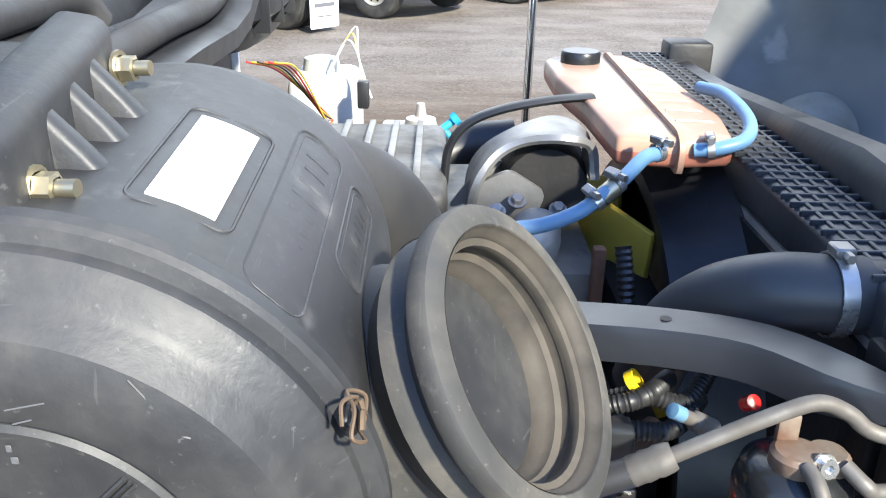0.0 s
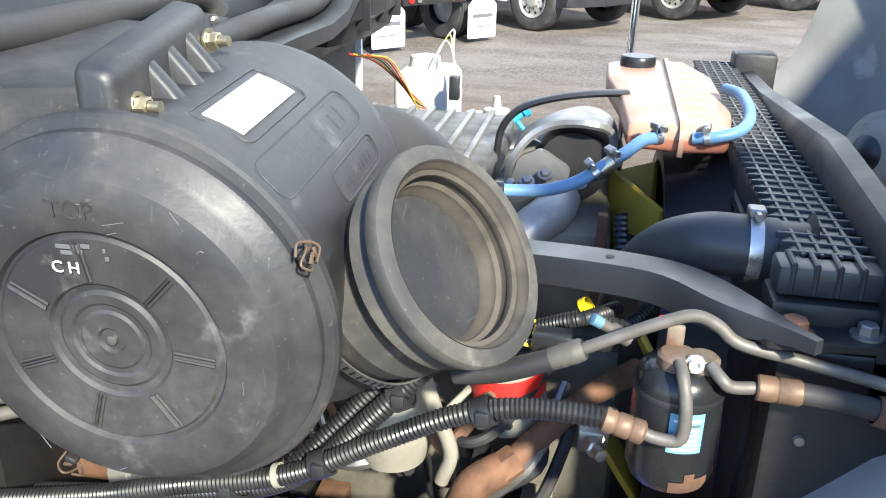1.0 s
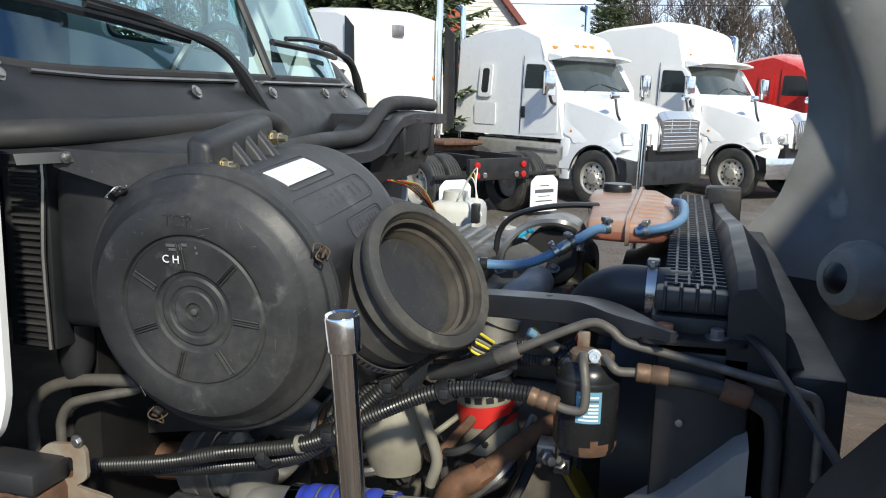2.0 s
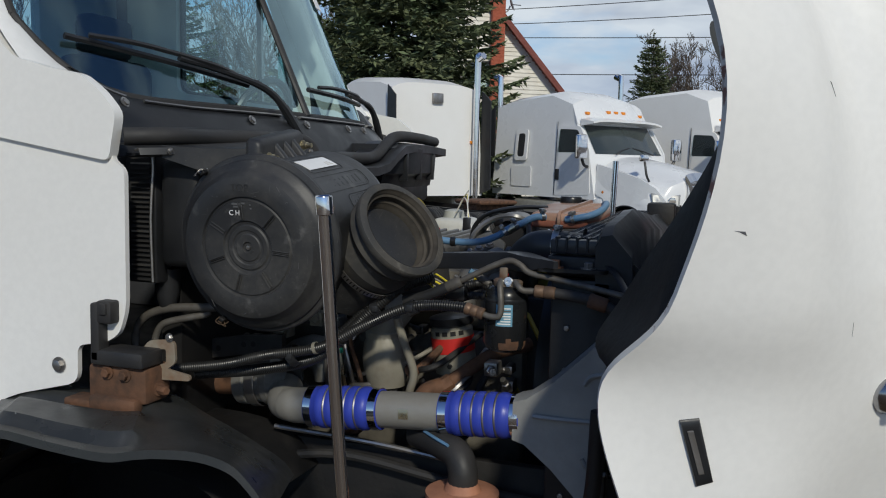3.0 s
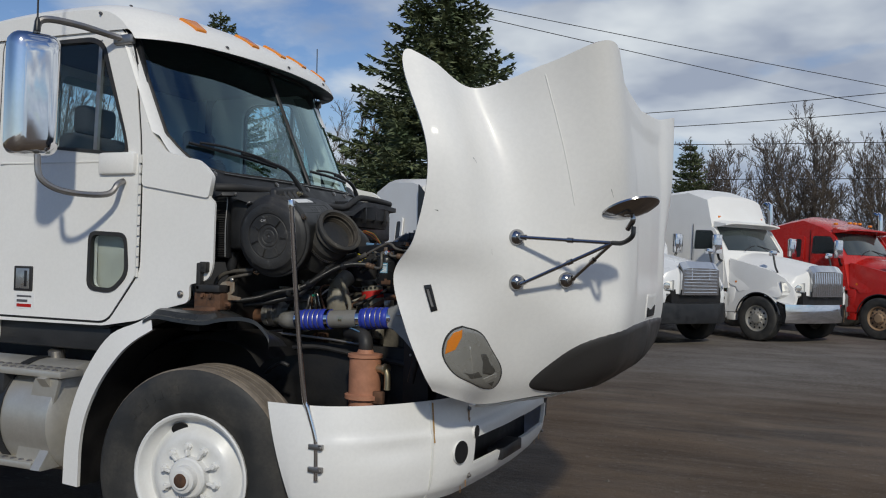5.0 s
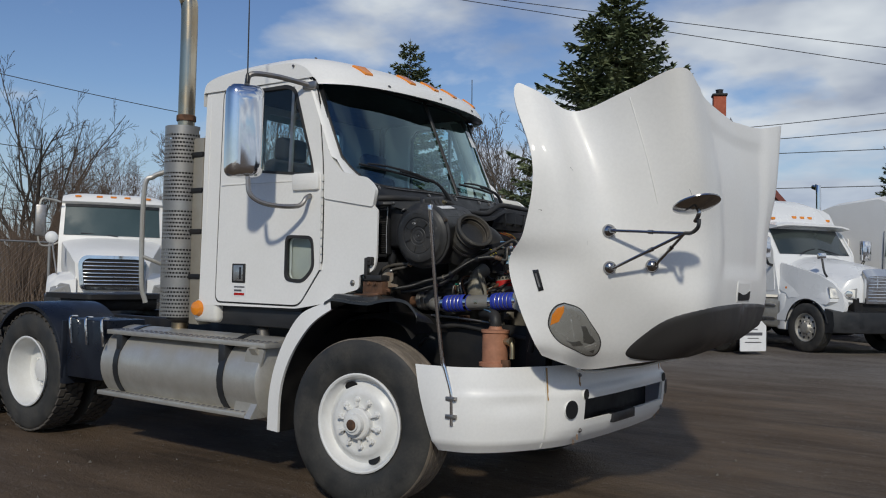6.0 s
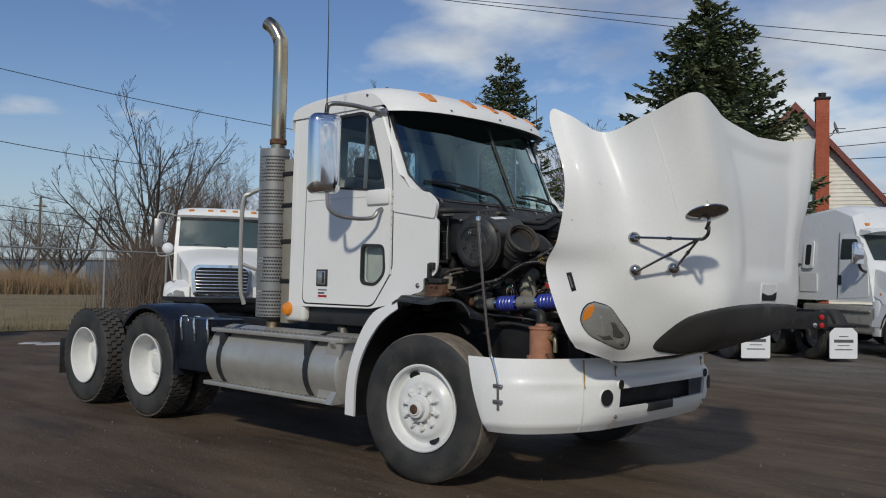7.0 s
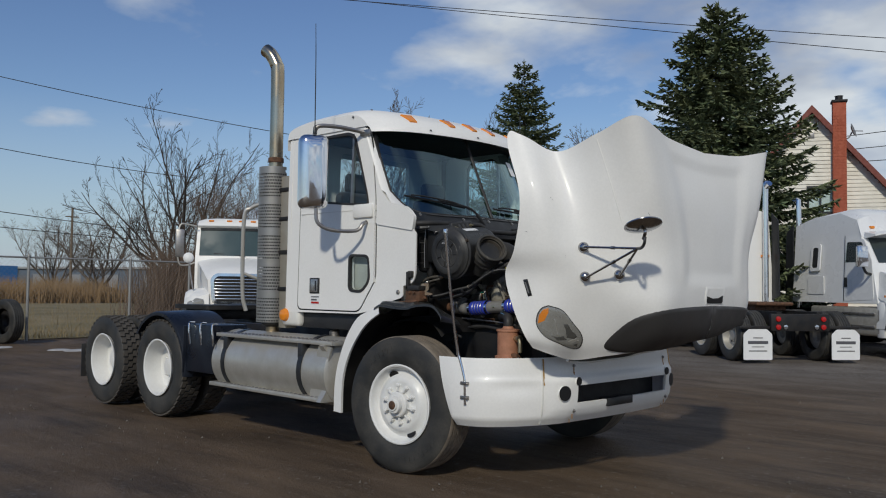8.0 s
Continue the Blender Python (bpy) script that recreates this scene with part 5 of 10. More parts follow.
part("inspection_sticker", box(-0.001, 0.001, -0.045, 0.045, -0.075, 0.075, m=Matrix.Translation(screen(0.62, 0.72) + Vector((0.010, 0, 0))) @ Matrix.Rotation(radians(14), 4, "Z") @ Matrix.Rotation(radians(-25), 4, "Y")), WHITE, cab, "pale sticker on the windscreen", smooth=False)

# door mirrors
for side in (-1, 1):
    c = Vector((-0.95, side * 1.36, 2.36))
    head = part("door_mirror", bmesh.new(), CHROME, truck, "tall chrome west-coast mirror on a bent tube")
    ring = rounded([(-0.125, -0.315), (-0.125, 0.315), (0.125, 0.315), (0.125, -0.315)], 0.07, 4)
    turn = Matrix.Translation(c) @ Matrix.Rotation(radians(side * 27), 4, "Z")
    shell_ = loft([[turn @ Vector((d, p.x * k, p.y * (1 - (1 - k) * 0.4))) for p in ring] for d, k in ((-0.05, 1.0), (0.0, 1.0), (0.04, 0.93), (0.062, 0.75), (0.07, 0.45))])
    part("mirror_shell", shell_, CHROME, head, "polished chrome shell", angle=50)
    part("mirror_face", plate(ring, [], lambda a, b, d: turn @ Vector((-0.052 - d, a * 0.95, b * 0.95)), 0.003), MIRROR, head)
    part("mirror_bracket", tube([(-0.72, side * 0.975, 2.715), (-0.78, side * 1.04, 2.735), (-0.86, side * 1.20, 2.755), (-0.93, side * 1.34, 2.745), (-0.95, side * 1.36, 2.66)], 0.018, 8), STEEL, head)
    part("mirror_bracket", tube([(-0.90, side * 1.37, 2.05), (-0.87, side * 1.37, 1.93), (-0.80, side * 1.28, 1.87), (-0.70, side * 1.10, 1.87), (-0.68, side * 1.04, 1.93), (-0.68, side * 1.0, 1.95)], 0.016, 8), STEEL, head)
    part("bracket_clamp", box(-0.79, -0.66, side * 0.98 - 0.02, side * 0.98 + 0.02, 2.69, 2.745, 0.012), STEEL, head)
    if side < 0:
        part("antenna", join(tube([(-0.93, -1.37, 2.70), (-0.935, -1.37, 3.3), (-0.945, -1.37, 3.62)], [0.005, 0.004, 0.003], 6), lathe([(0.016, 0), (0.014, 0.05), (0.006, 0.07)], (-0.93, -1.37, 2.68), (0, 0, 1), 10)), BLACK, truck, "thin black whip antenna")
        part("shell_scuff", box(0.0655, 0.068, -0.03, 0.03, -0.2, -0.13, 0.001, 1, turn), REDLENS, head)
    else:
        part("antenna", tube([(-0.93, 1.37, 2.70), (-0.94, 1.37, 3.25)], 0.004, 6, 0), BLACK, truck)

# exhaust stack behind the cab, with a pierced guard
stack = part("exhaust_tube", tube([(-2.17, -0.89, 0.95), (-2.17, -0.89, 2.6), (-2.17, -0.89, 3.45), (-2.185, -0.90, 3.58), (-2.24, -0.925, 3.68), (-2.30, -0.945, 3.73)], 0.066, 20, 6, cap=False), STACK, truck, "tall exhaust stack with a curved tip")
part("stack_inside", tube([(-2.17, -0.89, 3.45), (-2.185, -0.90, 3.58), (-2.24, -0.925, 3.68), (-2.299, -0.9275, 3.729)], 0.062, 16, 5), DARK, stack)
part("stack_clamp", lathe([(0.07, 0), (0.076, 0.005), (0.076, 0.045), (0.07, 0.05)], (-2.17, -0.89, 2.60), (0, 0, 1), 20), RUST, stack)
part("muffler", lathe([(0.06, 1.0), (0.108, 1.03), (0.108, 2.5), (0.06, 2.55)], (-2.17, -0.89, 0), (0, 0, 1), 24), FRAMEP, stack)
guard = bmesh.new()
GR, GC = 0.150, Vector((-2.17, -0.90, 0))
# perforated sheet: rows of staggered slots between plain bands
zs = [1.05 + 0.030 * k for k in range(50)]


def gp(a, zz):
    return guard.verts.new((GC.x + GR * math.cos(a), GC.y + GR * math.sin(a), zz))


for zi, z in enumerate(zs):
    n, h = 20, 0.030
    for i in range(n):
        a0 = radians(-182 + 190 * (i + 0.5 * (zi % 2)) / n)
        a1 = a0 + radians(190 / n)
        am = (a0 + a1) / 2
        o = [gp(a0, z), gp(am, z), gp(a1, z), gp(a1, z + h), gp(am, z + h), gp(a0, z + h)]
        if zi % 10 >= 8:
            guard.faces.new(o)
            continue
        e, hh = (a1 - a0) * 0.14, h * 0.27
        q = [gp(a0 + e, z + hh), gp(a1 - e, z + hh), gp(a1 - e, z + h - hh), gp(a0 + e, z + h - hh)]
        guard.faces.new((o[0], o[1], o[2], q[1], q[0]))
        guard.faces.new((o[2], o[3], q[2], q[1]))
        guard.faces.new((o[3], o[4], o[5], q[3], q[2]))
        guard.faces.new((o[5], o[0], q[0], q[3]))
bmesh.ops.remove_doubles(guard, verts=guard.verts, dist=0.0004)
bmesh.ops.solidify(guard, geom=guard.faces[:], thickness=0.003)
part("stack_guard", guard, GUARD, stack, "pierced aluminium heat guard", smooth=False)
part("stack_post", box(-2.02, -1.90, -0.93, -0.80, 1.0, 2.45, 0.01), surface("beige_bracket", (0.36, 0.33, 0.27), 0.5, 0.4, second=(0.22, 0.19, 0.15)), truck, "beige steel stack bracket")
for z in (1.35, 1.7, 2.02, 2.3):
    part("stack_band", join(lathe([(0.120, 0), (0.124, 0.002), (0.124, 0.04), (0.12, 0.042)], (-2.17, -0.89, z), (0, 0, 1), 20), box(-2.06, -1.90, -0.94, -0.86, z, z + 0.04, 0.006)), FRAMEP, stack)
part("grab_rail", tube([(-2.44, -1.02, 1.15), (-2.46, -1.05, 1.35), (-2.46, -1.05, 2.05), (-2.42, -1.0, 2.16), (-2.34, -0.95, 2.2)], 0.02, 8), ALU, truck, "bent aluminium grab rail")
part("grab_rail", tube([(-2.36, -0.9, 1.45), (-2.46, -1.05, 1.52)], 0.016, 8, 0), ALU, truck)

# fuel tank, steps and brackets
for side in (-1, 1):
    TC = Vector((0, side * 0.93, 0.66))
    tank = part("fuel_tank", lathe([(0, -2.72), (0.27, -2.72), (0.30, -2.70), (0.30, -0.93), (0.27, -0.91), (0, -0.91)], TC, (1, 0, 0), 36), ALU, truck, "round aluminium fuel tank")
    for x in (-2.50, -1.28):
        part("tank_strap", lathe([(0.302, -0.03), (0.308, -0.03), (0.308, 0.03), (0.302, 0.03)], TC + Vector((x, 0, 0)), (1, 0, 0), 32), BLACK, tank)
    part("filler_cap", lathe([(0.045, 0), (0.045, 0.05), (0.03, 0.06), (0, 0.06)], (-1.25, side * 0.86, 0.95), (0, side * 0.2, 1), 18), STEEL, tank)
    part("breather", lathe([(0.02, 0), (0.02, 0.05), (0, 0.055)], (-1.0, side * 0.78, 0.96), (0, 0, 1), 12), STEEL, tank)
    for z0, x0, x1, yy in ((0.90, -2.66, -0.86, 1.19), (0.42, -2.72, -1.01, 1.22)):
        step = part("step", box(x0, x1, side * (yy - 0.06) - 0.08, side * (yy - 0.06) + 0.08, z0, z0 + 0.035, 0.005), ALU, truck, "pierced aluminium step")
        n = int((x1 - x0) / 0.06)
        for i in range(n):
            for q in (-1, 1):
                part("tread_dimple", lathe([(0.019, 0), (0.013, 0.006), (0.008, 0.007)], (x0 + 0.04 + i * 0.06, side * (yy - 0.06) + q * 0.04, z0 + 0.034), (0, 0, 1), 8), STEEL, step)
    for x in (-1.0,):
        br = rounded([(1.26, 0.42), (0.80, 0.42), (0.66, 0.95), (1.24, 0.90), (1.17, 0.82), (1.14, 0.66), (1.20, 0.5)], 0.02, 2)
        part("step_bracket", plate(br, [], lambda a, b, d, k=side, x=x: (x + d, k * a, b), 0.06), ALU, truck)
    part("step_end_plate", plate(rounded([(-1.05, 0.895), (-0.880, 0.895), (-0.900, 0.82), (-1.015, 0.455), (-1.17, 0.455), (-1.12, 0.62)], 0.02, 2), [], lambda a, b, d, k=side: (a, k * (1.195 - d), b), 0.02), ALU, truck, "slanted aluminium end plate of the steps")
    for x in (-2.5, -1.3):
        part("tank_bracket", box(x - 0.04, x + 0.04, side * 1.06 - 0.15, side * 1.06 + 0.15, 0.70, 0.92, 0.02), BLACK, truck)
    part("cab_side_lamp", join(lathe([(0, 0.0), (0.05, 0.0), (0.062, 0.02), (0.05, 0.05), (0.02, 0.062), (0, 0.063)], (-1.83, side * 0.97, 1.13), (0, side, 0), 20)), AMBER, truck, "round amber side marker")
    part("lamp_housing", box(-1.90, -1.62, side * 0.93 - 0.06, side * 0.93 + 0.04, 1.03, 1.20, 0.04, 3), PAINT_OLD, truck)
part("fairing", lathe([(0.33, -0.93), (0.36, -0.78), (0.34, -0.72)], (0, -0.90, 0.66), (1, 0, 0), 28, 150, 110), ALU, truck)

# hood prop rod at the front corner
rod = part("marker_rod", tube([(0.6215, -1.3875, 1.790), (0.631, -1.325, 1.3), (0.645, -1.275, 0.96), (0.66, -1.265, 0.90), (0.700, -1.262, 0.78), (0.708, -1.262, 0.72), (0.712, -1.262, 0.58)], 0.0112, 12, 4, cap=True), CHROME, truck, "bent chrome rod clamped to the bumper corner")
tip_d = Vector((0.600, -1.362, 1.815)) - Vector((0.61, -1.342, 1.6))
part("rod_sleeve", lathe([(0.0112, -0.030), (0.0140, -0.028), (0.0144, 0.0), (0.0136, 0.0015), (0.0114, 0.0)], (0.622, -1.391, 1.8155), tip_d, 20), CHROME, rod, "hollow chrome socket on the tip")
part("rod_bore", lathe([(0.0115, -0.0003), (0.0112, -0.0225), (0, -0.023)], (0.622, -1.391, 1.8155), tip_d, 20), surface("dull_bore", (0.16, 0.16, 0.155), 0.45, 0.6, scale=60, bump=0.1), rod)
for z in (0.73, 0.63):
    part("rod_clamp", join(box(0.675, 0.745, -1.278, -1.245, z - 0.012, z + 0.012, 0.004), bolt((0.737, -1.275, z), (0, -1, 0), 0.008, 0.012)), STEEL, rod)

# ---------------------------------------------------------------- engine bay
LIGHTGREY = surface("light_grey_letter", (0.80, 0.80, 0.80), 0.6, bump=0)


def letters(text, parent, m, size, depth, mat, name="lettering"):
    """Words in the built-in font, as a mesh."""
    cu = bpy.data.curves.new(name, "FONT")
    cu.body, cu.size, cu.extrude, cu.align_x, cu.align_y = text, size, depth, "CENTER", "CENTER"
    tmp = bpy.data.objects.new(name, cu)
    scene.collection.objects.link(tmp)
    me = bpy.data.meshes.new_from_object(tmp.evaluated_get(bpy.context.evaluated_depsgraph_get()))
    bpy.data.objects.remove(tmp)
    me.materials.clear()
    me.materials.append(mat)
    ob = new(name, me)
    ob.parent = parent
    ob.matrix_local = m
    return ob


def clampband(at, d, r, parent, w=0.013):
    band = join(lathe([(r, -w / 2), (r + 0.0025, -w / 2), (r + 0.0025, w / 2), (r, w / 2)], at, d, 26))
    b = part("hose_clamp", band, ZINC, parent, "bright worm-drive hose clamp")
    dd, s, u = frame_of(d)
    m = Matrix((dd, s, u)).transposed().to_4x4()
    m.translation = Vector(at) + u * (r + 0.006)
    part("clamp_screw", join(box(-w * 0.65, w * 0.65, -0.012, 0.012, -0.005, 0.006, 0.002, 1, m), lathe([(0.005, 0), (0.005, 0.012), (0, 0.012)], m @ Vector((0, 0.012, 0)), s, 6)), STEEL, b)
    return b


WIREB = surface("browned_wire", (0.13, 0.088, 0.055), 0.65, 0.4, second=(0.055, 0.042, 0.032), scale=40)
# air cleaner: a drum lying across the bay
AX, AZ = 0.207, 1.668
TILT = Matrix.Translation((AX, -0.945, AZ)) @ Matrix.Rotation(radians(5), 4, "X") @ Matrix.Translation((-AX, 0.945, -AZ))


def untilt(bm):
    """Level pieces that hang on the tilted drum."""
    bmesh.ops.transform(bm, matrix=TILT.inverted(), verts=bm.verts)
    return bm


cleaner = part("air_cleaner", lathe([(0.199, 0.062), (0.201, 0.075), (0.193, 0.085), (0.192, 0.40), (0.188, 0.42), (0.155, 0.452), (0.10, 0.457), (0, 0.457)], (AX, -0.945, AZ), (0, 1, 0), 64), CASE, truck, "large black plastic air cleaner drum, scuffed", angle=45)
cleaner.matrix_local = TILT
capp = [(0, 0.010), (0.012, 0.010), (0.014, 0.006), (0.030, 0.006), (0.033, 0.008), (0.038, 0.008), (0.041, 0.006), (0.050, 0.006), (0.054, 0.009), (0.060, 0.008), (0.063, 0.004), (0.109, 0.003), (0.112, 0.006), (0.115, 0.006), (0.118, 0.001), (0.124, 0.0), (0.150, 0.0), (0.165, 0.006), (0.176, 0.020), (0.182, 0.027), (0.192, 0.032), (0.197, 0.038), (0.198, 0.046), (0.207, 0.049), (0.210, 0.053), (0.210, 0.064), (0.201, 0.068)]
cap_ = part("access_cap", lathe(capp, (AX, -0.945, AZ), (0, 1, 0), 72), CASE, cleaner, "round domed access cap with raised ribs", angle=30)
for i in range(7):
    a = radians(90 + 360 * i / 7 + 8)
    p0, p1 = (Vector((AX + r * math.cos(a), -0.9435, AZ + r * math.sin(a))) for r in (0.066, 0.106))
    off_ = Vector((-math.sin(a), 0, math.cos(a))) * 0.0036
    part("cap_rib", join(tube([p0 + off_, p1 + off_], 0.0015, 6, 0), tube([p0 - off_, p1 - off_], 0.0015, 6, 0), tube([p0, p1], 0.0028, 6, 0, flat=0.4)), CASE, cap_)
part("cap_stud", lathe([(0.005, 0.0), (0.005, -0.004), (0, -0.005)], (AX, -0.935, AZ), (0, 1, 0), 10), STEEL, cap_)
face_m = Matrix.Rotation(radians(90), 4, "X")
letters("C H", cap_, Matrix.Translation((AX - 0.026, -0.9465, AZ + 0.080)) @ face_m, 0.0165, 0.0004, LIGHTGREY, "paint_marker_letters")
letters("TOP", cap_, Matrix.Translation((AX - 0.012, -0.9447, AZ + 0.137)) @ face_m, 0.024, 0.0012, CASE, "raised_word")
for k, (dx, dz, w) in enumerate(((-0.034, 0.098, 0.022), (-0.030, 0.092, 0.012), (-0.009, 0.100, 0.009), (-0.014, 0.094, 0.006), (0.012, 0.097, 0.003), (0.013, 0.089, 0.004))):
    part("paint_smear", box(AX + dx, AX + dx + w, -0.9442, -0.9434, AZ + dz, AZ + dz + 0.0045, 0.0003, 1), surface("pale_smear", (0.095, 0.097, 0.10), 0.7, bump=0), cap_)
PALE = surface("pale_scratch", (0.085, 0.085, 0.085), 0.7, bump=0)
random.seed(5)
for k in range(9):
    r_, a_ = random.uniform(0.12, 0.172), random.uniform(0, math.tau)
    l_, t_ = random.uniform(0.006, 0.022), random.uniform(-0.6, 0.6)
    c_ = Vector((AX + r_ * math.cos(a_), 0, AZ + r_ * math.sin(a_)))
    d_ = Vector((-math.sin(a_ + t_), 0, math.cos(a_ + t_)))
    q0, q1 = c_ - d_ * l_ / 2, c_ + d_ * l_ / 2
    y_ = -0.9452 if r_ < 0.148 else -0.9452 + 0.004 * (r_ - 0.148) / 0.012
    part("scratch", tube([Vector((q0.x, y_, q0.z)), Vector((q1.x, y_, q1.z))], 0.0006, 4, 0), PALE, cap_)
for a, mat in ((26, WIREB), (128, STEEL), (-118, WIREB)):
    p = Vector((AX + 0.207 * math.cos(radians(a)), -0.905, AZ + 0.207 * math.sin(radians(a))))
    o = Vector((math.cos(radians(a)), 0, math.sin(radians(a))))
    tg = Vector((-o.z, 0, o.x))
    k_ = Vector((0, 1, 0))
    clip = part("wire_clip", tube([p - tg * 0.010 + o * 0.002, p - tg * 0.009 + o * 0.008 - k_ * 0.014, p + tg * 0.002 + o * 0.006 - k_ * 0.022, p + tg * 0.009 + o * 0.010 - k_ * 0.008, p + tg * 0.012 + o * 0.005 + k_ * 0.008, p + o * 0.010 + k_ * 0.016, p - tg * 0.010 + o * 0.005 + k_ * 0.006], 0.0013, 6, 5), mat, cleaner, "bent wire latch")
    part("clip_loop", tube([p + tg * 0.004 + o * 0.004, p + tg * 0.011 + o * 0.012, p + tg * 0.019 + o * 0.008 - k_ * 0.012, p + tg * 0.010 + o * 0.004 - k_ * 0.020], 0.0013, 6, 5), mat, clip)
    part("clip_twist", tube([p - tg * 0.004 + o * 0.008 - k_ * 0.010, p + tg * 0.002 + o * 0.011 - k_ * 0.003, p - tg * 0.003 + o * 0.009 + k_ * 0.003, p + tg * 0.005 + o * 0.010 + k_ * 0.006], 0.0020, 6, 4), mat, clip)
    m_ = Matrix((tg, k_, o)).transposed().to_4x4()
    m_.translation = p + o * 0.001
    part("clip_hinge", box(-0.007, 0.007, -0.010, 0.008, -0.004, 0.004, 0.002, 1, m_), DARK, clip)


def drum_patch(a0, a1, y0, y1, r, thick):
    """A curved plate on the drum between two angles."""
    bm = grid([[Vector((AX + (r + up) * math.cos(a), y, AZ + (r + up) * math.sin(a))) for a in (radians(a0 + (a1 - a0) * k / 8) for k in range(9))] for y, up in ((y0, -0.001), (y0, thick), (y1, thick), (y1, -0.001))])
    return bm


def drum_outline(a0, a1, y0, y1, r, wire, corner=0.018):
    """A rounded raised line on the drum round a field between two angles."""
    loop = rounded([(radians(a0) * r, y0), (radians(a0) * r, y1), (radians(a1) * r, y1), (radians(a1) * r, y0)], corner, 5)
    pts_ = [Vector((AX + r * math.cos(p[0] / r), p[1], AZ + r * math.sin(p[0] / r))) for p in loop]
    return tube(pts_ + pts_[:1], wire, 6, 0, cap=False)


part("rating_plate_frame", drum_outline(56.5, 77, -0.817, -0.648, 0.1922, 0.0016, 0.012), CASE, cleaner)
label_ = part("rating_plate", drum_patch(60, 73.5, -0.808, -0.663, 0.1934, 0.0008), WHITE, cleaner, "sun-faded white rating plate")
for k in range(3):
    part("faded_print", drum_patch(62 + 1.6 * k, 62.6 + 1.6 * k, -0.705, -0.674 - 0.006 * k, 0.1938, 0.0007), surface("faded_print", (0.50, 0.46, 0.38), 0.6, bump=0), label_, smooth=False)
random.seed(21)
for y0, y1, a0, a1, n in ((-0.850, -0.588, 37.5, 52, 9), (-0.745, -0.600, 22, 33, 8)):
    part("moulded_panel", drum_outline(a0, a1, y0, y1, 0.1918, 0.0015), CASE, cleaner)
    part("panel_field", drum_outline(a0 + 1.6, a1 - 1.6, y0 + 0.008, y1 - 0.008, 0.1916, 0.0009, 0.012), CASE, cleaner)
    for k in range(n):
        w = (y1 - y0 - 0.04) / n
        y = y0 + 0.02 + w * k
        # worn raised characters, unreadable: plain bars
        part("moulded_mark", drum_patch(a0 + 3.4, a1 - 3.4 - random.uniform(0, 1.5), y, y + w * random.uniform(0.22, 0.5), 0.1914, 0.0011), CASE, cleaner, smooth=False)
# mounting saddle with ribs and two plated bolts
def bar_ring(y, dx, dz, g):
    """One section of the saddle's bar, corners rounded."""
    loop = rounded([(0.162 + g, 1.81), (0.160 + g, 1.920 - g), (0.204 - g, 1.914 - g), (0.209 - g, 1.81)], 0.014, 4)
    return [(p[0] + dx, y, p[1] + dz) for p in loop]


saddle = part("mounting_saddle", untilt(loft([bar_ring(-0.880, 0, 0, 0.010), bar_ring(-0.876, 0, 0, 0.004), bar_ring(-0.866, 0, 0, 0), bar_ring(-0.640, -0.02, 0.030, 0), bar_ring(-0.630, -0.02, 0.030, 0.004), bar_ring(-0.626, -0.02, 0.030, 0.010)])), CASE, cleaner, "ribbed black mounting saddle", angle=50)
for y in (-0.795, -0.745, -0.695):
    dx, dz = -0.022 * (y + 0.9) / 0.29, 0.035 * (y + 0.9) / 0.29
    rib_ = []
    for d, g in ((-0.010, 0.006), (-0.008, 0.001), (-0.004, -0.002), (0.004, -0.002), (0.008, 0.001), (0.010, 0.006)):
        rib_.append([(0.180 + dx, y + d, 1.908 + dz - g), (0.200 + dx, y + d, 1.900 + dz - g), (0.226 + dx, y + d * 1.1, 1.872 + dz - g), (0.250 + dx - g, y + d * 1.3, 1.843 + dz), (0.264 + dx - g, y + d * 1.6, 1.812 + dz), (0.262 + dx, y + d * 1.6, 1.79), (0.17, y + d, 1.82)])
    part("saddle_rib", untilt(loft(rib_)), CASE, saddle, angle=50)
for at in ((0.203, -0.841, 1.872), (0.190, -0.648, 1.906)):
    part("saddle_bolt", untilt(join(lathe([(0, 0), (0.0145, 0), (0.0145, 0.003), (0.0105, 0.003)], at, (1, -0.1, 0.05), 18), lathe([(0.0105, 0.003), (0.0105, 0.014), (0.0075, 0.015)], at, (1, -0.1, 0.05), 6), lathe([(0.006, 0.014), (0.006, 0.025), (0.006, 0.027), (0, 0.027)], at, (1, -0.1, 0.05), 12))), BRASS, saddle, "yellow zinc-plated bolt")
part("saddle_arm", untilt(loft([[(0.166, y, z) for y, z in ((-0.866, 1.82), (-0.64, 1.86), (-0.64, 1.922), (-0.866, 1.893))], [(0.06, y, z) for y, z in ((-0.90, 1.838), (-0.60, 1.87), (-0.60, 1.918), (-0.90, 1.892))], [(-0.03, y, z) for y, z in ((-0.93, 1.868), (-0.56, 1.885), (-0.56, 1.908), (-0.93, 1.897))]])), CASE, cleaner, "black mounting arm")

# rubber intake boot
BC, BA = Vector((0.511, -0.755, 1.714)), Vector((0.75, -0.33, 0.53)).normalized()
bootp = [(0.098, -0.170), (0.103, -0.150), (0.110, -0.120), (0.112, -0.100), (0.104, -0.082), (0.100, -0.070), (0.108, -0.056), (0.116, -0.046), (0.112, -0.034), (0.108, -0.028), (0.116, -0.019), (0.1235, -0.013), (0.1248, -0.009), (0.1248, 0.000), (0.1230, 0.0035), (0.1195, 0.0048), (0.1100, 0.0065), (0.1060, 0.0065), (0.1042, 0.0040)]
boot = part("intake_boot", lathe(bootp, BC, BA, 56), BOOT, truck, "ribbed rubber intake boot, dusty", angle=28)
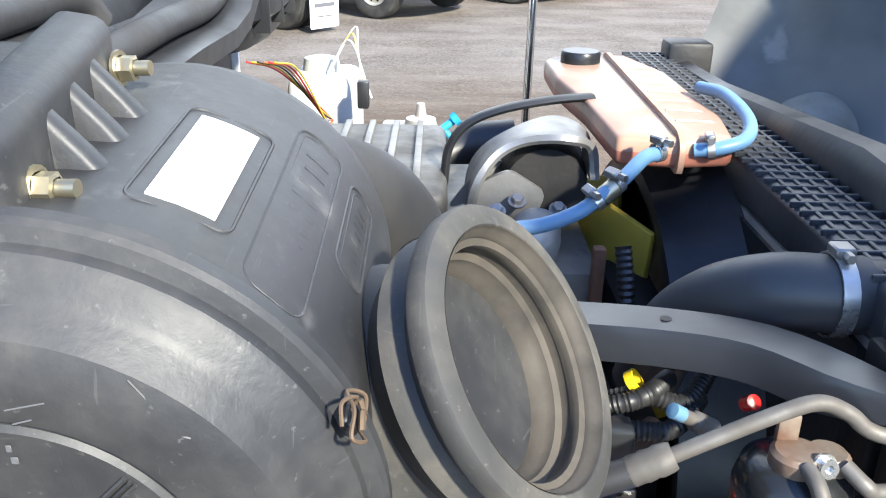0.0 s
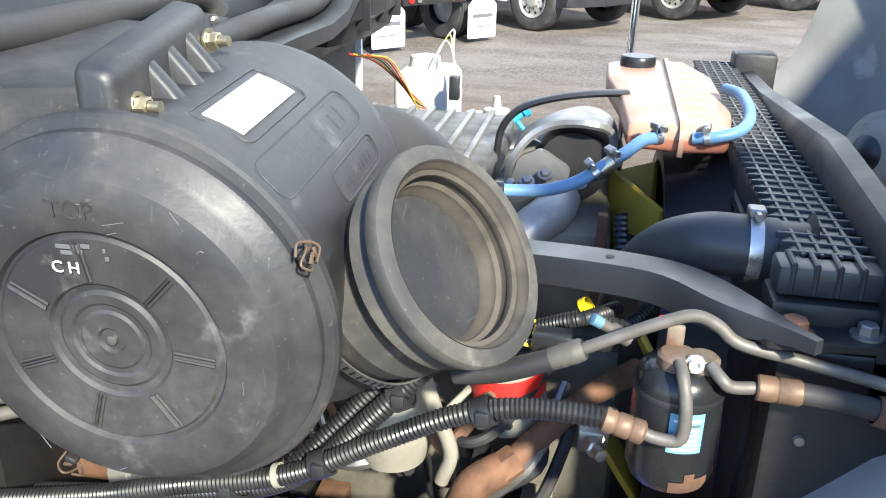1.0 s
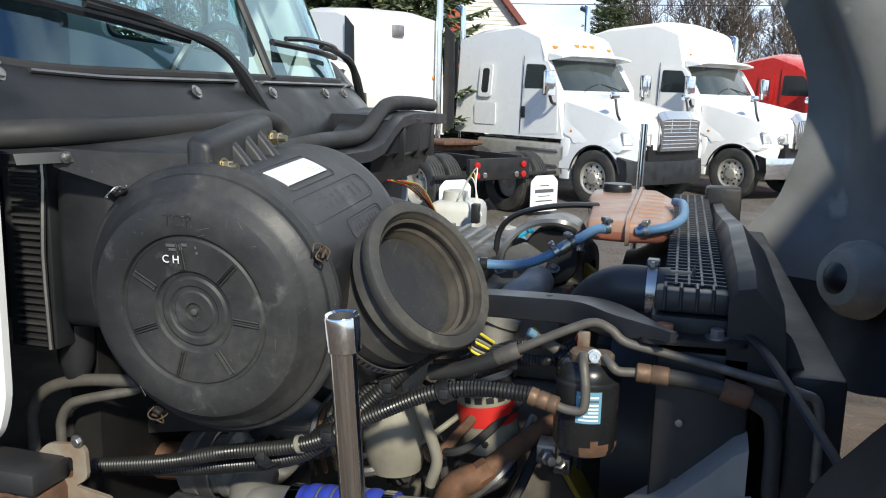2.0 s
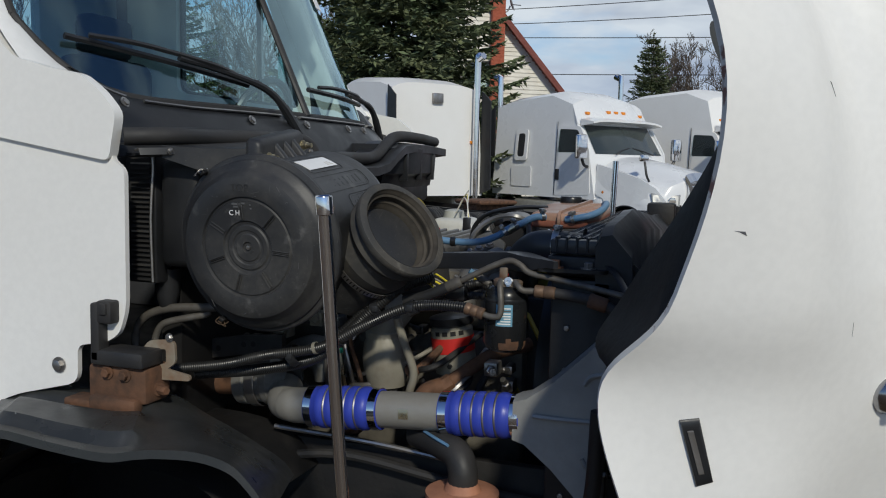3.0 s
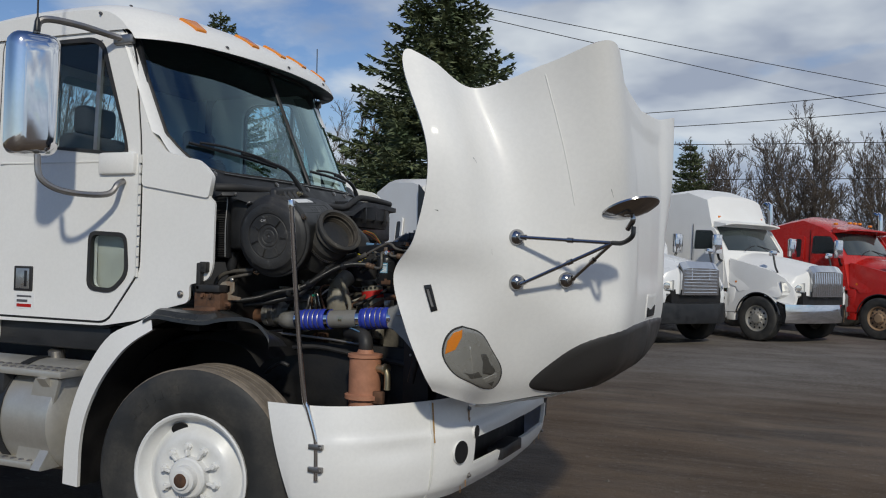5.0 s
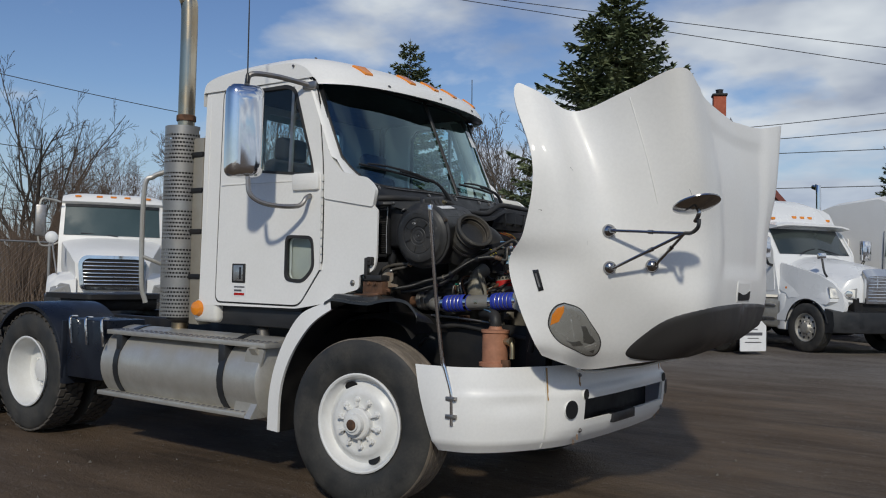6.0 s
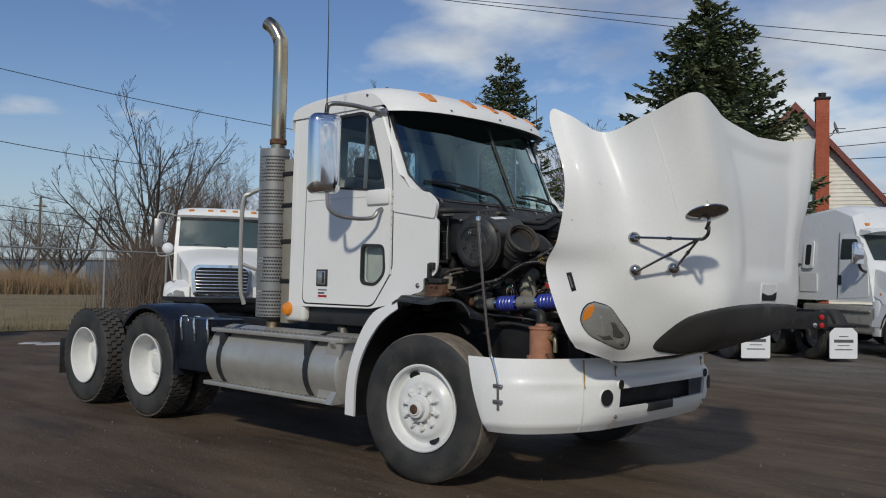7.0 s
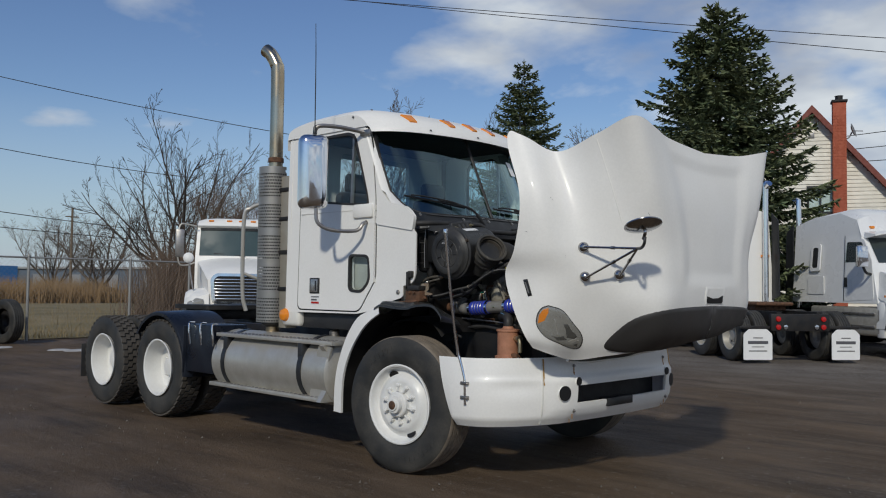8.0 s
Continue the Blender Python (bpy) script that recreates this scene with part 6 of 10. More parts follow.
part("boot_throat", lathe([(0.1045, 0.006), (0.1035, 0.000), (0.100, -0.003), (0.0995, -0.008), (0.094, -0.010), (0.0935, -0.016), (0.0965, -0.020), (0.096, -0.028), (0.090, -0.031), (0.089, -0.040), (0.0855, -0.043), (0.0845, -0.060)], BC, BA, 56), DUST, boot, "dust-brown inside of the boot", angle=50)
part("boot_end", lathe([(0.0865, -0.052), (0.03, -0.054), (0, -0.054)], BC, BA, 40), CASE, boot)
part("boot_groove", lathe([(0.1005, -0.058), (0.1085, -0.050), (0.1165, -0.0455)], BC, BA, 56), DUST, boot, "brown dusty fold", angle=60)
part("boot_band", lathe([(0.1125, -0.142), (0.1145, -0.142), (0.1145, -0.126), (0.1125, -0.126)], BC, BA, 56), STEEL, boot, "slotted steel band")
dd, ss, uu = frame_of(BA)
for k in range(70):
    a = math.tau * k / 70
    o = ss * math.cos(a) + uu * math.sin(a)
    m = Matrix((o, dd.cross(o), dd)).transposed().to_4x4()
    m.translation = BC + BA * -0.134 + o * 0.1143
    part("band_slot", box(-0.0006, 0.0006, -0.0016, 0.0016, -0.005, 0.005, m=m), DARK, boot, smooth=False)
part("inlet_neck", lathe([(0.11, -0.25), (0.099, -0.12)], BC, BA, 40), CASE, boot)
# outlet elbow on the inner end
outlet = part("outlet_elbow", tube([(0.255, -0.535, 1.708), (0.268, -0.49, 1.711), (0.292, -0.43, 1.708), (0.332, -0.365, 1.690), (0.370, -0.32, 1.640), (0.392, -0.295, 1.56), (0.40, -0.29, 1.45)], 0.082, 28, 7), RUBBER, truck, "black moulded outlet elbow")
part("outlet_neck", lathe([(0.086, -0.12), (0.080, -0.10), (0.079, 0.03)], (0.258, -0.545, 1.708), (0.25, 1, 0.06), 40), PIPE, outlet, "pale alloy neck")
clampband((0.264, -0.510, 1.710), (0.28, 1, 0.05), 0.0835, outlet, 0.022)
part("elbow_label", lathe([(0.0826, -0.02), (0.0832, -0.02), (0.0832, 0.02), (0.0826, 0.02)], (0.290, -0.438, 1.709), (0.5, 1, -0.1), 40, 40, 34), BLACK, outlet)

# heater box and latch tower left of the drum
MATT = surface("matt_black_housing", (0.010, 0.0105, 0.0115), 0.6, second=(0.020, 0.020, 0.021), scale=9, amount=0.5, bump=0.15)
heater = part("heater_box", box(-0.085, 0.04, -0.76, -0.45, 1.56, 1.885, 0.03, 3), MATT, truck, "black heater housing")
part("heater_duct", box(-0.085, 0.03, -0.87, -0.70, 1.60, 1.86, 0.02, 3), MATT, heater)
part("heater_drain", lathe([(0.035, 0), (0.03, -0.07), (0.02, -0.10), (0, -0.10)], (-0.12, -0.79, 1.585), (0, 0, 1), 14), BLACK, heater)
core = part("condenser_core", box(-0.190, -0.100, -0.86, -0.80, 1.555, 1.878, 0.004), BLACK, truck, "narrow black finned core")
for k in range(26):
    part("core_fin", box(-0.168, -0.112, -0.868, -0.859, 1.562 + 0.012 * k, 1.566 + 0.012 * k), STEEL if k % 7 == 3 else RUBBER, core, smooth=False)
part("core_edge", tube([(-0.102, -0.872, 1.56), (-0.105, -0.874, 1.72), (-0.100, -0.872, 1.882), (-0.150, -0.872, 1.884)], 0.004, 6, 3), STEEL, core)
part("hood_latch_post", join(box(-0.168, -0.142, -1.021, -0.982, 1.385, 1.526, 0.006), box(-0.150, -0.108, -1.021, -0.982, 1.478, 1.532, 0.006), box(-0.138, -0.118, -1.026, -1.018, 1.50, 1.527, 0.003), box(-0.170, -0.022, -1.021, -0.94, 1.378, 1.416, 0.008)), RUBBER, truck, "black rubber hood rest")
part("rusty_bracket", join(box(-0.190, -0.024, -1.005, -0.908, 1.288, 1.377, 0.012), box(-0.25, -0.17, -1.02, -0.957, 1.268, 1.290, 0.006), box(-0.175, -0.04, -1.025, -0.99, 1.266, 1.305, 0.01), bolt((-0.13, -1.006, 1.36), (0, -1, 0), 0.011, 0.014), bolt((-0.08, -1.006, 1.358), (0, -1, 0), 0.011, 0.014), bolt((-0.022, -0.96, 1.32), (1, -0.3, 0), 0.011, 0.03)), RUST, truck, "flaking rusty mounting bracket")
part("steel_bracket", plate(rounded([(-0.083, 1.356), (-0.083, 1.405), (-0.059, 1.432), (0, 1.438), (0.012, 1.43), (0.014, 1.381), (-0.012, 1.366), (0.054, 1.356), (0.054, 1.343), (-0.039, 1.338)], 0.010, 2), [rounded([(-0.044, 1.371), (-0.044, 1.41), (-0.012, 1.415), (-0.012, 1.381)], 0.006, 2)], lambda a, b, d: (a, -0.945 + d, b), 0.008), surface("rust_tinged_zinc", (0.40, 0.35, 0.27), 0.55, 0.4, second=(0.24, 0.13, 0.07), scale=22, amount=0.8), truck, "pale zinc bracket tinged with rust")
for x, z in ((-0.072, 1.40), (0.0, 1.444)):
    part("bracket_bolt", bolt((x, -0.946, z), (0, -1, 0), 0.007, 0.008), STEEL, truck)
part("heater_pipe", tube([(-0.209, -0.8, 1.282), (-0.213, -0.8, 1.381), (-0.212, -0.8, 1.41), (-0.196, -0.8, 1.442), (-0.157, -0.8, 1.468), (-0.091, -0.8, 1.485), (0.027, -0.795, 1.495)], 0.011, 12), DULL, truck, "bent aluminium pipe")
part("heater_pipe", tube([(-0.14, -0.814, 1.282), (-0.141, -0.814, 1.381), (-0.139, -0.814, 1.41), (-0.122, -0.814, 1.439), (-0.092, -0.81, 1.453), (-0.014, -0.79, 1.471), (0, -0.78, 1.479)], 0.009, 12), DULL, truck)
part("rail_bracket", plate([(-0.314, 1.276), (-0.314, 1.329), (-0.01, 1.386), (0.118, 1.399), (0.118, 1.346), (-0.01, 1.332)], [], lambda a, b, d: (a, -0.62 + d, b), 0.02), surface("dusty_steel_plate", (0.060, 0.058, 0.055), 0.5, 0.3, second=(0.03, 0.028, 0.026), scale=14, amount=0.7, bump=0.2), truck, "dusty dark steel bracket plate")
for x, z in ((-0.146, 1.332), (-0.08, 1.345), (0.0, 1.362), (0.03, 1.366)):
    part("bracket_hole", lathe([(0.008, 0), (0, 0.001)], (x, -0.6215, z), (0, -1, 0), 10), DARK, truck)

TANKG = surface("dull_cast_tank", (0.30, 0.30, 0.29), 0.6, 0.2, second=(0.21, 0.205, 0.195), scale=9, amount=0.6, bump=0.15)
# charge air pipe with blue couplings
PA, PB = Vector((0.17, -0.695, 1.234)), Vector((0.85, -0.695, 1.282))
pd = (PB - PA).normalized()
L = (PB - PA).length
pipe = part("charge_air_pipe", lathe([(0.026, -0.02), (0.041, 0.0), (0.046, 0.03), (0.046, L), (0.050, L + 0.02)], PA, pd, 36), PIPE, truck, "grey metal charge air pipe")
part("turbo_elbow", tube([PA + pd * 0.03, PA - pd * 0.02 + Vector((0, 0.03, 0)), PA - pd * 0.06 + Vector((0, 0.12, 0.01))], 0.044, 20), PIPE, pipe)
for h0, h1 in ((0.075, 0.275), (0.435, 0.635)):
    prof, h = [(0.047, h0), (0.051, h0)], h0
    n = 5
    prof += [(0.051, h0 + 0.03)]
    for k in range(n):
        c = h0 + 0.03 + (h1 - h0 - 0.06) * (k + 0.5) / n
        w = (h1 - h0 - 0.06) / n
        prof += [(0.0522, c - w * 0.42), (0.0550, c - w * 0.2), (0.0550, c + w * 0.2), (0.0522, c + w * 0.42)]
    prof += [(0.051, h1 - 0.03), (0.051, h1), (0.047, h1)]
    coup = part("silicone_coupling", lathe(prof, PA, pd, 36), BLUE, pipe, "bright blue ribbed silicone coupling")
    for h in (h0 + 0.012, h1 - 0.012):
        part("coupling_clamp", lathe([(0.0512, h - 0.01), (0.0530, h - 0.01), (0.0530, h + 0.01), (0.0512, h + 0.01)], PA, pd, 36), CHROME, coup)
    for k in range(n - 1):
        c = h0 + 0.03 + (h1 - h0 - 0.06) * (k + 1) / n
        part("coupling_ring", lathe([(0.0522, c - 0.003), (0.0542, c), (0.0522, c + 0.003)], PA, pd, 36), STEEL, coup)
part("pipe_tag", lathe([(0.0463, 0.335), (0.0466, 0.335), (0.0466, 0.36), (0.0463, 0.36)], PA, pd, 40, -12, 30), BRASS, pipe)
endt = [[Vector((x, -0.695 + dy * w, 1.280 + dz)) for dy, dz in ((-1, -h), (-1, h), (-0.4, h + 0.01), (1, h), (1, -h), (-0.4, -h - 0.01))] for x, w, h in ((0.79, 0.05, 0.045), (0.82, 0.05, 0.054), (0.885, 0.055, 0.103), (0.945, 0.06, 0.162), (0.982, 0.06, 0.20), (1.0, 0.06, 0.21))]
part("cooler_end_tank", loft(endt), TANKG, truck, "flared cast aluminium cooler tank", angle=45)
for pts in (((0.84, 0.0), (0.92, 0.0), (1.005, 0.003)), ((0.955, 0.085), (0.97, 0.105), (1.01, 0.115)), ((0.955, -0.085), (0.97, -0.105), (1.01, -0.115))):
    part("tank_rib", tube([(x, -0.756, 1.30 + z) for x, z in pts], 0.006, 6), TANKG, truck)
part("charge_air_cooler", box(1.05, 1.13, -0.72, 0.72, 0.78, 1.60, 0.01), DARK, truck, "black cooler core")

# exhaust and turbo
part("exhaust_pipe", tube([(-0.344, -0.545, 1.205), (-0.196, -0.564, 1.228), (0.01, -0.584, 1.252)], 0.038, 18), RUST, truck, "rust-brown exhaust pipe")
turbo = part("turbocharger", lathe([(0.045, -0.04), (0.062, -0.03), (0.064, 0.0), (0.058, 0.005), (0.058, 0.05), (0.064, 0.055), (0.066, 0.075), (0.05, 0.09), (0.05, 0.13)], (0.005, -0.584, 1.252), (1, 0, 0.1), 30), CAST, truck, "cast turbocharger housing")
part("turbo_band", lathe([(0.0665, 0.012), (0.069, 0.014), (0.069, 0.04), (0.0665, 0.042)], (0.005, -0.584, 1.252), (1, 0, 0.1), 30), STEEL, turbo)
part("turbo_volute", tube([(0.12 + 0.07 * math.cos(a), -0.45, 1.25 + 0.07 * math.sin(a)) for a in (math.tau * k / 12 for k in range(11))], [0.055, 0.05, 0.045, 0.04, 0.034, 0.03], 14, 2), CAST, turbo)

# engine block and what hangs on it
block = part("engine_block", join(box(-0.10, 0.72, -0.33, 0.33, 0.75, 1.38, 0.03), box(-0.05, 0.68, -0.25, 0.27, 1.38, 1.56, 0.03)), surface("grimy_engine", (0.17, 0.155, 0.125), 0.6, 0.2, second=(0.05, 0.045, 0.04), scale=9, amount=0.8, bump=0.3), truck, "grimy beige engine block")
part("valve_cover", box(-0.02, 0.46, -0.12, 0.30, 1.555, 1.625, 0.02, 3), surface("stained_cast_cover", (0.13, 0.128, 0.12), 0.55, 0.4, second=(0.06, 0.055, 0.048), scale=12, amount=0.8, bump=0.4), block, "ribbed cast valve cover")
for k in range(10):
    part("cover_fin", box(0.0 + 0.045 * k, 0.012 + 0.045 * k, -0.10, 0.28, 1.622, 1.634, 0.002), CAST, block)
part("front_cover", box(0.70, 0.78, -0.30, 0.30, 0.85, 1.5, 0.02), DARK, block)
part("beige_riser", join(lathe([(0.050, -0.02), (0.062, 0.02), (0.066, 0.06), (0.060, 0.10), (0.050, 0.125)], (0.375, -0.50, 1.28), (-0.05, 0.02, 1), 28), tube([(0.37, -0.50, 1.38), (0.365, -0.49, 1.42), (0.38, -0.42, 1.47)], 0.046, 20), lathe([(0.05, 0), (0.055, 0.003), (0.055, 0.02), (0.05, 0.024)], (0.368, -0.497, 1.39), (0, 0, 1), 20)), SAND, block, "beige painted riser pipe")
oil = part("oil_filter", lathe([(0, 0.0), (0.03, 0.0), (0.056, 0.012), (0.058, 0.03), (0.058, 0.13), (0.05, 0.14), (0.05, 0.155)], (0.55, -0.42, 1.29), (-0.12, -0.05, 1), 30), SAND, block, "beige canister filter with a red band")
part("filter_band", lathe([(0.0588, 0.07), (0.0592, 0.07), (0.0592, 0.112), (0.0588, 0.112)], (0.55, -0.42, 1.29), (-0.12, -0.05, 1), 30), RED, oil, "red printed band")
for k in range(4):
    part("band_print", lathe([(0.0595, 0.12), (0.0598, 0.12), (0.0598, 0.132), (0.0595, 0.132)], (0.55, -0.42, 1.29), (-0.12, -0.05, 1), 40, 130 + 22 * k, 14), DARK, oil)
part("filter_collar", lathe([(0.05, 0.14), (0.058, 0.145), (0.058, 0.165), (0.04, 0.17), (0, 0.17)], (0.55, -0.42, 1.29), (-0.12, -0.05, 1), 24), BLACK, oil)
part("dipstick_tube", tube([(0.46, -0.55, 1.26), (0.475, -0.56, 1.32), (0.455, -0.58, 1.40), (0.44, -0.60, 1.47)], 0.011, 10), SAND, block)
part("drain_pipe", tube([(0.50, -0.56, 1.24), (0.56, -0.52, 1.29), (0.66, -0.44, 1.36), (0.74, -0.36, 1.38)], 0.019, 12), RUST, block, "rusty coolant pipe")
part("pipe_union", join(lathe([(0.026, 0), (0.026, 0.03), (0.022, 0.034)], (0.545, -0.532, 1.278), (0.7, 0.35, 0.5), 6), tube([(0.49, -0.56, 1.22), (0.51, -0.555, 1.265), (0.545, -0.53, 1.28)], 0.027, 12)), RUST, block)
part("sensor_plug", box(0.265, 0.283, -0.60, -0.585, 1.36, 1.372, 0.002), surface("green_connector", (0.03, 0.30, 0.20), 0.5), block, "small green connector")
for k in range(5):
    x = 0.20 + 0.025 * k
    part("injector_line", tube([(x, -0.50, 1.22 + 0.01 * k), (x + 0.02, -0.56, 1.30), (x + 0.03 - 0.01 * k, -0.55, 1.37 + 0.01 * k), (x + 0.06, -0.45, 1.42)], 0.006, 8), (STEEL, RUST, BRASS)[k % 3], block)
random.seed(11)
for k in range(26):
    x, y, z = random.uniform(-0.05, 0.70), random.uniform(-0.52, -0.36), random.uniform(1.12, 1.46)
    s = random.uniform(0.008, 0.02)
    part("engine_fitting", join(lathe([(s, 0), (s, 0.02), (s * 0.7, 0.022), (s * 0.7, 0.04), (0, 0.041)], (x, y, z), (random.uniform(-1, 1), -1, random.uniform(-0.3, 1)), 6), box(x - s * 1.3, x + s * 1.3, y, y + 0.05, z - s * 1.3, z + s * 1.3, 0.003)), random.choice((STEEL, SAND, RUST, CAST, BLACK, FRAMEP, SAND)), block)
for k in range(10):
    x = random.uniform(0.0, 0.5)
    z = random.uniform(1.18, 1.4)
    part("engine_line", tube([(x, -0.42, z), (x + 0.05, -0.53, z + random.uniform(-0.06, 0.06)), (x + random.uniform(0.05, 0.2), -0.52, z + random.uniform(-0.05, 0.1)), (x + 0.18, -0.40, z + 0.1)], random.uniform(0.005, 0.011), 8), random.choice((RUBBER, RUST, STEEL, SAND, BLACK)), block)

# corrugated looms
GLOSS = surface("glossy_black_loom", (0.012, 0.0125, 0.0135), 0.42, second=(0.028, 0.027, 0.026), scale=14, amount=0.6, bump=0.05)
loom = part("wiring_loom", tube([(-0.10, -0.80, 1.325), (0.05, -0.79, 1.35), (0.17, -0.79, 1.385), (0.31, -0.78, 1.415), (0.42, -0.775, 1.475), (0.52, -0.77, 1.525), (0.60, -0.765, 1.54), (0.69, -0.765, 1.54)], 0.0132, 16, 6, ridges=0.0016, pitch=0.0052), GLOSS, truck, "black corrugated wiring loom", angle=40)
part("wiring_loom", tube([(-0.06, -0.75, 1.305), (0.10, -0.75, 1.33), (0.26, -0.755, 1.37), (0.34, -0.755, 1.42), (0.42, -0.74, 1.50), (0.49, -0.70, 1.565), (0.56, -0.66, 1.59)], 0.0145, 16, 6, ridges=0.0016, pitch=0.0052), GLOSS, truck, angle=40)
part("wiring_loom", tube([(0.30, -0.76, 1.40), (0.36, -0.73, 1.46), (0.42, -0.70, 1.52), (0.50, -0.66, 1.575)], 0.0130, 16, 6, ridges=0.0016, pitch=0.0052), GLOSS, truck, angle=40)
for p, r in (((0.355, -0.777, 1.437), 0.015), ((0.235, -0.768, 1.387), 0.024), ((0.545, -0.768, 1.530), 0.015), ((0.44, -0.73, 1.515), 0.0165)):
    part("loom_tie", lathe([(r, -0.011), (r + 0.003, -0.011), (r + 0.003, 0.011), (r, 0.011)], p, (1, 0, 0.55), 16), BLACK, loom)
    part("tie_head", box(p[0] - 0.008, p[0] + 0.008, p[1] - r - 0.006, p[1] - r + 0.004, p[2] - 0.006, p[2] + 0.01, 0.002), BLACK, loom)
part("loom_tape", lathe([(0.014, -0.004), (0.0155, -0.004), (0.0155, 0.004), (0.014, 0.004)], (0.30, -0.780, 1.413), (1, 0, 0.3), 16), SAND, loom)

# receiver drier with its lines
DC = Vector((0.758, -0.712, 0))
drier = part("receiver_drier", lathe([(0, 1.437), (0.028, 1.437), (0.044, 1.445), (0.050, 1.458), (0.050, 1.568), (0.046, 1.582), (0.034, 1.592), (0, 1.594)], DC, (0, 0, 1), 36), surface("black_enamel", (0.012, 0.013, 0.014), 0.25, second=(0.025, 0.025, 0.026), scale=9, spots=(0.18, 0.08, 0.035), spot_scale=16, spot_at=0.68, bump=0.05), truck, "black enamelled receiver drier with rust spots")
part("drier_ring", lathe([(0.0503, 1.556), (0.0515, 1.560), (0.0503, 1.564)], DC, (0, 0, 1), 36), BLACK, drier)
for a_, w_, h_ in ((128, 26, 0.010), (150, 14, 0.017), (163, 20, 0.006), (96, 12, 0.008)):
    part("drier_rust", lathe([(0.0460, 1.4465), (0.0507, 1.4578), (0.0507, 1.4578 + h_)], DC, (0, 0, 1), 10, a_, w_), RUST, drier)
lab = part("drier_label", lathe([(0.0504, 1.503), (0.0507, 1.503), (0.0507, 1.553), (0.0504, 1.553)], DC, (0, 0, 1), 16, 148, 44), PALEBLUE, drier, "pale blue and white label with fine print")
for k in range(7):
    part("label_print", lathe([(0.0509, 1.507 + 0.006 * k), (0.0511, 1.507 + 0.006 * k), (0.0511, 1.510 + 0.006 * k), (0.0509, 1.510 + 0.006 * k)], DC, (0, 0, 1), 12, 153, 34 - 8 * (k % 3)), WHITE if k != 5 else GREYBAR, lab, smooth=False)
fit_ = part("drier_fitting", join(lathe([(0.0, 0.0), (0.021, 0.0), (0.023, 0.004), (0.023, 0.016), (0.019, 0.020), (0, 0.020)], (0.752, -0.722, 1.588), (0, 0, 1), 20), lathe([(0.0, 0.0), (0.018, 0.0), (0.020, 0.004), (0.020, 0.014), (0.016, 0.018), (0, 0.018)], (0.778, -0.720, 1.588), (0, 0, 1), 20), box(0.738, 0.758, -0.708, -0.700, 1.59, 1.632, 0.003)), surface("rusted_alloy", (0.22, 0.18, 0.14), 0.6, 0.4, second=(0.13, 0.060, 0.032), scale=25, amount=0.9, bump=0.4), drier, "rust-stained alloy fitting block")
part("fitting_bolt", join(lathe([(0.011, 0), (0.011, 0.003), (0.008, 0.003)], (0.768, -0.736, 1.603), (0.15, -1, 0.2), 14), lathe([(0.0085, 0.003), (0.0085, 0.010), (0.004, 0.010), (0.004, 0.006), (0, 0.006)], (0.768, -0.736, 1.603), (0.15, -1, 0.2), 14)), ZINC, fit_, "bright socket bolt")
part("drier_line", tube([(0.752, -0.742, 1.604), (0.755, -0.762, 1.598), (0.760, -0.772, 1.575), (0.762, -0.775, 1.545), (0.757, -0.775, 1.528), (0.735, -0.772, 1.526), (0.715, -0.770, 1.531)], 0.0073, 12), DULL, drier, "dull bent metal line")
part("copper_ferrule", lathe([(0.011, 0), (0.014, 0.003), (0.014, 0.014), (0.0125, 0.016), (0.014, 0.018), (0.014, 0.030), (0.0125, 0.033), (0.0145, 0.036), (0.0145, 0.046), (0.011, 0.048)], (0.722, -0.7705, 1.529), (-1, 0.06, 0.25), 16), FERRULE, drier, "copper-coloured hose ferrule")
part("drier_line", tube([(0.785, -0.738, 1.604), (0.797, -0.752, 1.595), (0.808, -0.752, 1.588), (0.835, -0.748, 1.588), (0.86, -0.746, 1.588)], 0.0073, 12), DULL, drier)
part("copper_ferrule", lathe([(0.0125, 0), (0.0145, 0.002), (0.0145, 0.02), (0.013, 0.022), (0.0145, 0.024), (0.0145, 0.046), (0.0125, 0.048)], (0.832, -0.746, 1.588), (1, 0.02, -0.05), 16), FERRULE, drier)
part("suction_hose", tube([(0.876, -0.745, 1.586), (0.92, -0.745, 1.582), (0.965, -0.745, 1.574), (1.005, -0.745, 1.560), (1.03, -0.745, 1.53), (1.035, -0.745, 1.42)], 0.0125, 12), RUBBER, truck, "black rubber hose")
part("copper_ferrule", lathe([(0.015, 0), (0.017, 0.003), (0.017, 0.04), (0.015, 0.043)], (0.955, -0.745, 1.576), (1, 0, -0.25), 16), RUST, truck)
part("hard_line", tube([(0.63, -0.715, 1.585), (0.68, -0.715, 1.612), (0.735, -0.715, 1.640), (0.765, -0.715, 1.650), (0.79, -0.718, 1.642), (0.815, -0.722, 1.625), (0.88, -0.728, 1.615), (0.98, -0.735, 1.598), (1.06, -0.74, 1.582), (1.09, -0.74, 1.56), (1.095, -0.74, 1.45)], 0.0073, 12), DULL, truck, "dull alloy refrigerant line")
part("crimp_sleeve", lathe([(0.0125, 0), (0.014, 0.003), (0.0135, 0.012), (0.0145, 0.015), (0.0135, 0.024), (0.0145, 0.028), (0.0135, 0.038), (0.012, 0.042)], (0.612, -0.714, 1.576), (1, 0, 0.5), 16), DULL, truck)
part("hard_line_hose", tube([(0.50, -0.70, 1.535), (0.55, -0.708, 1.548), (0.60, -0.713, 1.570), (0.625, -0.714, 1.582)], 0.0135, 12), RUBBER, truck, "black rubber hose")

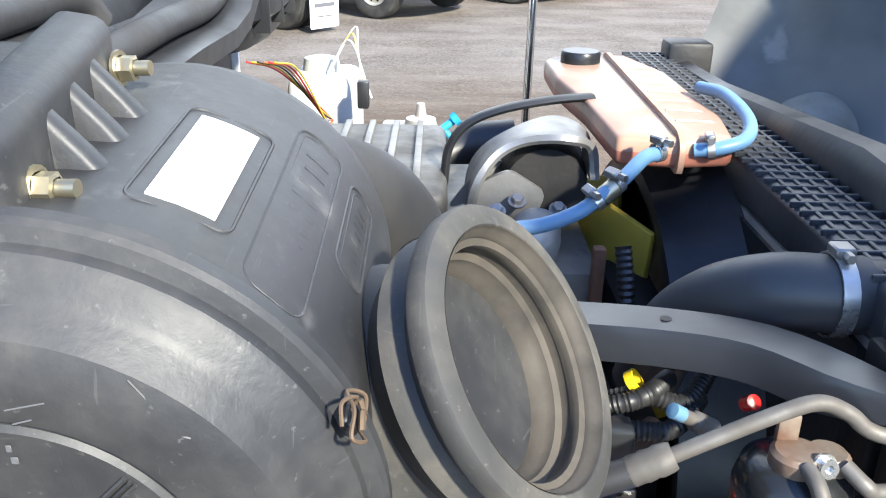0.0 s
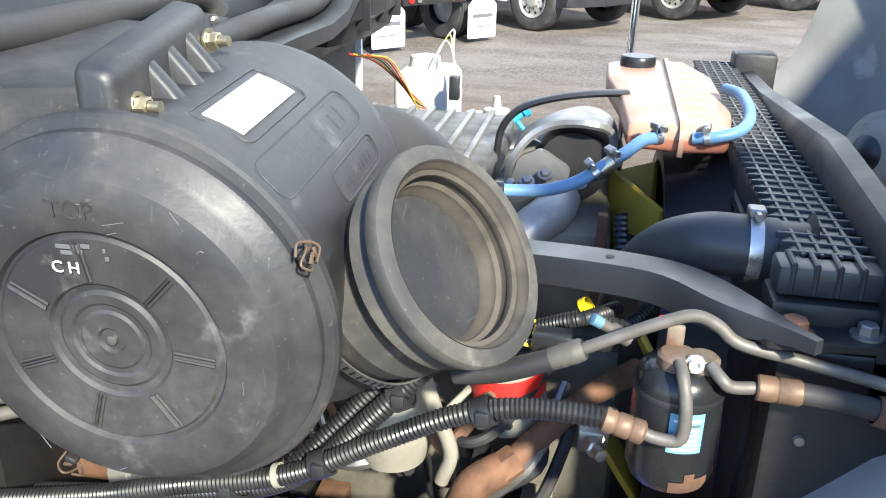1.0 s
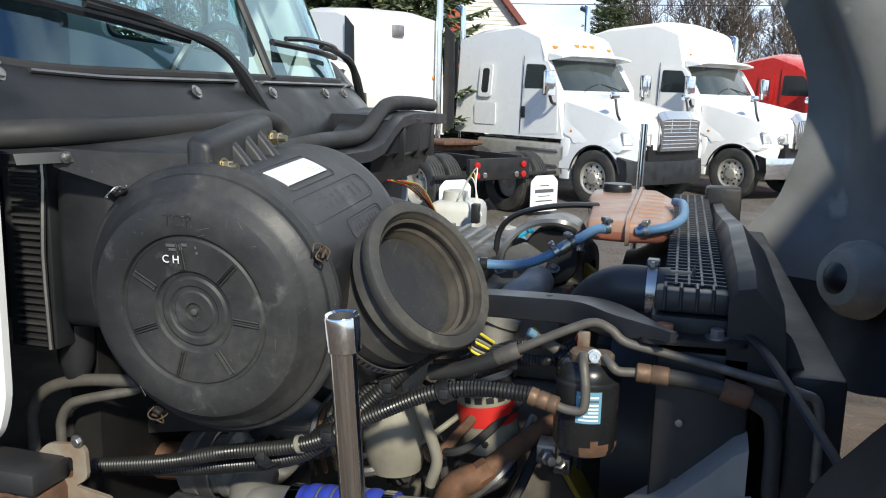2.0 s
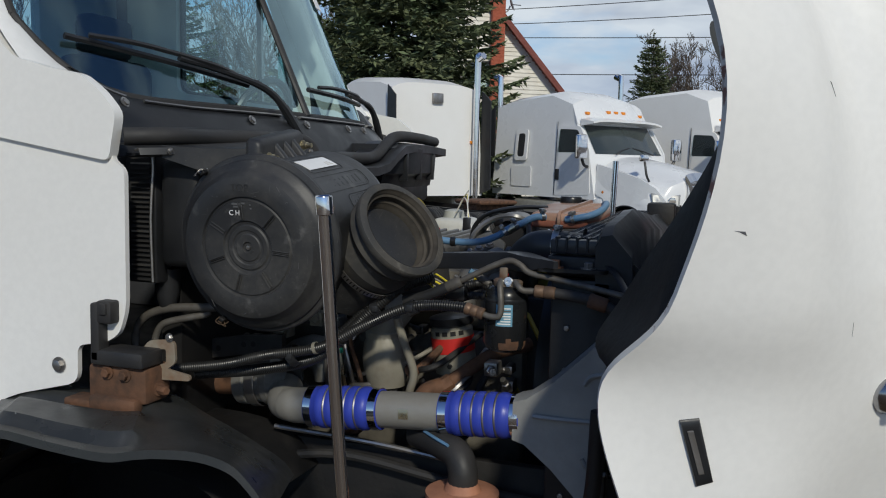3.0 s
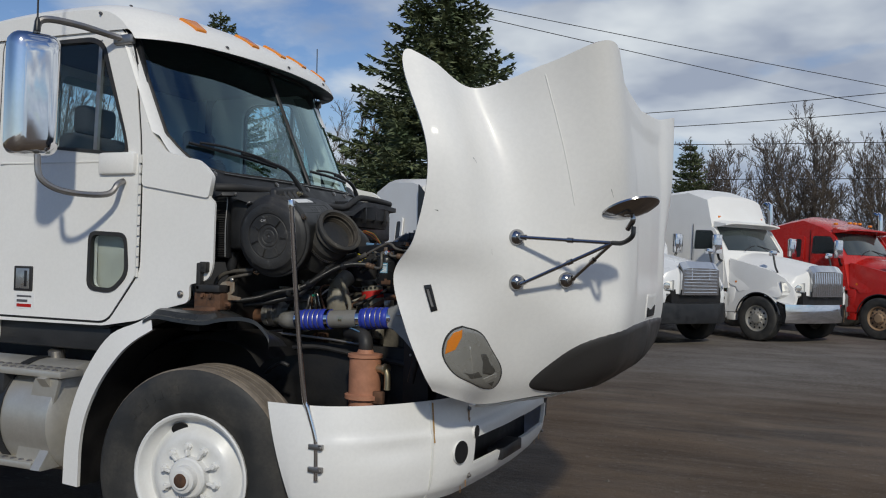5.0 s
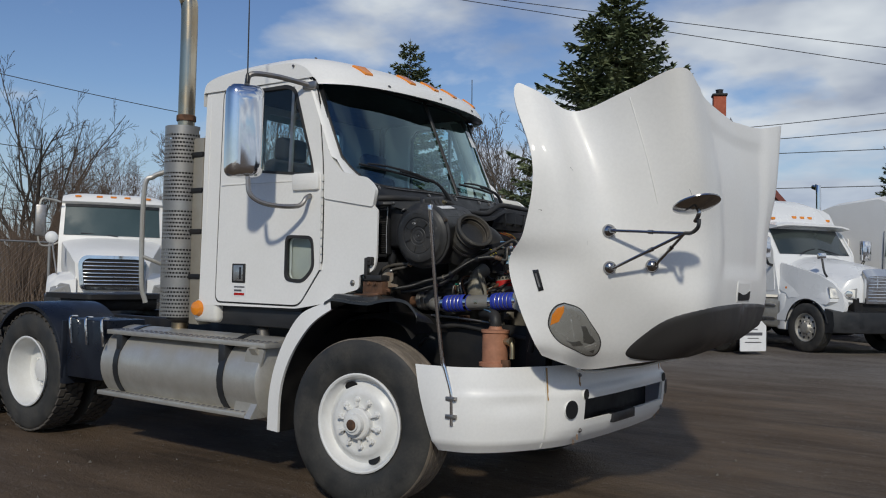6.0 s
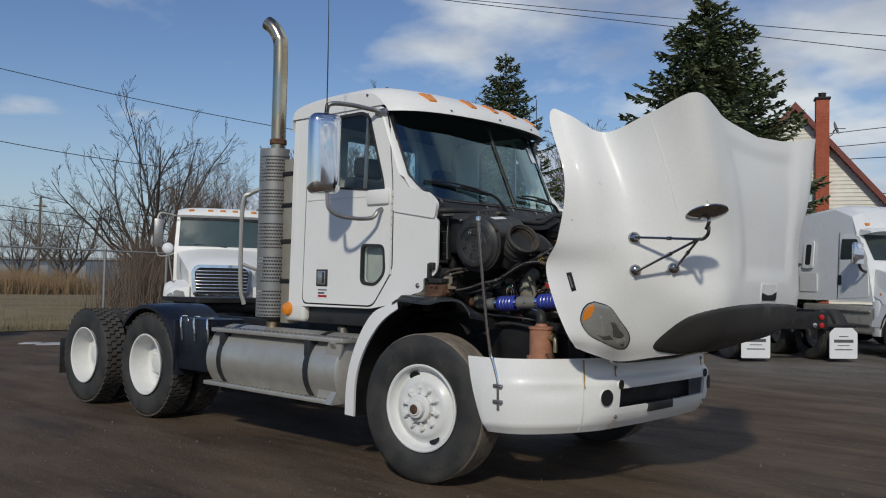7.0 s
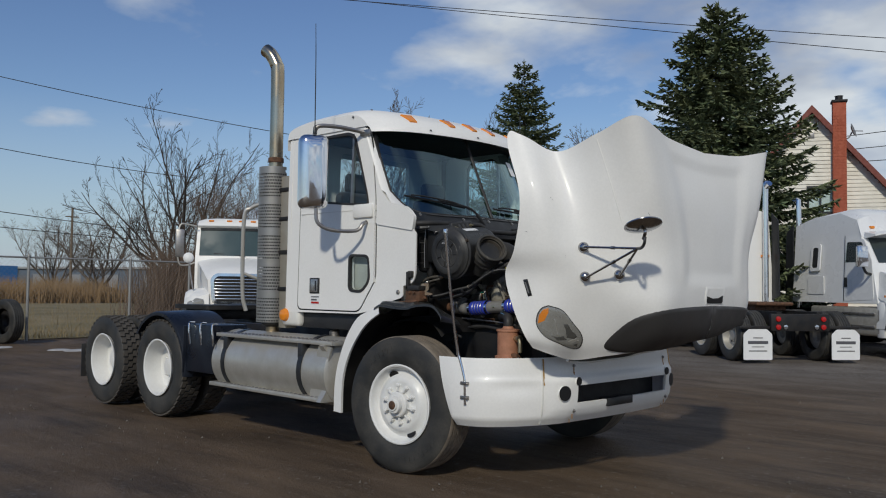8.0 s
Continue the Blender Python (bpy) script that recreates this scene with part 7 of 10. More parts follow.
# wiring under the strap
for k, (c, mat) in enumerate((((0.60, -0.585, 1.555), BLACK), ((0.63, -0.60, 1.54), BLACK), ((0.65, -0.57, 1.565), BLACK))):
    part("wiring_loom", tube([(c[0] - 0.08, c[1] + 0.02, c[2] - 0.04), (c[0], c[1], c[2]), (c[0] + 0.05, c[1] - 0.005, c[2] + 0.018 - 0.012 * k), (c[0] + 0.09, c[1] + 0.04, c[2] + 0.015)], 0.0105, 14, 5, ridges=0.0014, pitch=0.0046), GLOSS, truck, angle=40)
part("yellow_ring", lathe([(0.0105, -0.005), (0.0120, -0.005), (0.0120, 0.005), (0.0105, 0.005)], (0.648, -0.565, 1.578), (0.7, -0.2, 0.6), 16), surface("yellow_clip", (0.75, 0.55, 0.02), 0.4, bump=0), truck, "yellow locking ring")
conn = part("connector", box(0.585, 0.635, -0.645, -0.615, 1.535, 1.57, 0.004), BLACK, truck, "black multi-pin connector")
for k in range(7):
    part("wire", tube([(0.585, -0.63 + 0.004 * k, 1.545 + 0.004 * k), (0.555, -0.64, 1.56 + 0.006 * k), (0.535, -0.62 + 0.006 * k, 1.575 - 0.003 * k), (0.52, -0.58, 1.56)], 0.0024, 6), (surface("yellow_wire", (0.80, 0.66, 0.05), 0.5, bump=0) if k % 3 == 0 else SAND if k % 3 == 1 else BLACK), conn)
part("ac_port", join(lathe([(0.010, 0), (0.010, 0.025), (0.007, 0.028), (0.007, 0.045)], (0.70, -0.66, 1.585), (-0.6, -0.2, 0.4), 12)), DULL, truck)
part("ac_cap", lathe([(0.0075, 0.042), (0.0075, 0.055), (0, 0.057)], (0.70, -0.66, 1.585), (-0.6, -0.2, 0.4), 12), surface("blue_cap", (0.10, 0.20, 0.28), 0.5, bump=0), truck)
part("ac_cap", lathe([(0.0075, 0.0), (0.0075, 0.014), (0, 0.015)], (0.735, -0.64, 1.600), (0.2, -0.6, 0.5), 12), REDLENS, truck)

# strap across to the radiator and its bolted end
strap_path = smooth_path([(0.44, -0.485, 1.615), (0.56, -0.53, 1.630), (0.67, -0.565, 1.640), (0.75, -0.615, 1.650), (0.815, -0.688, 1.650), (0.882, -0.765, 1.650)], 4)
rings = []
for i, c in enumerate(strap_path):
    d = (strap_path[min(i + 1, len(strap_path) - 1)] - strap_path[max(i - 1, 0)]).normalized()
    s = d.cross(Vector((0, 0, 1))).normalized()
    u = s.cross(d)
    t_ = 1 - 0.8 * ease((i / (len(strap_path) - 1) - 0.72) / 0.28)
    rings.append([c + s * a * 0.030 * t_ + u * (b if b > 0 else b * t_) for a, b in ((-1, 0.0), (-0.85, 0.010), (0.85, 0.010), (1, 0.0), (1, -0.028), (0.9, -0.030), (-0.9, -0.030), (-1, -0.028))])
strap = part("radiator_strap", loft(rings), surface("satin_black_steel", (0.019, 0.021, 0.026), 0.42, second=(0.036, 0.037, 0.041), scale=8, bump=0.05), truck, "curved satin black steel strap", angle=40)
part("strap_hole", lathe([(0.006, 0), (0, 0.0008)], (0.672, -0.567, 1.6515), (0, 0, 1), 12), DARK, strap)
part("strap_link", join(plate(rounded([(0.832, -0.742), (0.832, -0.682), (0.99, -0.675), (0.99, -0.725)], 0.02, 3), [], lambda a, b, d: (a, b, 1.640 - d), 0.008)), FRAMEP, strap)
part("rusty_bolt", bolt((0.868, -0.712, 1.640), (0, 0, 1), 0.015, 0.018, 1.5), RUST, strap, "rusty hexagon bolt")
part("grey_bolt", bolt((0.945, -0.702, 1.640), (0, 0, 1), 0.011, 0.015, 1.6), STEEL, strap)
part("support_stay", tube([(0.985, -0.69, 1.65), (1.02, -0.74, 1.625), (1.10, -0.86, 1.53), (1.16, -0.95, 1.44)], 0.009, 8, 4, flat=0.5), FRAMEP, truck, "flat black support stay")

# radiator with ribbed header tank, hose and baffle
rad = part("radiator", box(0.87, 0.97, -0.62, 0.62, 0.72, 1.64, 0.01), DARK, truck, "radiator with a black ribbed header tank")
HEADERM = surface("ribbed_tank_plastic", (0.026, 0.028, 0.032), 0.42, second=(0.046, 0.047, 0.050), scale=10, amount=0.6, bump=0.1)
header = part("header_tank", box(0.865, 0.955, -0.66, 0.66, 1.640, 1.703, 0.012, 3), HEADERM, rad, "ribbed black header tank")
for k in range(44):
    y = -0.64 + 0.03 * k
    part("tank_rib", box(0.862, 0.958, y, y + 0.005, 1.699, 1.707, 0.001, 1), HEADERM, header, smooth=False)
for x in (0.878, 0.898, 0.918, 0.938):
    part("tank_rib", box(x, x + 0.005, -0.645, 0.65, 1.699, 1.7065, 0.001, 1), HEADERM, header, smooth=False)
part("tank_end", box(0.850, 0.962, -0.680, -0.63, 1.668, 1.703, 0.006), HEADERM, header)
for k in range(4):
    part("end_rib", box(0.862 + 0.024 * k, 0.868 + 0.024 * k, -0.683, -0.64, 1.672, 1.709, 0.002, 1), HEADERM, header, smooth=False)
part("core_edge_strip", box(0.846, 0.968, -0.688, -0.62, 1.618, 1.665, 0.006), FRAMEP, rad)
part("rad_side", box(0.86, 1.0, -0.70, -0.655, 0.85, 1.615, 0.008), FRAMEP, rad, "black steel radiator side channel")
for k in range(9):
    part("channel_rivet", lathe([(0.008, 0), (0.006, 0.004), (0, 0.005)], (0.90 + 0.06 * (k % 2), -0.701, 1.10 + 0.05 * k), (0, -1, 0), 10), STEEL, rad)
baffle = [(0.962, 1.58), (0.958, 1.712), (0.970, 1.735), (0.995, 1.740), (1.040, 1.690), (1.050, 1.58)]
part("rubber_baffle", loft([[(x, y, z + up) for x, z in baffle] for y, up in ((-0.70, -0.02), (-0.66, 0.0), (-0.3, 0.02), (0.3, -0.03), (0.62, -0.04))]), WORN, rad, "rubber air baffle above the radiator")
part("baffle_flap", plate(rounded([(0.955, 1.55), (0.985, 1.67), (1.05, 1.655), (1.10, 1.54), (1.09, 1.48)], 0.02, 3), [], lambda a, b, d: (a, -0.655 + d - (a - 0.95) * 0.25, b), 0.006), RUBBER, rad)
part("shroud", join(lathe([(0.395, 0.765), (0.42, 0.765), (0.425, 0.79), (0.47, 0.868), (0.455, 0.868), (0.40, 0.79), (0.395, 0.765)], (0, 0.0, 1.215), (1, 0, 0), 72), box(0.862, 0.870, -0.58, 0.58, 0.80, 1.63)), WORN, rad, "black round fan shroud")
part("shroud_strip", box(0.868, 0.874, -0.60, 0.60, 1.630, 1.640), ALU, rad)
for k in range(9):
    a_ = radians(40 * k + 12)
    m_ = Matrix.Translation((0.72, 0.0, 1.215)) @ Matrix.Rotation(a_, 4, "X") @ Matrix.Rotation(radians(32), 4, "Z")
    part("fan_blade", box(-0.006, 0.006, -0.085, 0.085, 0.10, 0.385, 0.004, 2, m_), YELLOW, rad, "yellow fan blade")
part("fan_hub", lathe([(0, 0.60), (0.09, 0.60), (0.12, 0.63), (0.12, 0.71), (0, 0.71)], (0, 0, 1.215), (1, 0, 0), 28), DARK, rad)
hose = part("radiator_hose", tube([(0.70, -0.42, 1.49), (0.715, -0.45, 1.575), (0.745, -0.495, 1.635), (0.79, -0.535, 1.668), (0.845, -0.55, 1.672), (0.87, -0.55, 1.672)], 0.040, 24), surface("satin_hose_rubber", (0.036, 0.037, 0.039), 0.45, second=(0.058, 0.058, 0.06), scale=8, bump=0.05), truck, "thick black radiator hose with white print")
clampband((0.842, -0.549, 1.672), (1, -0.02, 0.0), 0.0415, hose, 0.016)
part("rad_inlet", lathe([(0.037, -0.03), (0.037, 0.03), (0.05, 0.035)], (0.875, -0.55, 1.672), (1, 0, 0), 24), BLACK, rad)
for k in range(5):
    part("hose_print", lathe([(0.0405, 0), (0.0407, 0), (0.0407, 0.007), (0.0405, 0.007)], (0.795 + 0.009 * k, -0.537 - 0.001 * k, 1.669), (1, -0.3, 0.1), 40, 60, 5), surface("white_print", (0.5, 0.5, 0.5), 0.6, bump=0), hose, smooth=False)

# coolant expansion tank
def tank_ring(z, g):
    loop = rounded([(0.690 + g, -0.178 + g), (0.775, -0.190 + g), (0.852 - g, -0.180 + g), (0.870 - g, -0.06), (0.862 - g, 0.25), (0.82 - g, 0.41 - g), (0.70 + g, 0.418 - g), (0.650 + g, 0.36), (0.652 + g, 0.20), (0.678 + g, 0.02)], 0.009, 3)
    return [Vector((q[0], q[1], z + 0.014 * (q[1] + 0.19))) for q in loop]


tankp = part("expansion_tank", loft([tank_ring(1.711, -0.001), tank_ring(1.724, 0.0), tank_ring(1.729, 0.002), tank_ring(1.732, 0.006), tank_ring(1.733, 0.03), tank_ring(1.734, 0.07)]), TANKP, truck, "milky plastic coolant tank stained pink", angle=50)
part("tank_lower", loft([tank_ring(1.688, 0.010), tank_ring(1.691, 0.003), tank_ring(1.697, 0.0), tank_ring(1.7109, -0.001)]), TANKL, tankp, "pink coolant-filled lower half", angle=50)
part("tank_seam", plate(rounded([(-0.200, 1.682), (-0.204, 1.726), (-0.18, 1.741), (0.38, 1.752), (0.43, 1.730), (0.43, 1.70)], 0.012, 2), [], lambda a, b, d: (0.772 + d, a, b), 0.008), TANKP, tankp)
for k in range(7):
    y = -0.10 + 0.062 * k
    z_ = 1.7335 + 0.014 * (y + 0.19)
    part("tank_bead", tube([(0.79, y, z_), (0.82, y, z_), (0.848, y, z_ - 0.004), (0.853, y, z_ - 0.03)], 0.0030, 6), TANKP, tankp)
part("tank_cap", lathe([(0.034, 1.730), (0.038, 1.738), (0.038, 1.758), (0.035, 1.762), (0, 1.762)], (0.715, 0.33, 0), (0, 0, 1), 20), BLACK, tankp, "black screw cap")
bh = part("blue_hose", tube([(0.43, -0.335, 1.655), (0.50, -0.325, 1.648), (0.57, -0.315, 1.650), (0.62, -0.31, 1.667), (0.655, -0.30, 1.690), (0.685, -0.275, 1.705), (0.715, -0.245, 1.722), (0.742, -0.225, 1.722)], 0.0100, 14), BLUEHOSE, truck, "pale blue silicone coolant hose")
for p, d in (((0.645, -0.304, 1.682), (0.7, 0.2, 0.6)), ((0.672, -0.288, 1.699), (0.7, 0.4, 0.45)), ((0.735, -0.23, 1.725), (1, 0.6, 0.1))):
    clampband(p, d, 0.0107, bh, 0.010)
part("hose_splice", lathe([(0.0124, -0.012), (0.0128, -0.012), (0.0128, 0.012), (0.0124, 0.012)], (0.66, -0.296, 1.690), (0.7, 0.3, 0.5), 14), BRASS, bh)
part("hose_sleeve", lathe([(0.0122, -0.008), (0.014, -0.006), (0.014, 0.006), (0.0122, 0.008)], (0.50, -0.325, 1.648), (1, 0.1, 0), 14), BLACK, bh)
bh2 = part("blue_hose", tube([(0.795, -0.188, 1.716), (0.830, -0.195, 1.722), (0.868, -0.180, 1.732), (0.888, -0.12, 1.745), (0.885, -0.02, 1.757), (0.868, 0.06, 1.752)], 0.0100, 14), BLUEHOSE, truck, "pale blue silicone coolant hose")
clampband((0.817, -0.192, 1.719), (1, -0.2, 0.2), 0.0107, bh2, 0.010)

# thermostat housing and gear behind
part("thermostat_housing", join(tube([(0.51, -0.26, 1.43), (0.525, -0.255, 1.513), (0.545, -0.24, 1.552), (0.579, -0.211, 1.577), (0.589, -0.162, 1.587)], 0.036, 20), lathe([(0.045, -0.01), (0.045, 0.012), (0.038, 0.014)], (0.525, -0.255, 1.518), (0.294, 0.103, 0.89), 20)), surface("pale_cast_outlet", (0.42, 0.41, 0.38), 0.5, 0.4, second=(0.22, 0.20, 0.17), scale=18, amount=0.7, bump=0.3), block, "cast aluminium water outlet")
alt = part("alternator", join(lathe([(0.02, -0.085), (0.06, -0.08), (0.085, -0.05), (0.09, 0.0), (0.088, 0.04), (0.06, 0.07), (0.02, 0.075)], (0.615, 0.06, 1.585), (1, -0.25, 0), 28)), CAST, block, "cast alternator body")
for k in range(10):
    a = math.tau * k / 10
    part("alternator_fin", tube([(0.60, 0.06 + 0.088 * math.cos(a), 1.585 + 0.088 * math.sin(a)), (0.655, 0.05 + 0.080 * math.cos(a), 1.585 + 0.080 * math.sin(a))], 0.007, 6, 0), ALU, alt)
part("alternator_front", lathe([(0.075, 0.05), (0.055, 0.07), (0.03, 0.072), (0, 0.072)], (0.615, 0.06, 1.585), (1, -0.25, 0), 24), DARK, alt)
arch = smooth_path([(0.492, 0, 1.585), (0.500, 0, 1.640), (0.525, 0, 1.680), (0.565, 0, 1.705), (0.612, 0, 1.716), (0.648, 0, 1.711), (0.668, 0, 1.694), (0.672, 0, 1.655)], 4)
rows_ = []
for q, (p, d_) in enumerate(zip(arch, [(arch[min(i + 1, len(arch) - 1)] - arch[max(i - 1, 0)]).normalized() for i in range(len(arch))])):
    up_ = Vector((-d_.z, 0, d_.x))
    w_ = 0.045 + 0.012 * math.sin(q * 0.45)
    rows_.append([p + up_ * a_ + Vector((0, b_ - 0.09, 0)) for a_, b_ in ((-0.006, -w_), (0.0, -w_ - 0.004), (0.008, -w_), (0.003, -w_ * 0.5), (0.003, w_ * 0.5), (0.008, w_), (-0.006, w_))])
part("lift_bracket", loft(rows_), LIFT, block, "arched cast aluminium bracket", angle=45)
# near-black drum added in the arch's opening to stand for its shade
part("arch_shade_fill", lathe([(0.0, -0.05), (0.062, -0.05), (0.068, -0.02), (0.068, 0.05), (0.05, 0.07), (0, 0.07)], (0.605, -0.06, 1.63), (0, 1, 0), 24), DARK, block)
part("lever", tube([(0.455, 0.005, 1.60), (0.462, 0.005, 1.660), (0.492, 0.005, 1.700), (0.545, 0.01, 1.722), (0.62, 0.02, 1.735), (0.69, 0.05, 1.735)], 0.016, 8, 5, flat=0.45), BLACK, block, "black arched lever")
for q_ in range(5):
    part("housing_bolt", bolt((0.50 + 0.03 * q_, -0.15 - 0.012 * (q_ % 2), 1.60 + 0.012 * (q_ % 3)), (0, -0.5, 0.8), 0.009, 0.012), STEEL, block)
part("lift_bracket_plate", plate(rounded([(0.491, 1.577), (0.51, 1.648), (0.55, 1.665), (0.604, 1.631), (0.589, 1.587)], 0.012, 3), [], lambda a, b, d: (a, -0.13 + d, b), 0.012), LIFT, block)
part("bracket_plate", plate(rounded([(0.46, 1.58), (0.52, 1.665), (0.55, 1.655), (0.60, 1.56), (0.585, 1.55), (0.53, 1.60)], 0.012, 3), [], lambda a, b, d: (a, -0.06 + d, b), 0.008), LIFT, block)
part("rusty_strap", box(0.655, 0.672, -0.27, -0.25, 1.42, 1.60, 0.003), RUST, block)
part("black_loom", tube([(0.69, -0.28, 1.61), (0.695, -0.30, 1.56), (0.70, -0.31, 1.50), (0.71, -0.30, 1.40)], 0.012, 10, 6, ridges=0.002, pitch=0.007), BLACK, block)
part("drain_tap", join(lathe([(0.008, -0.03), (0.008, 0.03), (0.005, 0.034)], (0.455, 0.35, 1.60), (0.6, 0, 0.5), 10), lathe([(0.006, 0), (0.006, 0.03)], (0.455, 0.35, 1.60), (0.5, 0, -0.6), 8), lathe([(0.014, 0), (0.014, 0.01)], (0.475, 0.35, 1.617), (0.6, 0, 0.5), 10)), surface("teal_plastic", (0.03, 0.30, 0.48), 0.4, bump=0), block, "small blue drain tap")
part("control_valve", join(box(0.33, 0.43, 0.28, 0.42, 1.56, 1.60, 0.008), lathe([(0.035, 0), (0.03, 0.02), (0.012, 0.025), (0.008, 0.05), (0, 0.05)], (0.41, 0.35, 1.60), (0, 0, 1), 18)), ALU, block)
part("left_inlet_duct", tube([(0.2, 0.34, 1.30), (0.3, 0.45, 1.42), (0.5, 0.55, 1.50), (0.62, 0.56, 1.52)], 0.05, 16), BLACK, block)
part("washer_bottle", box(0.10, 0.26, 0.60, 0.80, 1.38, 1.645, 0.03, 3), surface("milky_white_plastic", (0.60, 0.60, 0.56), 0.5, second=(0.42, 0.41, 0.37), scale=12), truck, "milky white washer bottle")
part("washer_cap", lathe([(0.045, 0), (0.04, 0.03), (0.02, 0.035), (0, 0.035)], (0.17, 0.70, 1.643), (0, 0, 1), 18), surface("grey_cap", (0.45, 0.46, 0.42), 0.5), truck)
for k in range(6):
    part("wire", tube([(0.10 + 0.01 * k, 0.22, 1.75), (0.14 + 0.008 * k, 0.30, 1.72), (0.19 + 0.006 * k, 0.40, 1.64 - 0.01 * k), (0.22, 0.48, 1.58)], 0.0020, 6), (RED, surface("yellow_cable", (0.42, 0.33, 0.04), 0.5, bump=0), BLACK, surface("orange_cable", (0.36, 0.13, 0.04), 0.5, bump=0))[k % 4], truck)
for k in range(3):
    part("wire", tube([(0.20, 0.62, 1.66), (0.24 + 0.01 * k, 0.60, 1.73 + 0.015 * k), (0.27, 0.56, 1.70), (0.28 + 0.01 * k, 0.52, 1.62)], 0.0020, 6), (WHITE, surface("pale_yellow_cable", (0.72, 0.62, 0.2), 0.5, bump=0), WHITE)[k], truck)
part("relay", box(0.27, 0.295, 0.50, 0.53, 1.60, 1.66, 0.004), BLACK, truck)

# rust-red separator canister and its hose, low in front of the wheel
can = part("separator_canister", lathe([(0, 0.60), (0.06, 0.60), (0.075, 0.62), (0.078, 0.87), (0.098, 0.875), (0.098, 0.895), (0.080, 0.90), (0.080, 1.075), (0.088, 1.08), (0.088, 1.095), (0.045, 1.10), (0.035, 1.12), (0, 1.12)], (0.675, -0.75, 0), (0, 0, 1), 36), COPPER, truck, "rust-red metal canister")
part("canister_elbow", tube([(0.675, -0.75, 1.11), (0.675, -0.75, 1.145), (0.655, -0.735, 1.178), (0.60, -0.70, 1.188), (0.52, -0.64, 1.185)], 0.036, 18), RUBBER, can, "black rubber elbow")
part("hose_stripe", tube([(0.64, -0.760, 1.205), (0.60, -0.738, 1.212), (0.56, -0.705, 1.214)], 0.004, 6), BLUEHOSE, can)
part("canister_valve", join(lathe([(0.02, 0), (0.02, 0.05), (0.028, 0.052), (0.028, 0.07), (0, 0.072)], (0.745, -0.76, 1.03), (1, -0.3, 0), 12), tube([(0.80, -0.775, 1.03), (0.815, -0.78, 1.0), (0.815, -0.78, 0.93)], 0.016, 10)), BRASS, can)
part("canister_strap", box(0.745, 0.80, -0.80, -0.77, 0.86, 0.92, 0.004), RUST, can)
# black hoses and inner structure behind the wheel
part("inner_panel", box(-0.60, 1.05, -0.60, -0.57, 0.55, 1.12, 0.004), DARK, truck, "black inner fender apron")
part("brake_line", tube([(0.05, -0.66, 1.06), (0.30, -0.64, 1.10), (0.6, -0.64, 1.07), (0.9, -0.64, 1.04)], 0.012, 8), RUBBER, truck)
part("brake_line", tube([(0.06, -0.70, 0.95), (0.14, -0.80, 0.98), (0.25, -0.86, 1.03), (0.30, -0.86, 1.02)], 0.010, 8), RUBBER, truck)
part("brake_line", tube([(0.12, -0.66, 1.16), (0.40, -0.645, 1.145), (0.66, -0.64, 1.12)], 0.007, 8), STEEL, truck)
part("hood_spring", tube([(0.95, -0.80, 0.98), (0.99, -0.82, 1.15), (1.0, -0.83, 1.35)], 0.018, 10), FRAMEP, truck)
part("left_marker_rod", tube([(0.73, 1.36, 1.89), (0.72, 1.32, 1.3), (0.715, 1.28, 0.96), (0.715, 1.265, 0.88), (0.70, 1.262, 0.58)], 0.0135, 12, 4), CHROME, truck)
part("left_latch_bracket", box(0.95, 1.05, 0.58, 0.66, 1.62, 1.74, 0.01), FRAMEP, truck)

# ---------------------------------------------------------------- parked trucks
def sweep_side(profile, half, crown=0.0, seg=10, taper=1.0):
    """A body lofted across its width from a side outline of (x, z)."""
    rings = []
    for k in range(seg + 1):
        y = -1 + 2 * k / seg
        e = abs(y) ** 6
        rings.append([Vector((x, y * half, z - crown * e * (1 if z > 1.2 else 0))) for x, z in profile])
    return loft(rings)


def far_wheel(x, y, parent, side, rimmat, dual=False):
    c = Vector((x, y, 0.505))
    ax = Vector((0, side, 0))
    w = part("wheel", lathe(tyre_profile(0.505, 0.27), c, ax, 32), TYRE, parent, "black truck tyre")
    part("rim", lathe([(0.29, 0.10), (0.295, 0.125), (0.28, 0.12), (0.26, 0.06 if not dual else -0.02), (0.20, 0.085 if not dual else -0.03), (0.13, 0.09 if not dual else -0.02), (0.10, 0.15 if not dual else 0.05), (0, 0.16 if not dual else 0.06)], c, ax, 28), rimmat, w)
    d, s, u = frame_of(ax)
    for k in range(10):
        a = math.tau * k / 10
        part("rim_hole", lathe([(0.026, 0), (0, 0.002)], c + (s * math.cos(a) + u * math.sin(a)) * 0.215 + d * (0.086 if not dual else -0.02), ax, 10), DARK, w)
        part("wheel_nut", lathe([(0.016, 0), (0.014, 0.03), (0, 0.032)], c + (s * math.cos(a) + u * math.sin(a)) * 0.143 + d * (0.088 if not dual else -0.02), ax, 6), CHROME, w)
    return w


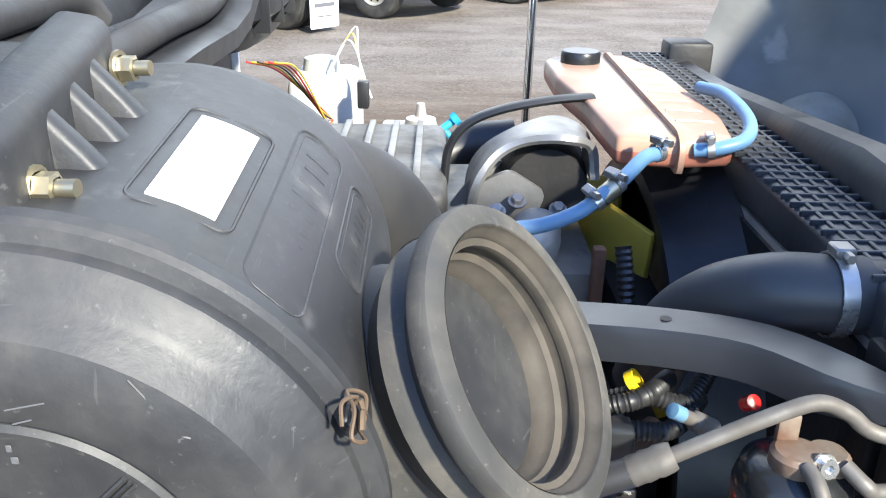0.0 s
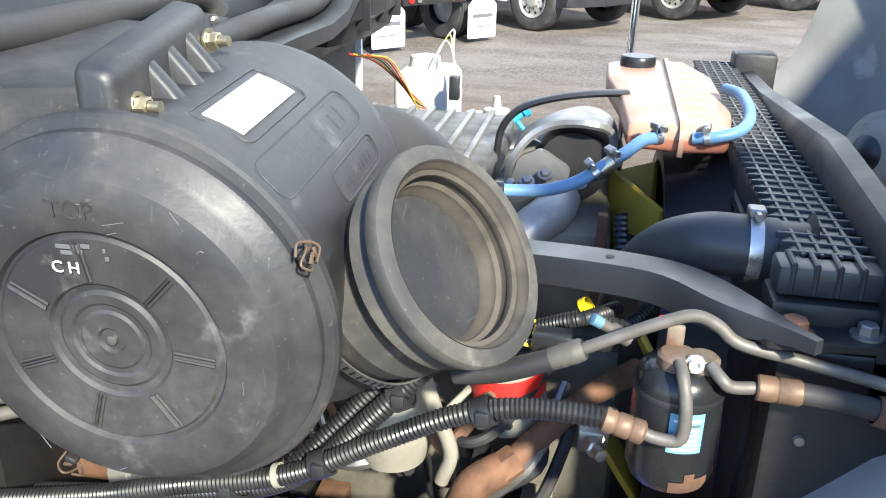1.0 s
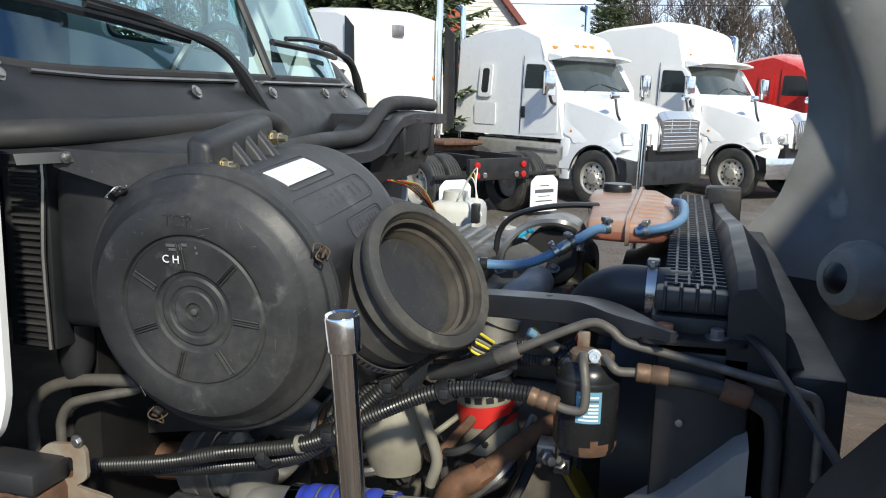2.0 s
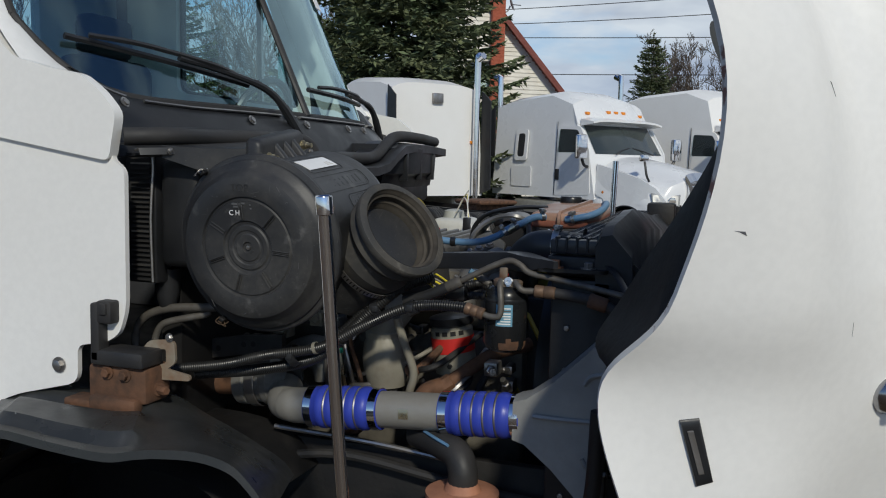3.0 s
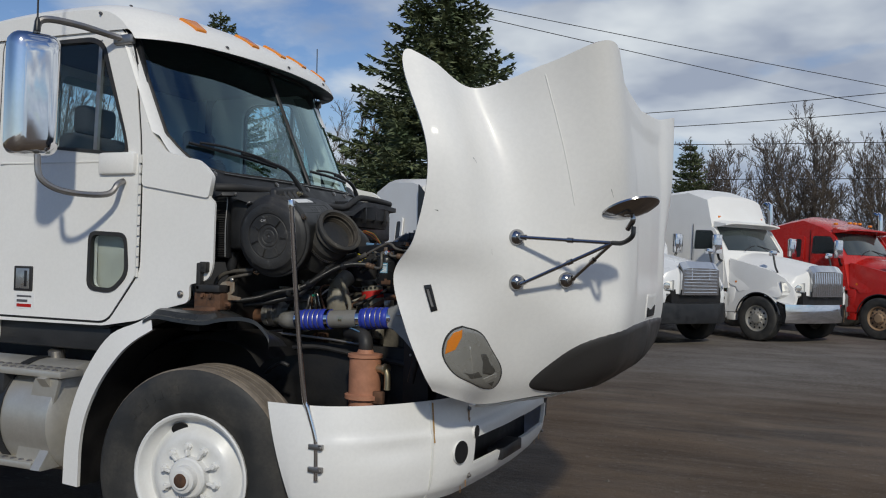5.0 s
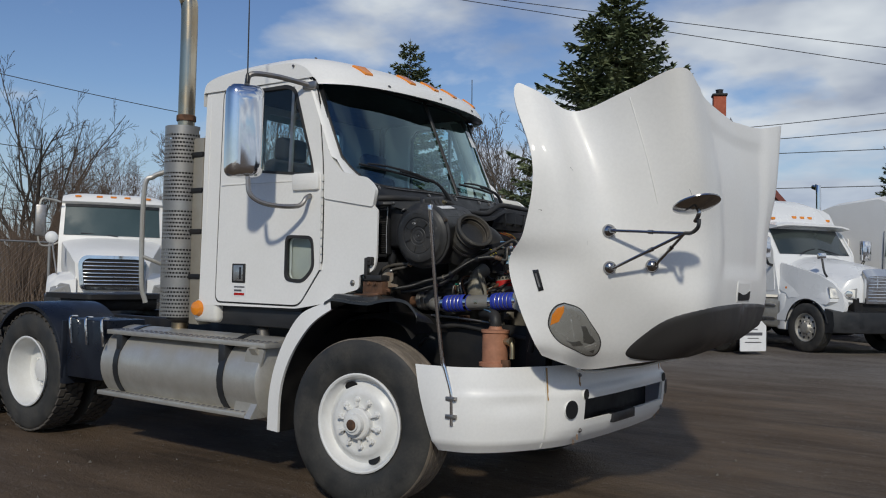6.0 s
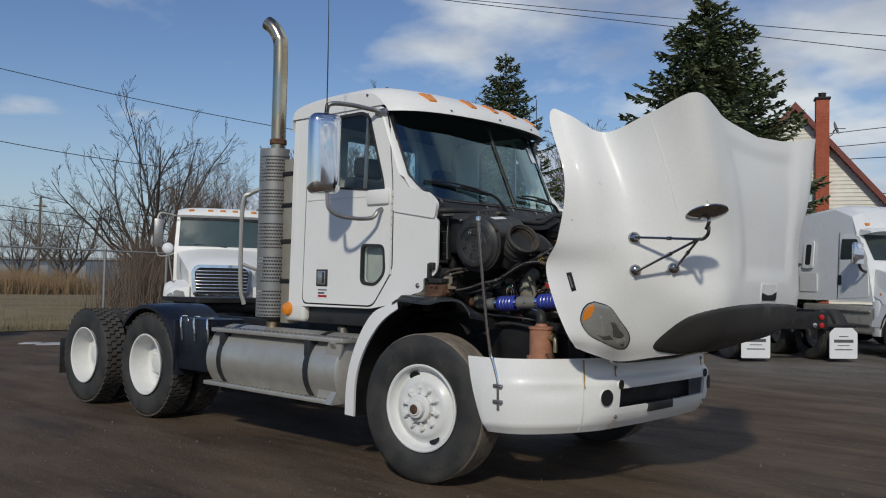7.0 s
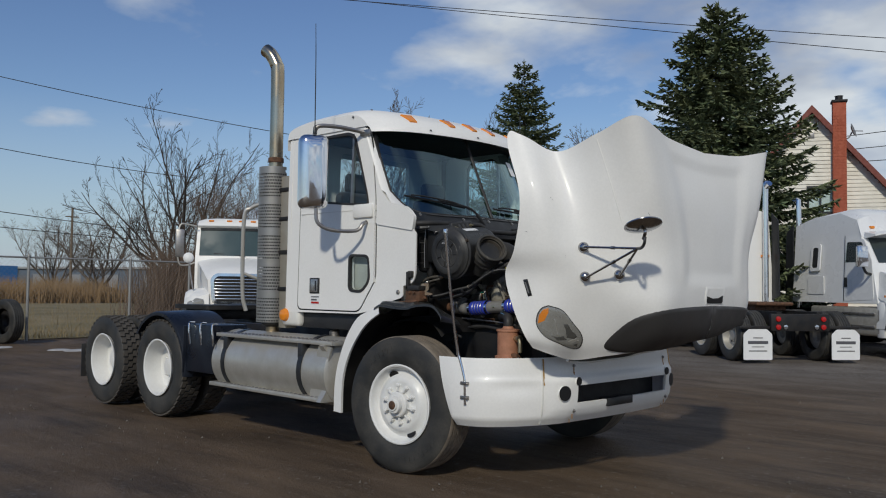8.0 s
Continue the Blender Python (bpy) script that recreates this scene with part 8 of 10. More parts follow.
def parked_truck(name, label, loc, turn, paint, sleeper=1.9, roof=3.35, bars=True, visor_lamps=3, rims=None, chrome_bumper=False, rear=True, sides=(-1, 1)):
    """A conventional tractor, nose to +x, front axle over its origin."""
    rims = rims or ALU
    t = thing(name, label, "truck", loc, turn, "trucks parked in a row")
    back = -2.0 - sleeper
    hood_p = [(0.50, 1.02), (0.88, 1.0), (0.96, 1.06), (0.98, 1.50), (0.93, 1.66), (0.5, 1.78), (-0.1, 1.90), (-0.82, 2.02), (-0.86, 1.30), (-0.60, 1.20), (-0.52, 1.10), (-0.42, 1.12), (0.36, 1.12)]
    rings = []
    for k in range(15):
        y = -1 + 2 * k / 14
        e = abs(y)
        w = 1.12
        rings.append([Vector((x - (0.34 * e ** 3 if x > 0.4 else 0.0), y * w * (1 - 0.10 * max(0, (z - 1.2))), z - (0.34 * e ** 2.5 if z > 1.45 else 0.0))) for x, z in hood_p])
    part("hood", loft(rings), paint, t, "smooth aerodynamic hood", angle=40)
    for s in (-1, 1):
        arch_ = [(0.60 * math.cos(a), 0.50 + 0.60 * math.sin(a)) for a in (radians(q) for q in range(12, 169, 12))]
        outline = [(-0.86, 0.62), (-0.86, 1.86), (-0.3, 1.74), (0.3, 1.60), (0.62, 1.44), (0.80, 1.22), (0.84, 1.00), (0.80, 0.80), (0.64, 0.62)] + arch_
        part("fender", plate(outline, [], lambda a, b, d, k=s: (a - 0.02 * d, k * (1.13 - 0.55 * max(0.0, a - 0.25) ** 2 - 0.22 * max(0.0, b - 1.25) ** 1.5 - d), b), 0.10), paint, t, "smooth body side over the wheel", angle=50)
        part("arch_lip", tube([(x * 0.985, s * 1.125, 0.50 + (z - 0.50) * 0.985) for x, z in arch_], 0.016, 6, 2), BLACK, t)
        hl = part("headlight", loft([[(x, s * y, z) for x, y, z in ((0.62, 1.10, 1.12), (0.92, 0.72, 1.12), (0.90, 0.68, 1.34), (0.55, 1.09, 1.36))], [(x + 0.02, s * (y + 0.015), z) for x, y, z in ((0.62, 1.10, 1.14), (0.90, 0.75, 1.14), (0.88, 0.72, 1.31), (0.58, 1.08, 1.33))]]), LENS, t, "swept headlight", smooth=False)
        part("headlight_bulb", lathe([(0.07, 0.0), (0.06, 0.012), (0, 0.015)], (0.86, s * 0.86, 1.22), (0.8, s * 0.6, 0), 14), CHROME, hl)
        part("turn_signal", lathe([(0.03, 0), (0, 0.012)], (-0.62, s * 1.10, 1.32), (0, s, 0), 10), AMBER, t)
        far_wheel(0, s * 1.03, t, s, rims)
        door = part("door", plate(rounded([(-1.92, 1.20), (-1.92, 2.62), (-1.30, 2.60), (-0.98, 2.10), (-0.94, 1.25)], 0.06, 3), [rounded([(-1.86, 2.08), (-1.86, 2.55), (-1.36, 2.53), (-1.06, 2.08)], 0.05, 3)], lambda a, b, d, k=s: (a, k * (1.135 - max(0, b - 2.05) * 0.10 - d), b), 0.03), paint, t)
        # opaque black plate: the unlit cab behind the glass is put into colour
        part("side_window", plate(rounded([(-1.88, 2.06), (-1.88, 2.57), (-1.35, 2.55), (-1.04, 2.06)], 0.05, 3), [], lambda a, b, d, k=s: (a, k * (1.130 - max(0, b - 2.05) * 0.10 - d), b), 0.02), BLACK, door, "side window as a black plate, the unlit cab in its colour")
        part("window_pane", plate(rounded([(-1.86, 2.08), (-1.86, 2.55), (-1.36, 2.53), (-1.06, 2.08)], 0.05, 3), [], lambda a, b, d, k=s: (a, k * (1.140 - max(0, b - 2.05) * 0.10 - d), b), 0.004), GLASSD, door)
        part("door_handle", box(-1.90, -1.80, s * 1.142 - 0.012, s * 1.142 + 0.012, 1.52, 1.74, 0.01), BLACK, door)
        m = part("mirror", box(-0.98, -0.86, s * 1.42 - 0.13, s * 1.42 + 0.13, 1.95, 2.42, 0.04, 2), CHROME, t, "tall door mirror")
        part("mirror_arm", tube([(-1.02, s * 1.12, 1.80), (-0.95, s * 1.3, 1.84), (-0.92, s * 1.40, 1.98)], 0.03, 8), BLACK, m)
        hm = part("hood_mirror", box(0.28, 0.38, s * 1.05 - 0.09, s * 1.05 + 0.09, 1.92, 2.05, 0.03, 2), CHROME, t, "small hood mirror on a stalk")
        part("stalk", tube([(0.42, s * 0.99, 1.56), (0.40, s * 1.05, 1.68), (0.34, s * 1.05, 1.94)], 0.022, 8), BLACK, hm)
        part("fuel_tank_fairing", box(-3.2, -0.72, s * 1.0 - 0.12, s * 1.0 + 0.12, 0.45, 1.08, 0.06, 3), ALU if bars else paint, t, "aluminium tank and steps")
        for z in (0.62, 0.9):
            part("step", box(-2.0, -0.9, s * 1.13 - 0.02, s * 1.13 + 0.02, z, z + 0.06, 0.01), STEEL, t)
        part("skirt", box(-0.86, -0.62, s * 1.04 - 0.08, s * 1.04 + 0.08, 0.42, 1.20, 0.03), paint, t)
    # cab, screen, roof, sleeper
    cabp = [(-0.80, 1.16), (-0.82, 2.02), (-1.26, 2.66), (-1.22, 2.74), (-1.6, roof - 0.22), (-2.2, roof - 0.02), (back + 0.5, roof - 0.10), (back, roof - 0.22), (back, 1.16)]
    rings = []
    for k in range(13):
        y = -1 + 2 * k / 12
        e = abs(y) ** 5
        rings.append([Vector((x - (0.16 * y * y if x > -1.3 and z > 1.9 else 0), y * (1.13 - max(0, z - 2.05) * 0.10), z - (0.12 * e if z > 2.7 else 0))) for x, z in cabp])
    part("cab", loft(rings), paint, t, "sleeper cab with a rounded roof", angle=35)
    scr = []
    for k in range(11):
        y = -0.98 + 1.96 * k / 10
        scr.append([Vector((x - 0.16 * (y / 1.13) ** 2 + 0.012, y * (1 - 0.06 * (z - 2.05)), z)) for x, z in ((-0.845, 2.06), (-1.03, 2.335), (-1.235, 2.625))])
    part("windscreen", grid(scr), surface("dark_screen", (0.035, 0.045, 0.045), 0.06, second=(0.06, 0.075, 0.07), scale=2, bump=0, coat=0.6), t, "dark reflecting windscreen")
    part("visor", sweep_side([(-1.00, 2.70), (-1.0, 2.735), (-1.35, 2.80), (-1.35, 2.66)], 1.02, 0.05), paint, t)
    for k in range(visor_lamps):
        y = (k - (visor_lamps - 1) / 2) * 0.22
        part("marker_lamp", box(-1.42, -1.34, y - 0.05, y + 0.05, 2.88, 2.94, 0.015), AMBER, t)
    for s in (-1, 1):
        part("marker_lamp", box(-1.46, -1.38, s * 0.78 - 0.05, s * 0.78 + 0.05, 2.84, 2.90, 0.015), AMBER, t)
        part("wiper", tube([(-0.80, s * 0.55, 2.06), (-0.88, s * 0.3, 2.14), (-0.92, s * 0.05, 2.19)], 0.012, 6), BLACK, t)
        if sleeper > 1:
            frame_p = rounded([(back + 0.72, 1.90), (back + 0.72, 2.55), (back + 1.10, 2.55), (back + 1.10, 1.90)], 0.07, 3)
            win_p = rounded([(back + 0.80, 1.98), (back + 0.80, 2.47), (back + 1.02, 2.47), (back + 1.02, 1.98)], 0.07, 3)
            sw = part("sleeper_window_frame", plate(frame_p, [win_p], lambda a, b, d, k=s: (a, k * (1.142 - max(0, b - 2.05) * 0.10 - d), b), 0.03), paint, t)
            # black plate with the unlit sleeper painted in, nothing behind it
            part("sleeper_window", plate(win_p, [], lambda a, b, d, k=s: (a, k * (1.133 - max(0, b - 2.05) * 0.10 - d), b), 0.01), BLACK, sw, "sleeper window as a black plate, the unlit inside in its colour")
            part("locker_door", plate(rounded([(back + 0.62, 1.35), (back + 0.62, 1.78), (back + 1.25, 1.78), (back + 1.25, 1.35)], 0.05, 3), [], lambda a, b, d, k=s: (a, k * (1.136 - d), b), 0.02), paint, t)
        part("rear_fairing", plate([(back - 0.35, 1.3), (back - 0.30, roof - 0.5), (back, roof - 0.3), (back, 1.2)], [], lambda a, b, d, k=s: (a, k * (1.10 - d), b), 0.02), BLACK, t)
    part("door_gap", plate([(-1.945, 1.2), (-1.945, 2.7), (-1.935, 2.7), (-1.935, 1.2)], [], lambda a, b, d: (a, -1.1335 + max(0, b - 2.05) * 0.10 - d, b), 0.006), BLACK, t, smooth=False)
    # grille, bumper
    gr = part("grille_surround", sweep_side([(0.955, 1.02), (1.005, 1.04), (1.01, 1.60), (0.90, 1.74), (0.88, 1.66), (0.955, 1.56)], 0.56, 0.04), CHROME, t, "chrome grille surround")
    # solid near-black backing stands for the shaded space behind the bars
    part("grille_backing", box(0.94, 0.99, -0.50, 0.50, 1.06, 1.60), DARK, gr)
    if bars:
        for k in range(8):
            part("grille_bar", box(0.985, 1.012, -0.50, 0.50, 1.08 + 0.066 * k, 1.105 + 0.066 * k, 0.004), CHROME, gr)
        for y in (-0.27, 0.27):
            part("grille_bar", box(0.984, 1.010, y - 0.012, y + 0.012, 1.06, 1.60, 0.004), CHROME, gr)
    else:
        for k in range(15):
            part("grille_bar", box(0.985, 1.012, -0.49 + 0.068 * k, -0.465 + 0.068 * k, 1.06, 1.58, 0.004), CHROME, gr)
    part("bumper", loft([[Vector((x - 0.30 * abs(y) ** 3, y * 1.12, z)) for x, z in ((0.80, 0.42), (1.02, 0.45), (1.05, 0.60), (1.02, 0.86), (0.80, 0.92))] for y in (-1 + 2 * k / 10 for k in range(11))]), CHROME if chrome_bumper else BLACK, t, "truck front bumper", angle=40)
    # no engine inside: a near-black block stands for the shaded engine space
    part("engine_space_shade", box(-0.6, 0.9, -0.75, 0.75, 0.45, 1.15), DARK, t)
    # chassis behind
    for s in (-1, 1):
        part("frame_rail", box(back - 3.0, 0.6, s * 0.43 - 0.05, s * 0.43 + 0.05, 0.75, 1.0), FRAMEP, t)
    part("exhaust", tube([(back - 0.15, -0.85, 1.0), (back - 0.15, -0.85, roof + 0.15), (back - 0.22, -0.85, roof + 0.3), (back - 0.34, -0.85, roof + 0.36)], 0.065, 14, 4), CHROME, t, "chrome exhaust stack")
    if rear:
        for x in (back - 1.1, back - 2.42):
            for s in (-1, 1):
                far_wheel(x, s * 1.07, t, s, rims, True)
                far_wheel(x, s * 0.74, t, s, rims, True)
        for s in (-1, 1):
            part("mud_flap_hanger", box(back - 3.02, back - 2.96, s * 0.95 - 0.32, s * 0.95 + 0.32, 0.66, 0.72, 0.01), FRAMEP, t)
        part("fifth_wheel", join(box(back - 2.1, back - 1.3, -0.42, 0.42, 1.10, 1.18, 0.04), box(back - 1.9, back - 1.5, -0.35, 0.35, 1.0, 1.12, 0.02)), RUST, t, "rusty brown fifth wheel")
    return t


HEAD = -34.8
row = Vector((2.50, 2.48, 0))
A0 = Vector((0.0, 14.62, 0))
parked_truck("parked_truck", "silver-white sleeper tractor with a chrome slatted grille", A0, HEAD, SILVER, 1.9, 3.38)
parked_truck("parked_truck", "white sleeper tractor with a chrome bumper and upright grille", A0 + row, HEAD, PAINT, 2.1, 3.62, bars=False, chrome_bumper=True)
parked_truck("parked_truck", "red sleeper tractor beside the white ones", A0 + row * 2.08, HEAD, REDP, 1.2, 3.1, rims=surface("brown_rim", (0.30, 0.20, 0.12), 0.7))
parked_truck("parked_truck", "red tractor further along the row", A0 + row * 3.2, HEAD, REDP, 1.0, 3.0)
flapped = parked_truck("parked_truck", "white sleeper tractor seen from behind with white mud flaps", (-7.37, 15.7, 0), 142.0, PAINT, 1.9, 3.55)
back_x = -3.9 - 3.0
for s in (-1, 1):
    flap = part("mud_flap", plate(rounded([(s * 0.93 - 0.30, 0.06), (s * 0.93 - 0.30, 0.56), (s * 0.93 - 0.19, 0.66), (s * 0.93 + 0.19, 0.66), (s * 0.93 + 0.30, 0.56), (s * 0.93 + 0.30, 0.06)], 0.025, 2), [], lambda a, b, d: (back_x - 0.10 + d, a, b), 0.012), WHITE, flapped, "white mud flap with grey and black print")
    for k, (z, w, h) in enumerate(((0.49, 0.20, 0.020), (0.40, 0.42, 0.060), (0.315, 0.26, 0.016), (0.235, 0.38, 0.022))):
        part("flap_print", box(back_x - 0.103, back_x - 0.1005, s * 0.93 - w / 2, s * 0.93 + w / 2, z - h / 2, z + h / 2), GREYBAR if k == 1 else STEEL, flap, smooth=False)
    for dy, z in ((0.0, 0.86), (0.0, 0.70)):
        part("tail_lamp", lathe([(0.055, 0), (0.05, 0.02), (0, 0.026)], (back_x - 0.06, s * 0.48, z), (-1, 0, 0), 14), REDLENS, flapped, "round red tail lamp")
    part("reverse_lamp", lathe([(0.05, 0), (0.045, 0.02), (0, 0.024)], (back_x - 0.06, s * 0.33, 0.70), (-1, 0, 0), 14), CHROME, flapped)
part("rear_cross_member", box(back_x - 0.05, back_x + 0.05, -0.62, 0.62, 0.62, 0.96, 0.01), FRAMEP, flapped)
part("work_lamp", box(-3.97, -3.90, -0.12, 0.12, 2.95, 3.15, 0.02), STEEL, flapped, "square work lamp on the cab rear")
part("rear_marker", box(-3.95, -3.90, -1.0, -0.8, 2.2, 2.26, 0.01), AMBER, flapped)

def day_cab_truck(loc, turn):
    """A day cab with a wide barred grille, seen from the front; nose to +x, front axle over its origin."""
    t = thing("parked_truck", "white day-cab tractor facing the lot with a chrome barred grille", "truck", loc, turn, "trucks parked in a row")
    cabp = [(-0.78, 1.15), (-0.80, 2.02), (-1.06, 2.72), (-1.00, 2.77), (-1.10, 2.90), (-1.35, 2.96), (-2.40, 2.98), (-2.46, 2.85), (-2.46, 1.15)]
    rings = []
    for k in range(15):
        y = -1 + 2 * k / 14
        e = abs(y) ** 6
        rings.append([Vector((x - (0.14 * y * y if x > -1.2 else 0), y * (1.02 - max(0, z - 2.05) * 0.05), z - (0.07 * e if z > 2.8 else 0))) for x, z in cabp])
    part("cab", loft(rings), PAINT, t, "white day cab with a flat roof", angle=40)
    scr = [[Vector((x - 0.14 * (y / 1.02) ** 2 + 0.012, y * (1 - 0.03 * (z - 2.05)), z)) for x, z in ((-0.815, 2.07), (-0.935, 2.38), (-1.045, 2.67))] for y in (-0.93 + 1.86 * k / 10 for k in range(11))]
    part("windscreen", grid(scr), surface("teal_screen", (0.05, 0.075, 0.072), 0.06, second=(0.09, 0.12, 0.115), scale=1.5, bump=0, coat=0.6), t, "teal reflecting windscreen")
    # black strip over the glass paints the shadow of the visor
    part("visor_shadow", grid([[Vector((-1.035 - 0.14 * (y / 1.02) ** 2 + 0.02, y, z)) for z in (2.66, 2.72)] for y in (-0.92 + 1.84 * k / 8 for k in range(9))]), BLACK, t)
    hood_ = []
    for k in range(17):
        y = -1 + 2 * k / 16
        e = abs(y)
        hood_.append([Vector((x - 0.10 * e ** 4 * (1 if x > 0.5 else 0), y * w, z - dz * e ** 3)) for x, w, z, dz in ((-0.80, 0.95, 2.02, 0.10), (-0.3, 0.86, 1.93, 0.14), (0.3, 0.76, 1.82, 0.16), (0.75, 0.70, 1.70, 0.14), (0.90, 0.66, 1.60, 0.10), (0.93, 0.64, 1.30, 0.0), (0.92, 0.64, 0.95, 0.0), (-0.75, 0.85, 0.95, 0.0), (-0.80, 0.95, 1.4, 0.0))])
    part("hood", loft(hood_), PAINT, t, "white sloping hood", angle=40)
    gl = rounded([(-0.56, 1.00), (-0.60, 1.52), (-0.50, 1.64), (0.50, 1.64), (0.60, 1.52), (0.56, 1.00)], 0.10, 4)
    gi = rounded([(-0.49, 1.05), (-0.53, 1.50), (-0.45, 1.58), (0.45, 1.58), (0.53, 1.50), (0.49, 1.05)], 0.08, 4)
    gr = part("grille_surround", plate(gl, [gi], lambda a, b, d: (0.985 - d - 0.06 * (b - 1.0) ** 2, a, b), 0.06), CHROME, t, "chrome rounded grille surround")
    # dark backing again, with the shade behind the bars as its colour
    part("grille_backing", box(0.925, 0.935, -0.54, 0.54, 1.02, 1.60), DARK, gr)
    for k in range(7):
        z = 1.09 + 0.068 * k
        part("grille_bar", box(0.935 - 0.06 * (z - 1.0) ** 2, 0.965 - 0.06 * (z - 1.0) ** 2, -0.51, 0.51, z, z + 0.026, 0.006), CHROME, gr)
    part("bumper", loft([[Vector((x - 0.26 * abs(y) ** 3, y * 1.16, z)) for x, z in ((0.75, 0.48), (1.00, 0.50), (1.03, 0.66), (1.00, 0.88), (0.75, 0.92))] for y in (-1 + 2 * k / 10 for k in range(11))]), BLACK, t, "black front bumper", angle=40)
    part("bumper_strip", box(1.005, 1.035, -0.35, 0.35, 0.60, 0.63, 0.004), CHROME, t)
    for s in (-1, 1):
        arc_ = [(0.62 * math.cos(a), 0.60 + 0.66 * math.sin(a)) for a in (radians(q) for q in range(2, 182, 12))]
        fd = part("fender", grid([[Vector((x * k, s * y, 0.60 + (z - 0.60) * k)) for x, z in arc_] for y, k in ((0.62, 1.12), (0.86, 1.10), (1.06, 1.04), (1.14, 0.96), (1.15, 0.88))]), PAINT, t, "rounded white fender", angle=60)
        part("fender_nose", loft([[Vector((x, s * y, z)) for x, y, z in ((0.30, 0.62, 0.90), (0.90, 0.62, 0.90), (0.90, 0.62, 1.20), (0.30, 0.62, 1.34))], [Vector((x, s * y, z)) for x, y, z in ((0.30, 0.95, 0.90), (0.80, 0.95, 0.90), (0.76, 0.95, 1.13), (0.30, 0.95, 1.24))], [Vector((x, s * y, z)) for x, y, z in ((0.30, 1.14, 0.90), (0.62, 1.14, 0.90), (0.58, 1.14, 1.02), (0.30, 1.14, 1.10))]]), PAINT, fd, angle=60)
        part("headlight", loft([[Vector((x, s * y, z)) for x, y, z in ((0.88, 0.70, 0.93), (0.72, 1.08, 0.93), (0.68, 1.06, 1.03), (0.80, 0.88, 1.12), (0.88, 0.74, 1.10))], [Vector((x + 0.015, s * y, z)) for x, y, z in ((0.87, 0.72, 0.945), (0.73, 1.06, 0.945), (0.70, 1.04, 1.02), (0.80, 0.88, 1.10), (0.87, 0.76, 1.085))]]), LENS, t, "swept headlight", smooth=False)
        far_wheel(0, s * 1.02, t, s, ALU)
        mr = part("mirror", box(-1.02, -0.90, s * 1.36 - 0.10, s * 1.36 + 0.10, 2.02, 2.66, 0.035, 2), STEEL, t, "tall door mirror in a tube bracket")
        part("mirror_bracket", tube([(-1.05, s * 1.0, 2.74), (-1.0, s * 1.2, 2.78), (-0.96, s * 1.36, 2.76), (-0.93, s * 1.40, 2.40), (-0.95, s * 1.38, 1.90), (-1.0, s * 1.2, 1.84), (-1.05, s * 1.0, 1.92)], 0.018, 8, 5), ALU, mr)
        part("spot_mirror", lathe([(0, 0.06), (0.06, 0.05), (0.11, 0.015), (0.115, 0.0), (0, -0.005)], (0.10, s * 1.10, 1.98), (1, 0, 0.1), 20), WHITE, t, "round white fender mirror")
        part("spot_stalk", tube([(0.25, s * 0.98, 1.28), (0.15, s * 1.04, 1.6), (0.10, s * 1.09, 1.92)], 0.016, 8), STEEL, t)
        # black plate, the dim cab behind it given as its colour
        part("side_window", plate(rounded([(-2.0, 2.08), (-2.0, 2.62), (-1.25, 2.62), (-1.08, 2.08)], 0.05, 3), [], lambda a, b, d, k=s: (a, k * (1.028 - max(0, b - 2.05) * 0.05 - d), b), 0.012), BLACK, t, "side window as a black plate, the unlit cab in its colour")
    for y in (-0.68, -0.27, 0.0, 0.27, 0.68):
        part("marker_lamp", box(-1.13 - 0.12 * y * y, -1.06 - 0.12 * y * y, y - 0.06, y + 0.06, 2.865, 2.905, 0.012), AMBER, t)
    part("frame_rail", box(-6.0, 0.7, -0.43, 0.43, 0.70, 0.98, 0.01), FRAMEP, t)
    part("wiper", tube([(-0.80, 0.1, 2.06), (-0.84, -0.3, 2.10), (-0.86, -0.6, 2.11)], 0.012, 6), BLACK, t)
    return t


day_cab_truck((-11.6, 4.8, 0), -33)
rig = thing("trailer_bogie", "dark rear wheels of a parked chassis", "chassis", (-15.9, 0.55, 0), 12)
for x in (0, -1.3):
    for s in (-1, 1):
        far_wheel(x, s * 1.0, rig, s, FRAMEP, True)
part("chassis", box(-2.6, 0.2, -0.5, 0.5, 0.75, 1.0, 0.02), FRAMEP, rig)
part("wheel_fender", tube([(0.62 * math.cos(a), -1.0, 0.5 + 0.60 * math.sin(a)) for a in (radians(q) for q in range(-10, 150, 12))], 0.05, 8, 2), RUBBER, rig)

# ---------------------------------------------------------------- house
BRICK = surface("red_brick_chimney", (0.40, 0.105, 0.055), 0.85, second=(0.22, 0.06, 0.04), scale=9, bump=0.4, fine=30)
SIDING = surface("cream_siding", (0.74, 0.71, 0.62), 0.6, second=(0.64, 0.61, 0.53), scale=3, bump=0.05)
ROOFR = surface("red_brown_roof", (0.20, 0.055, 0.04), 0.7, second=(0.14, 0.045, 0.035), scale=6, bump=0.3)
house = thing("house", "cream sided house with a red roof behind the trees", "house", (-10.1, 33.3, 0), 25)
HW, HE, HP = 4.5, 3.7, 9.0
gable = [(-HW, 0), (HW, 0), (HW, HE), (0.0, HP), (-HW, HE)]
wall = part("gable_wall", plate(gable, [[(-0.15, 4.75), (0.85, 4.75), (0.85, 5.85), (-0.15, 5.85)]], lambda a, b, d: (a, -2.2 + d, b), 0.2), SIDING, house)
part("rear_wall", plate(gable, [], lambda a, b, d: (a, 6.0 + d, b), 0.2), SIDING, house)
n = 52
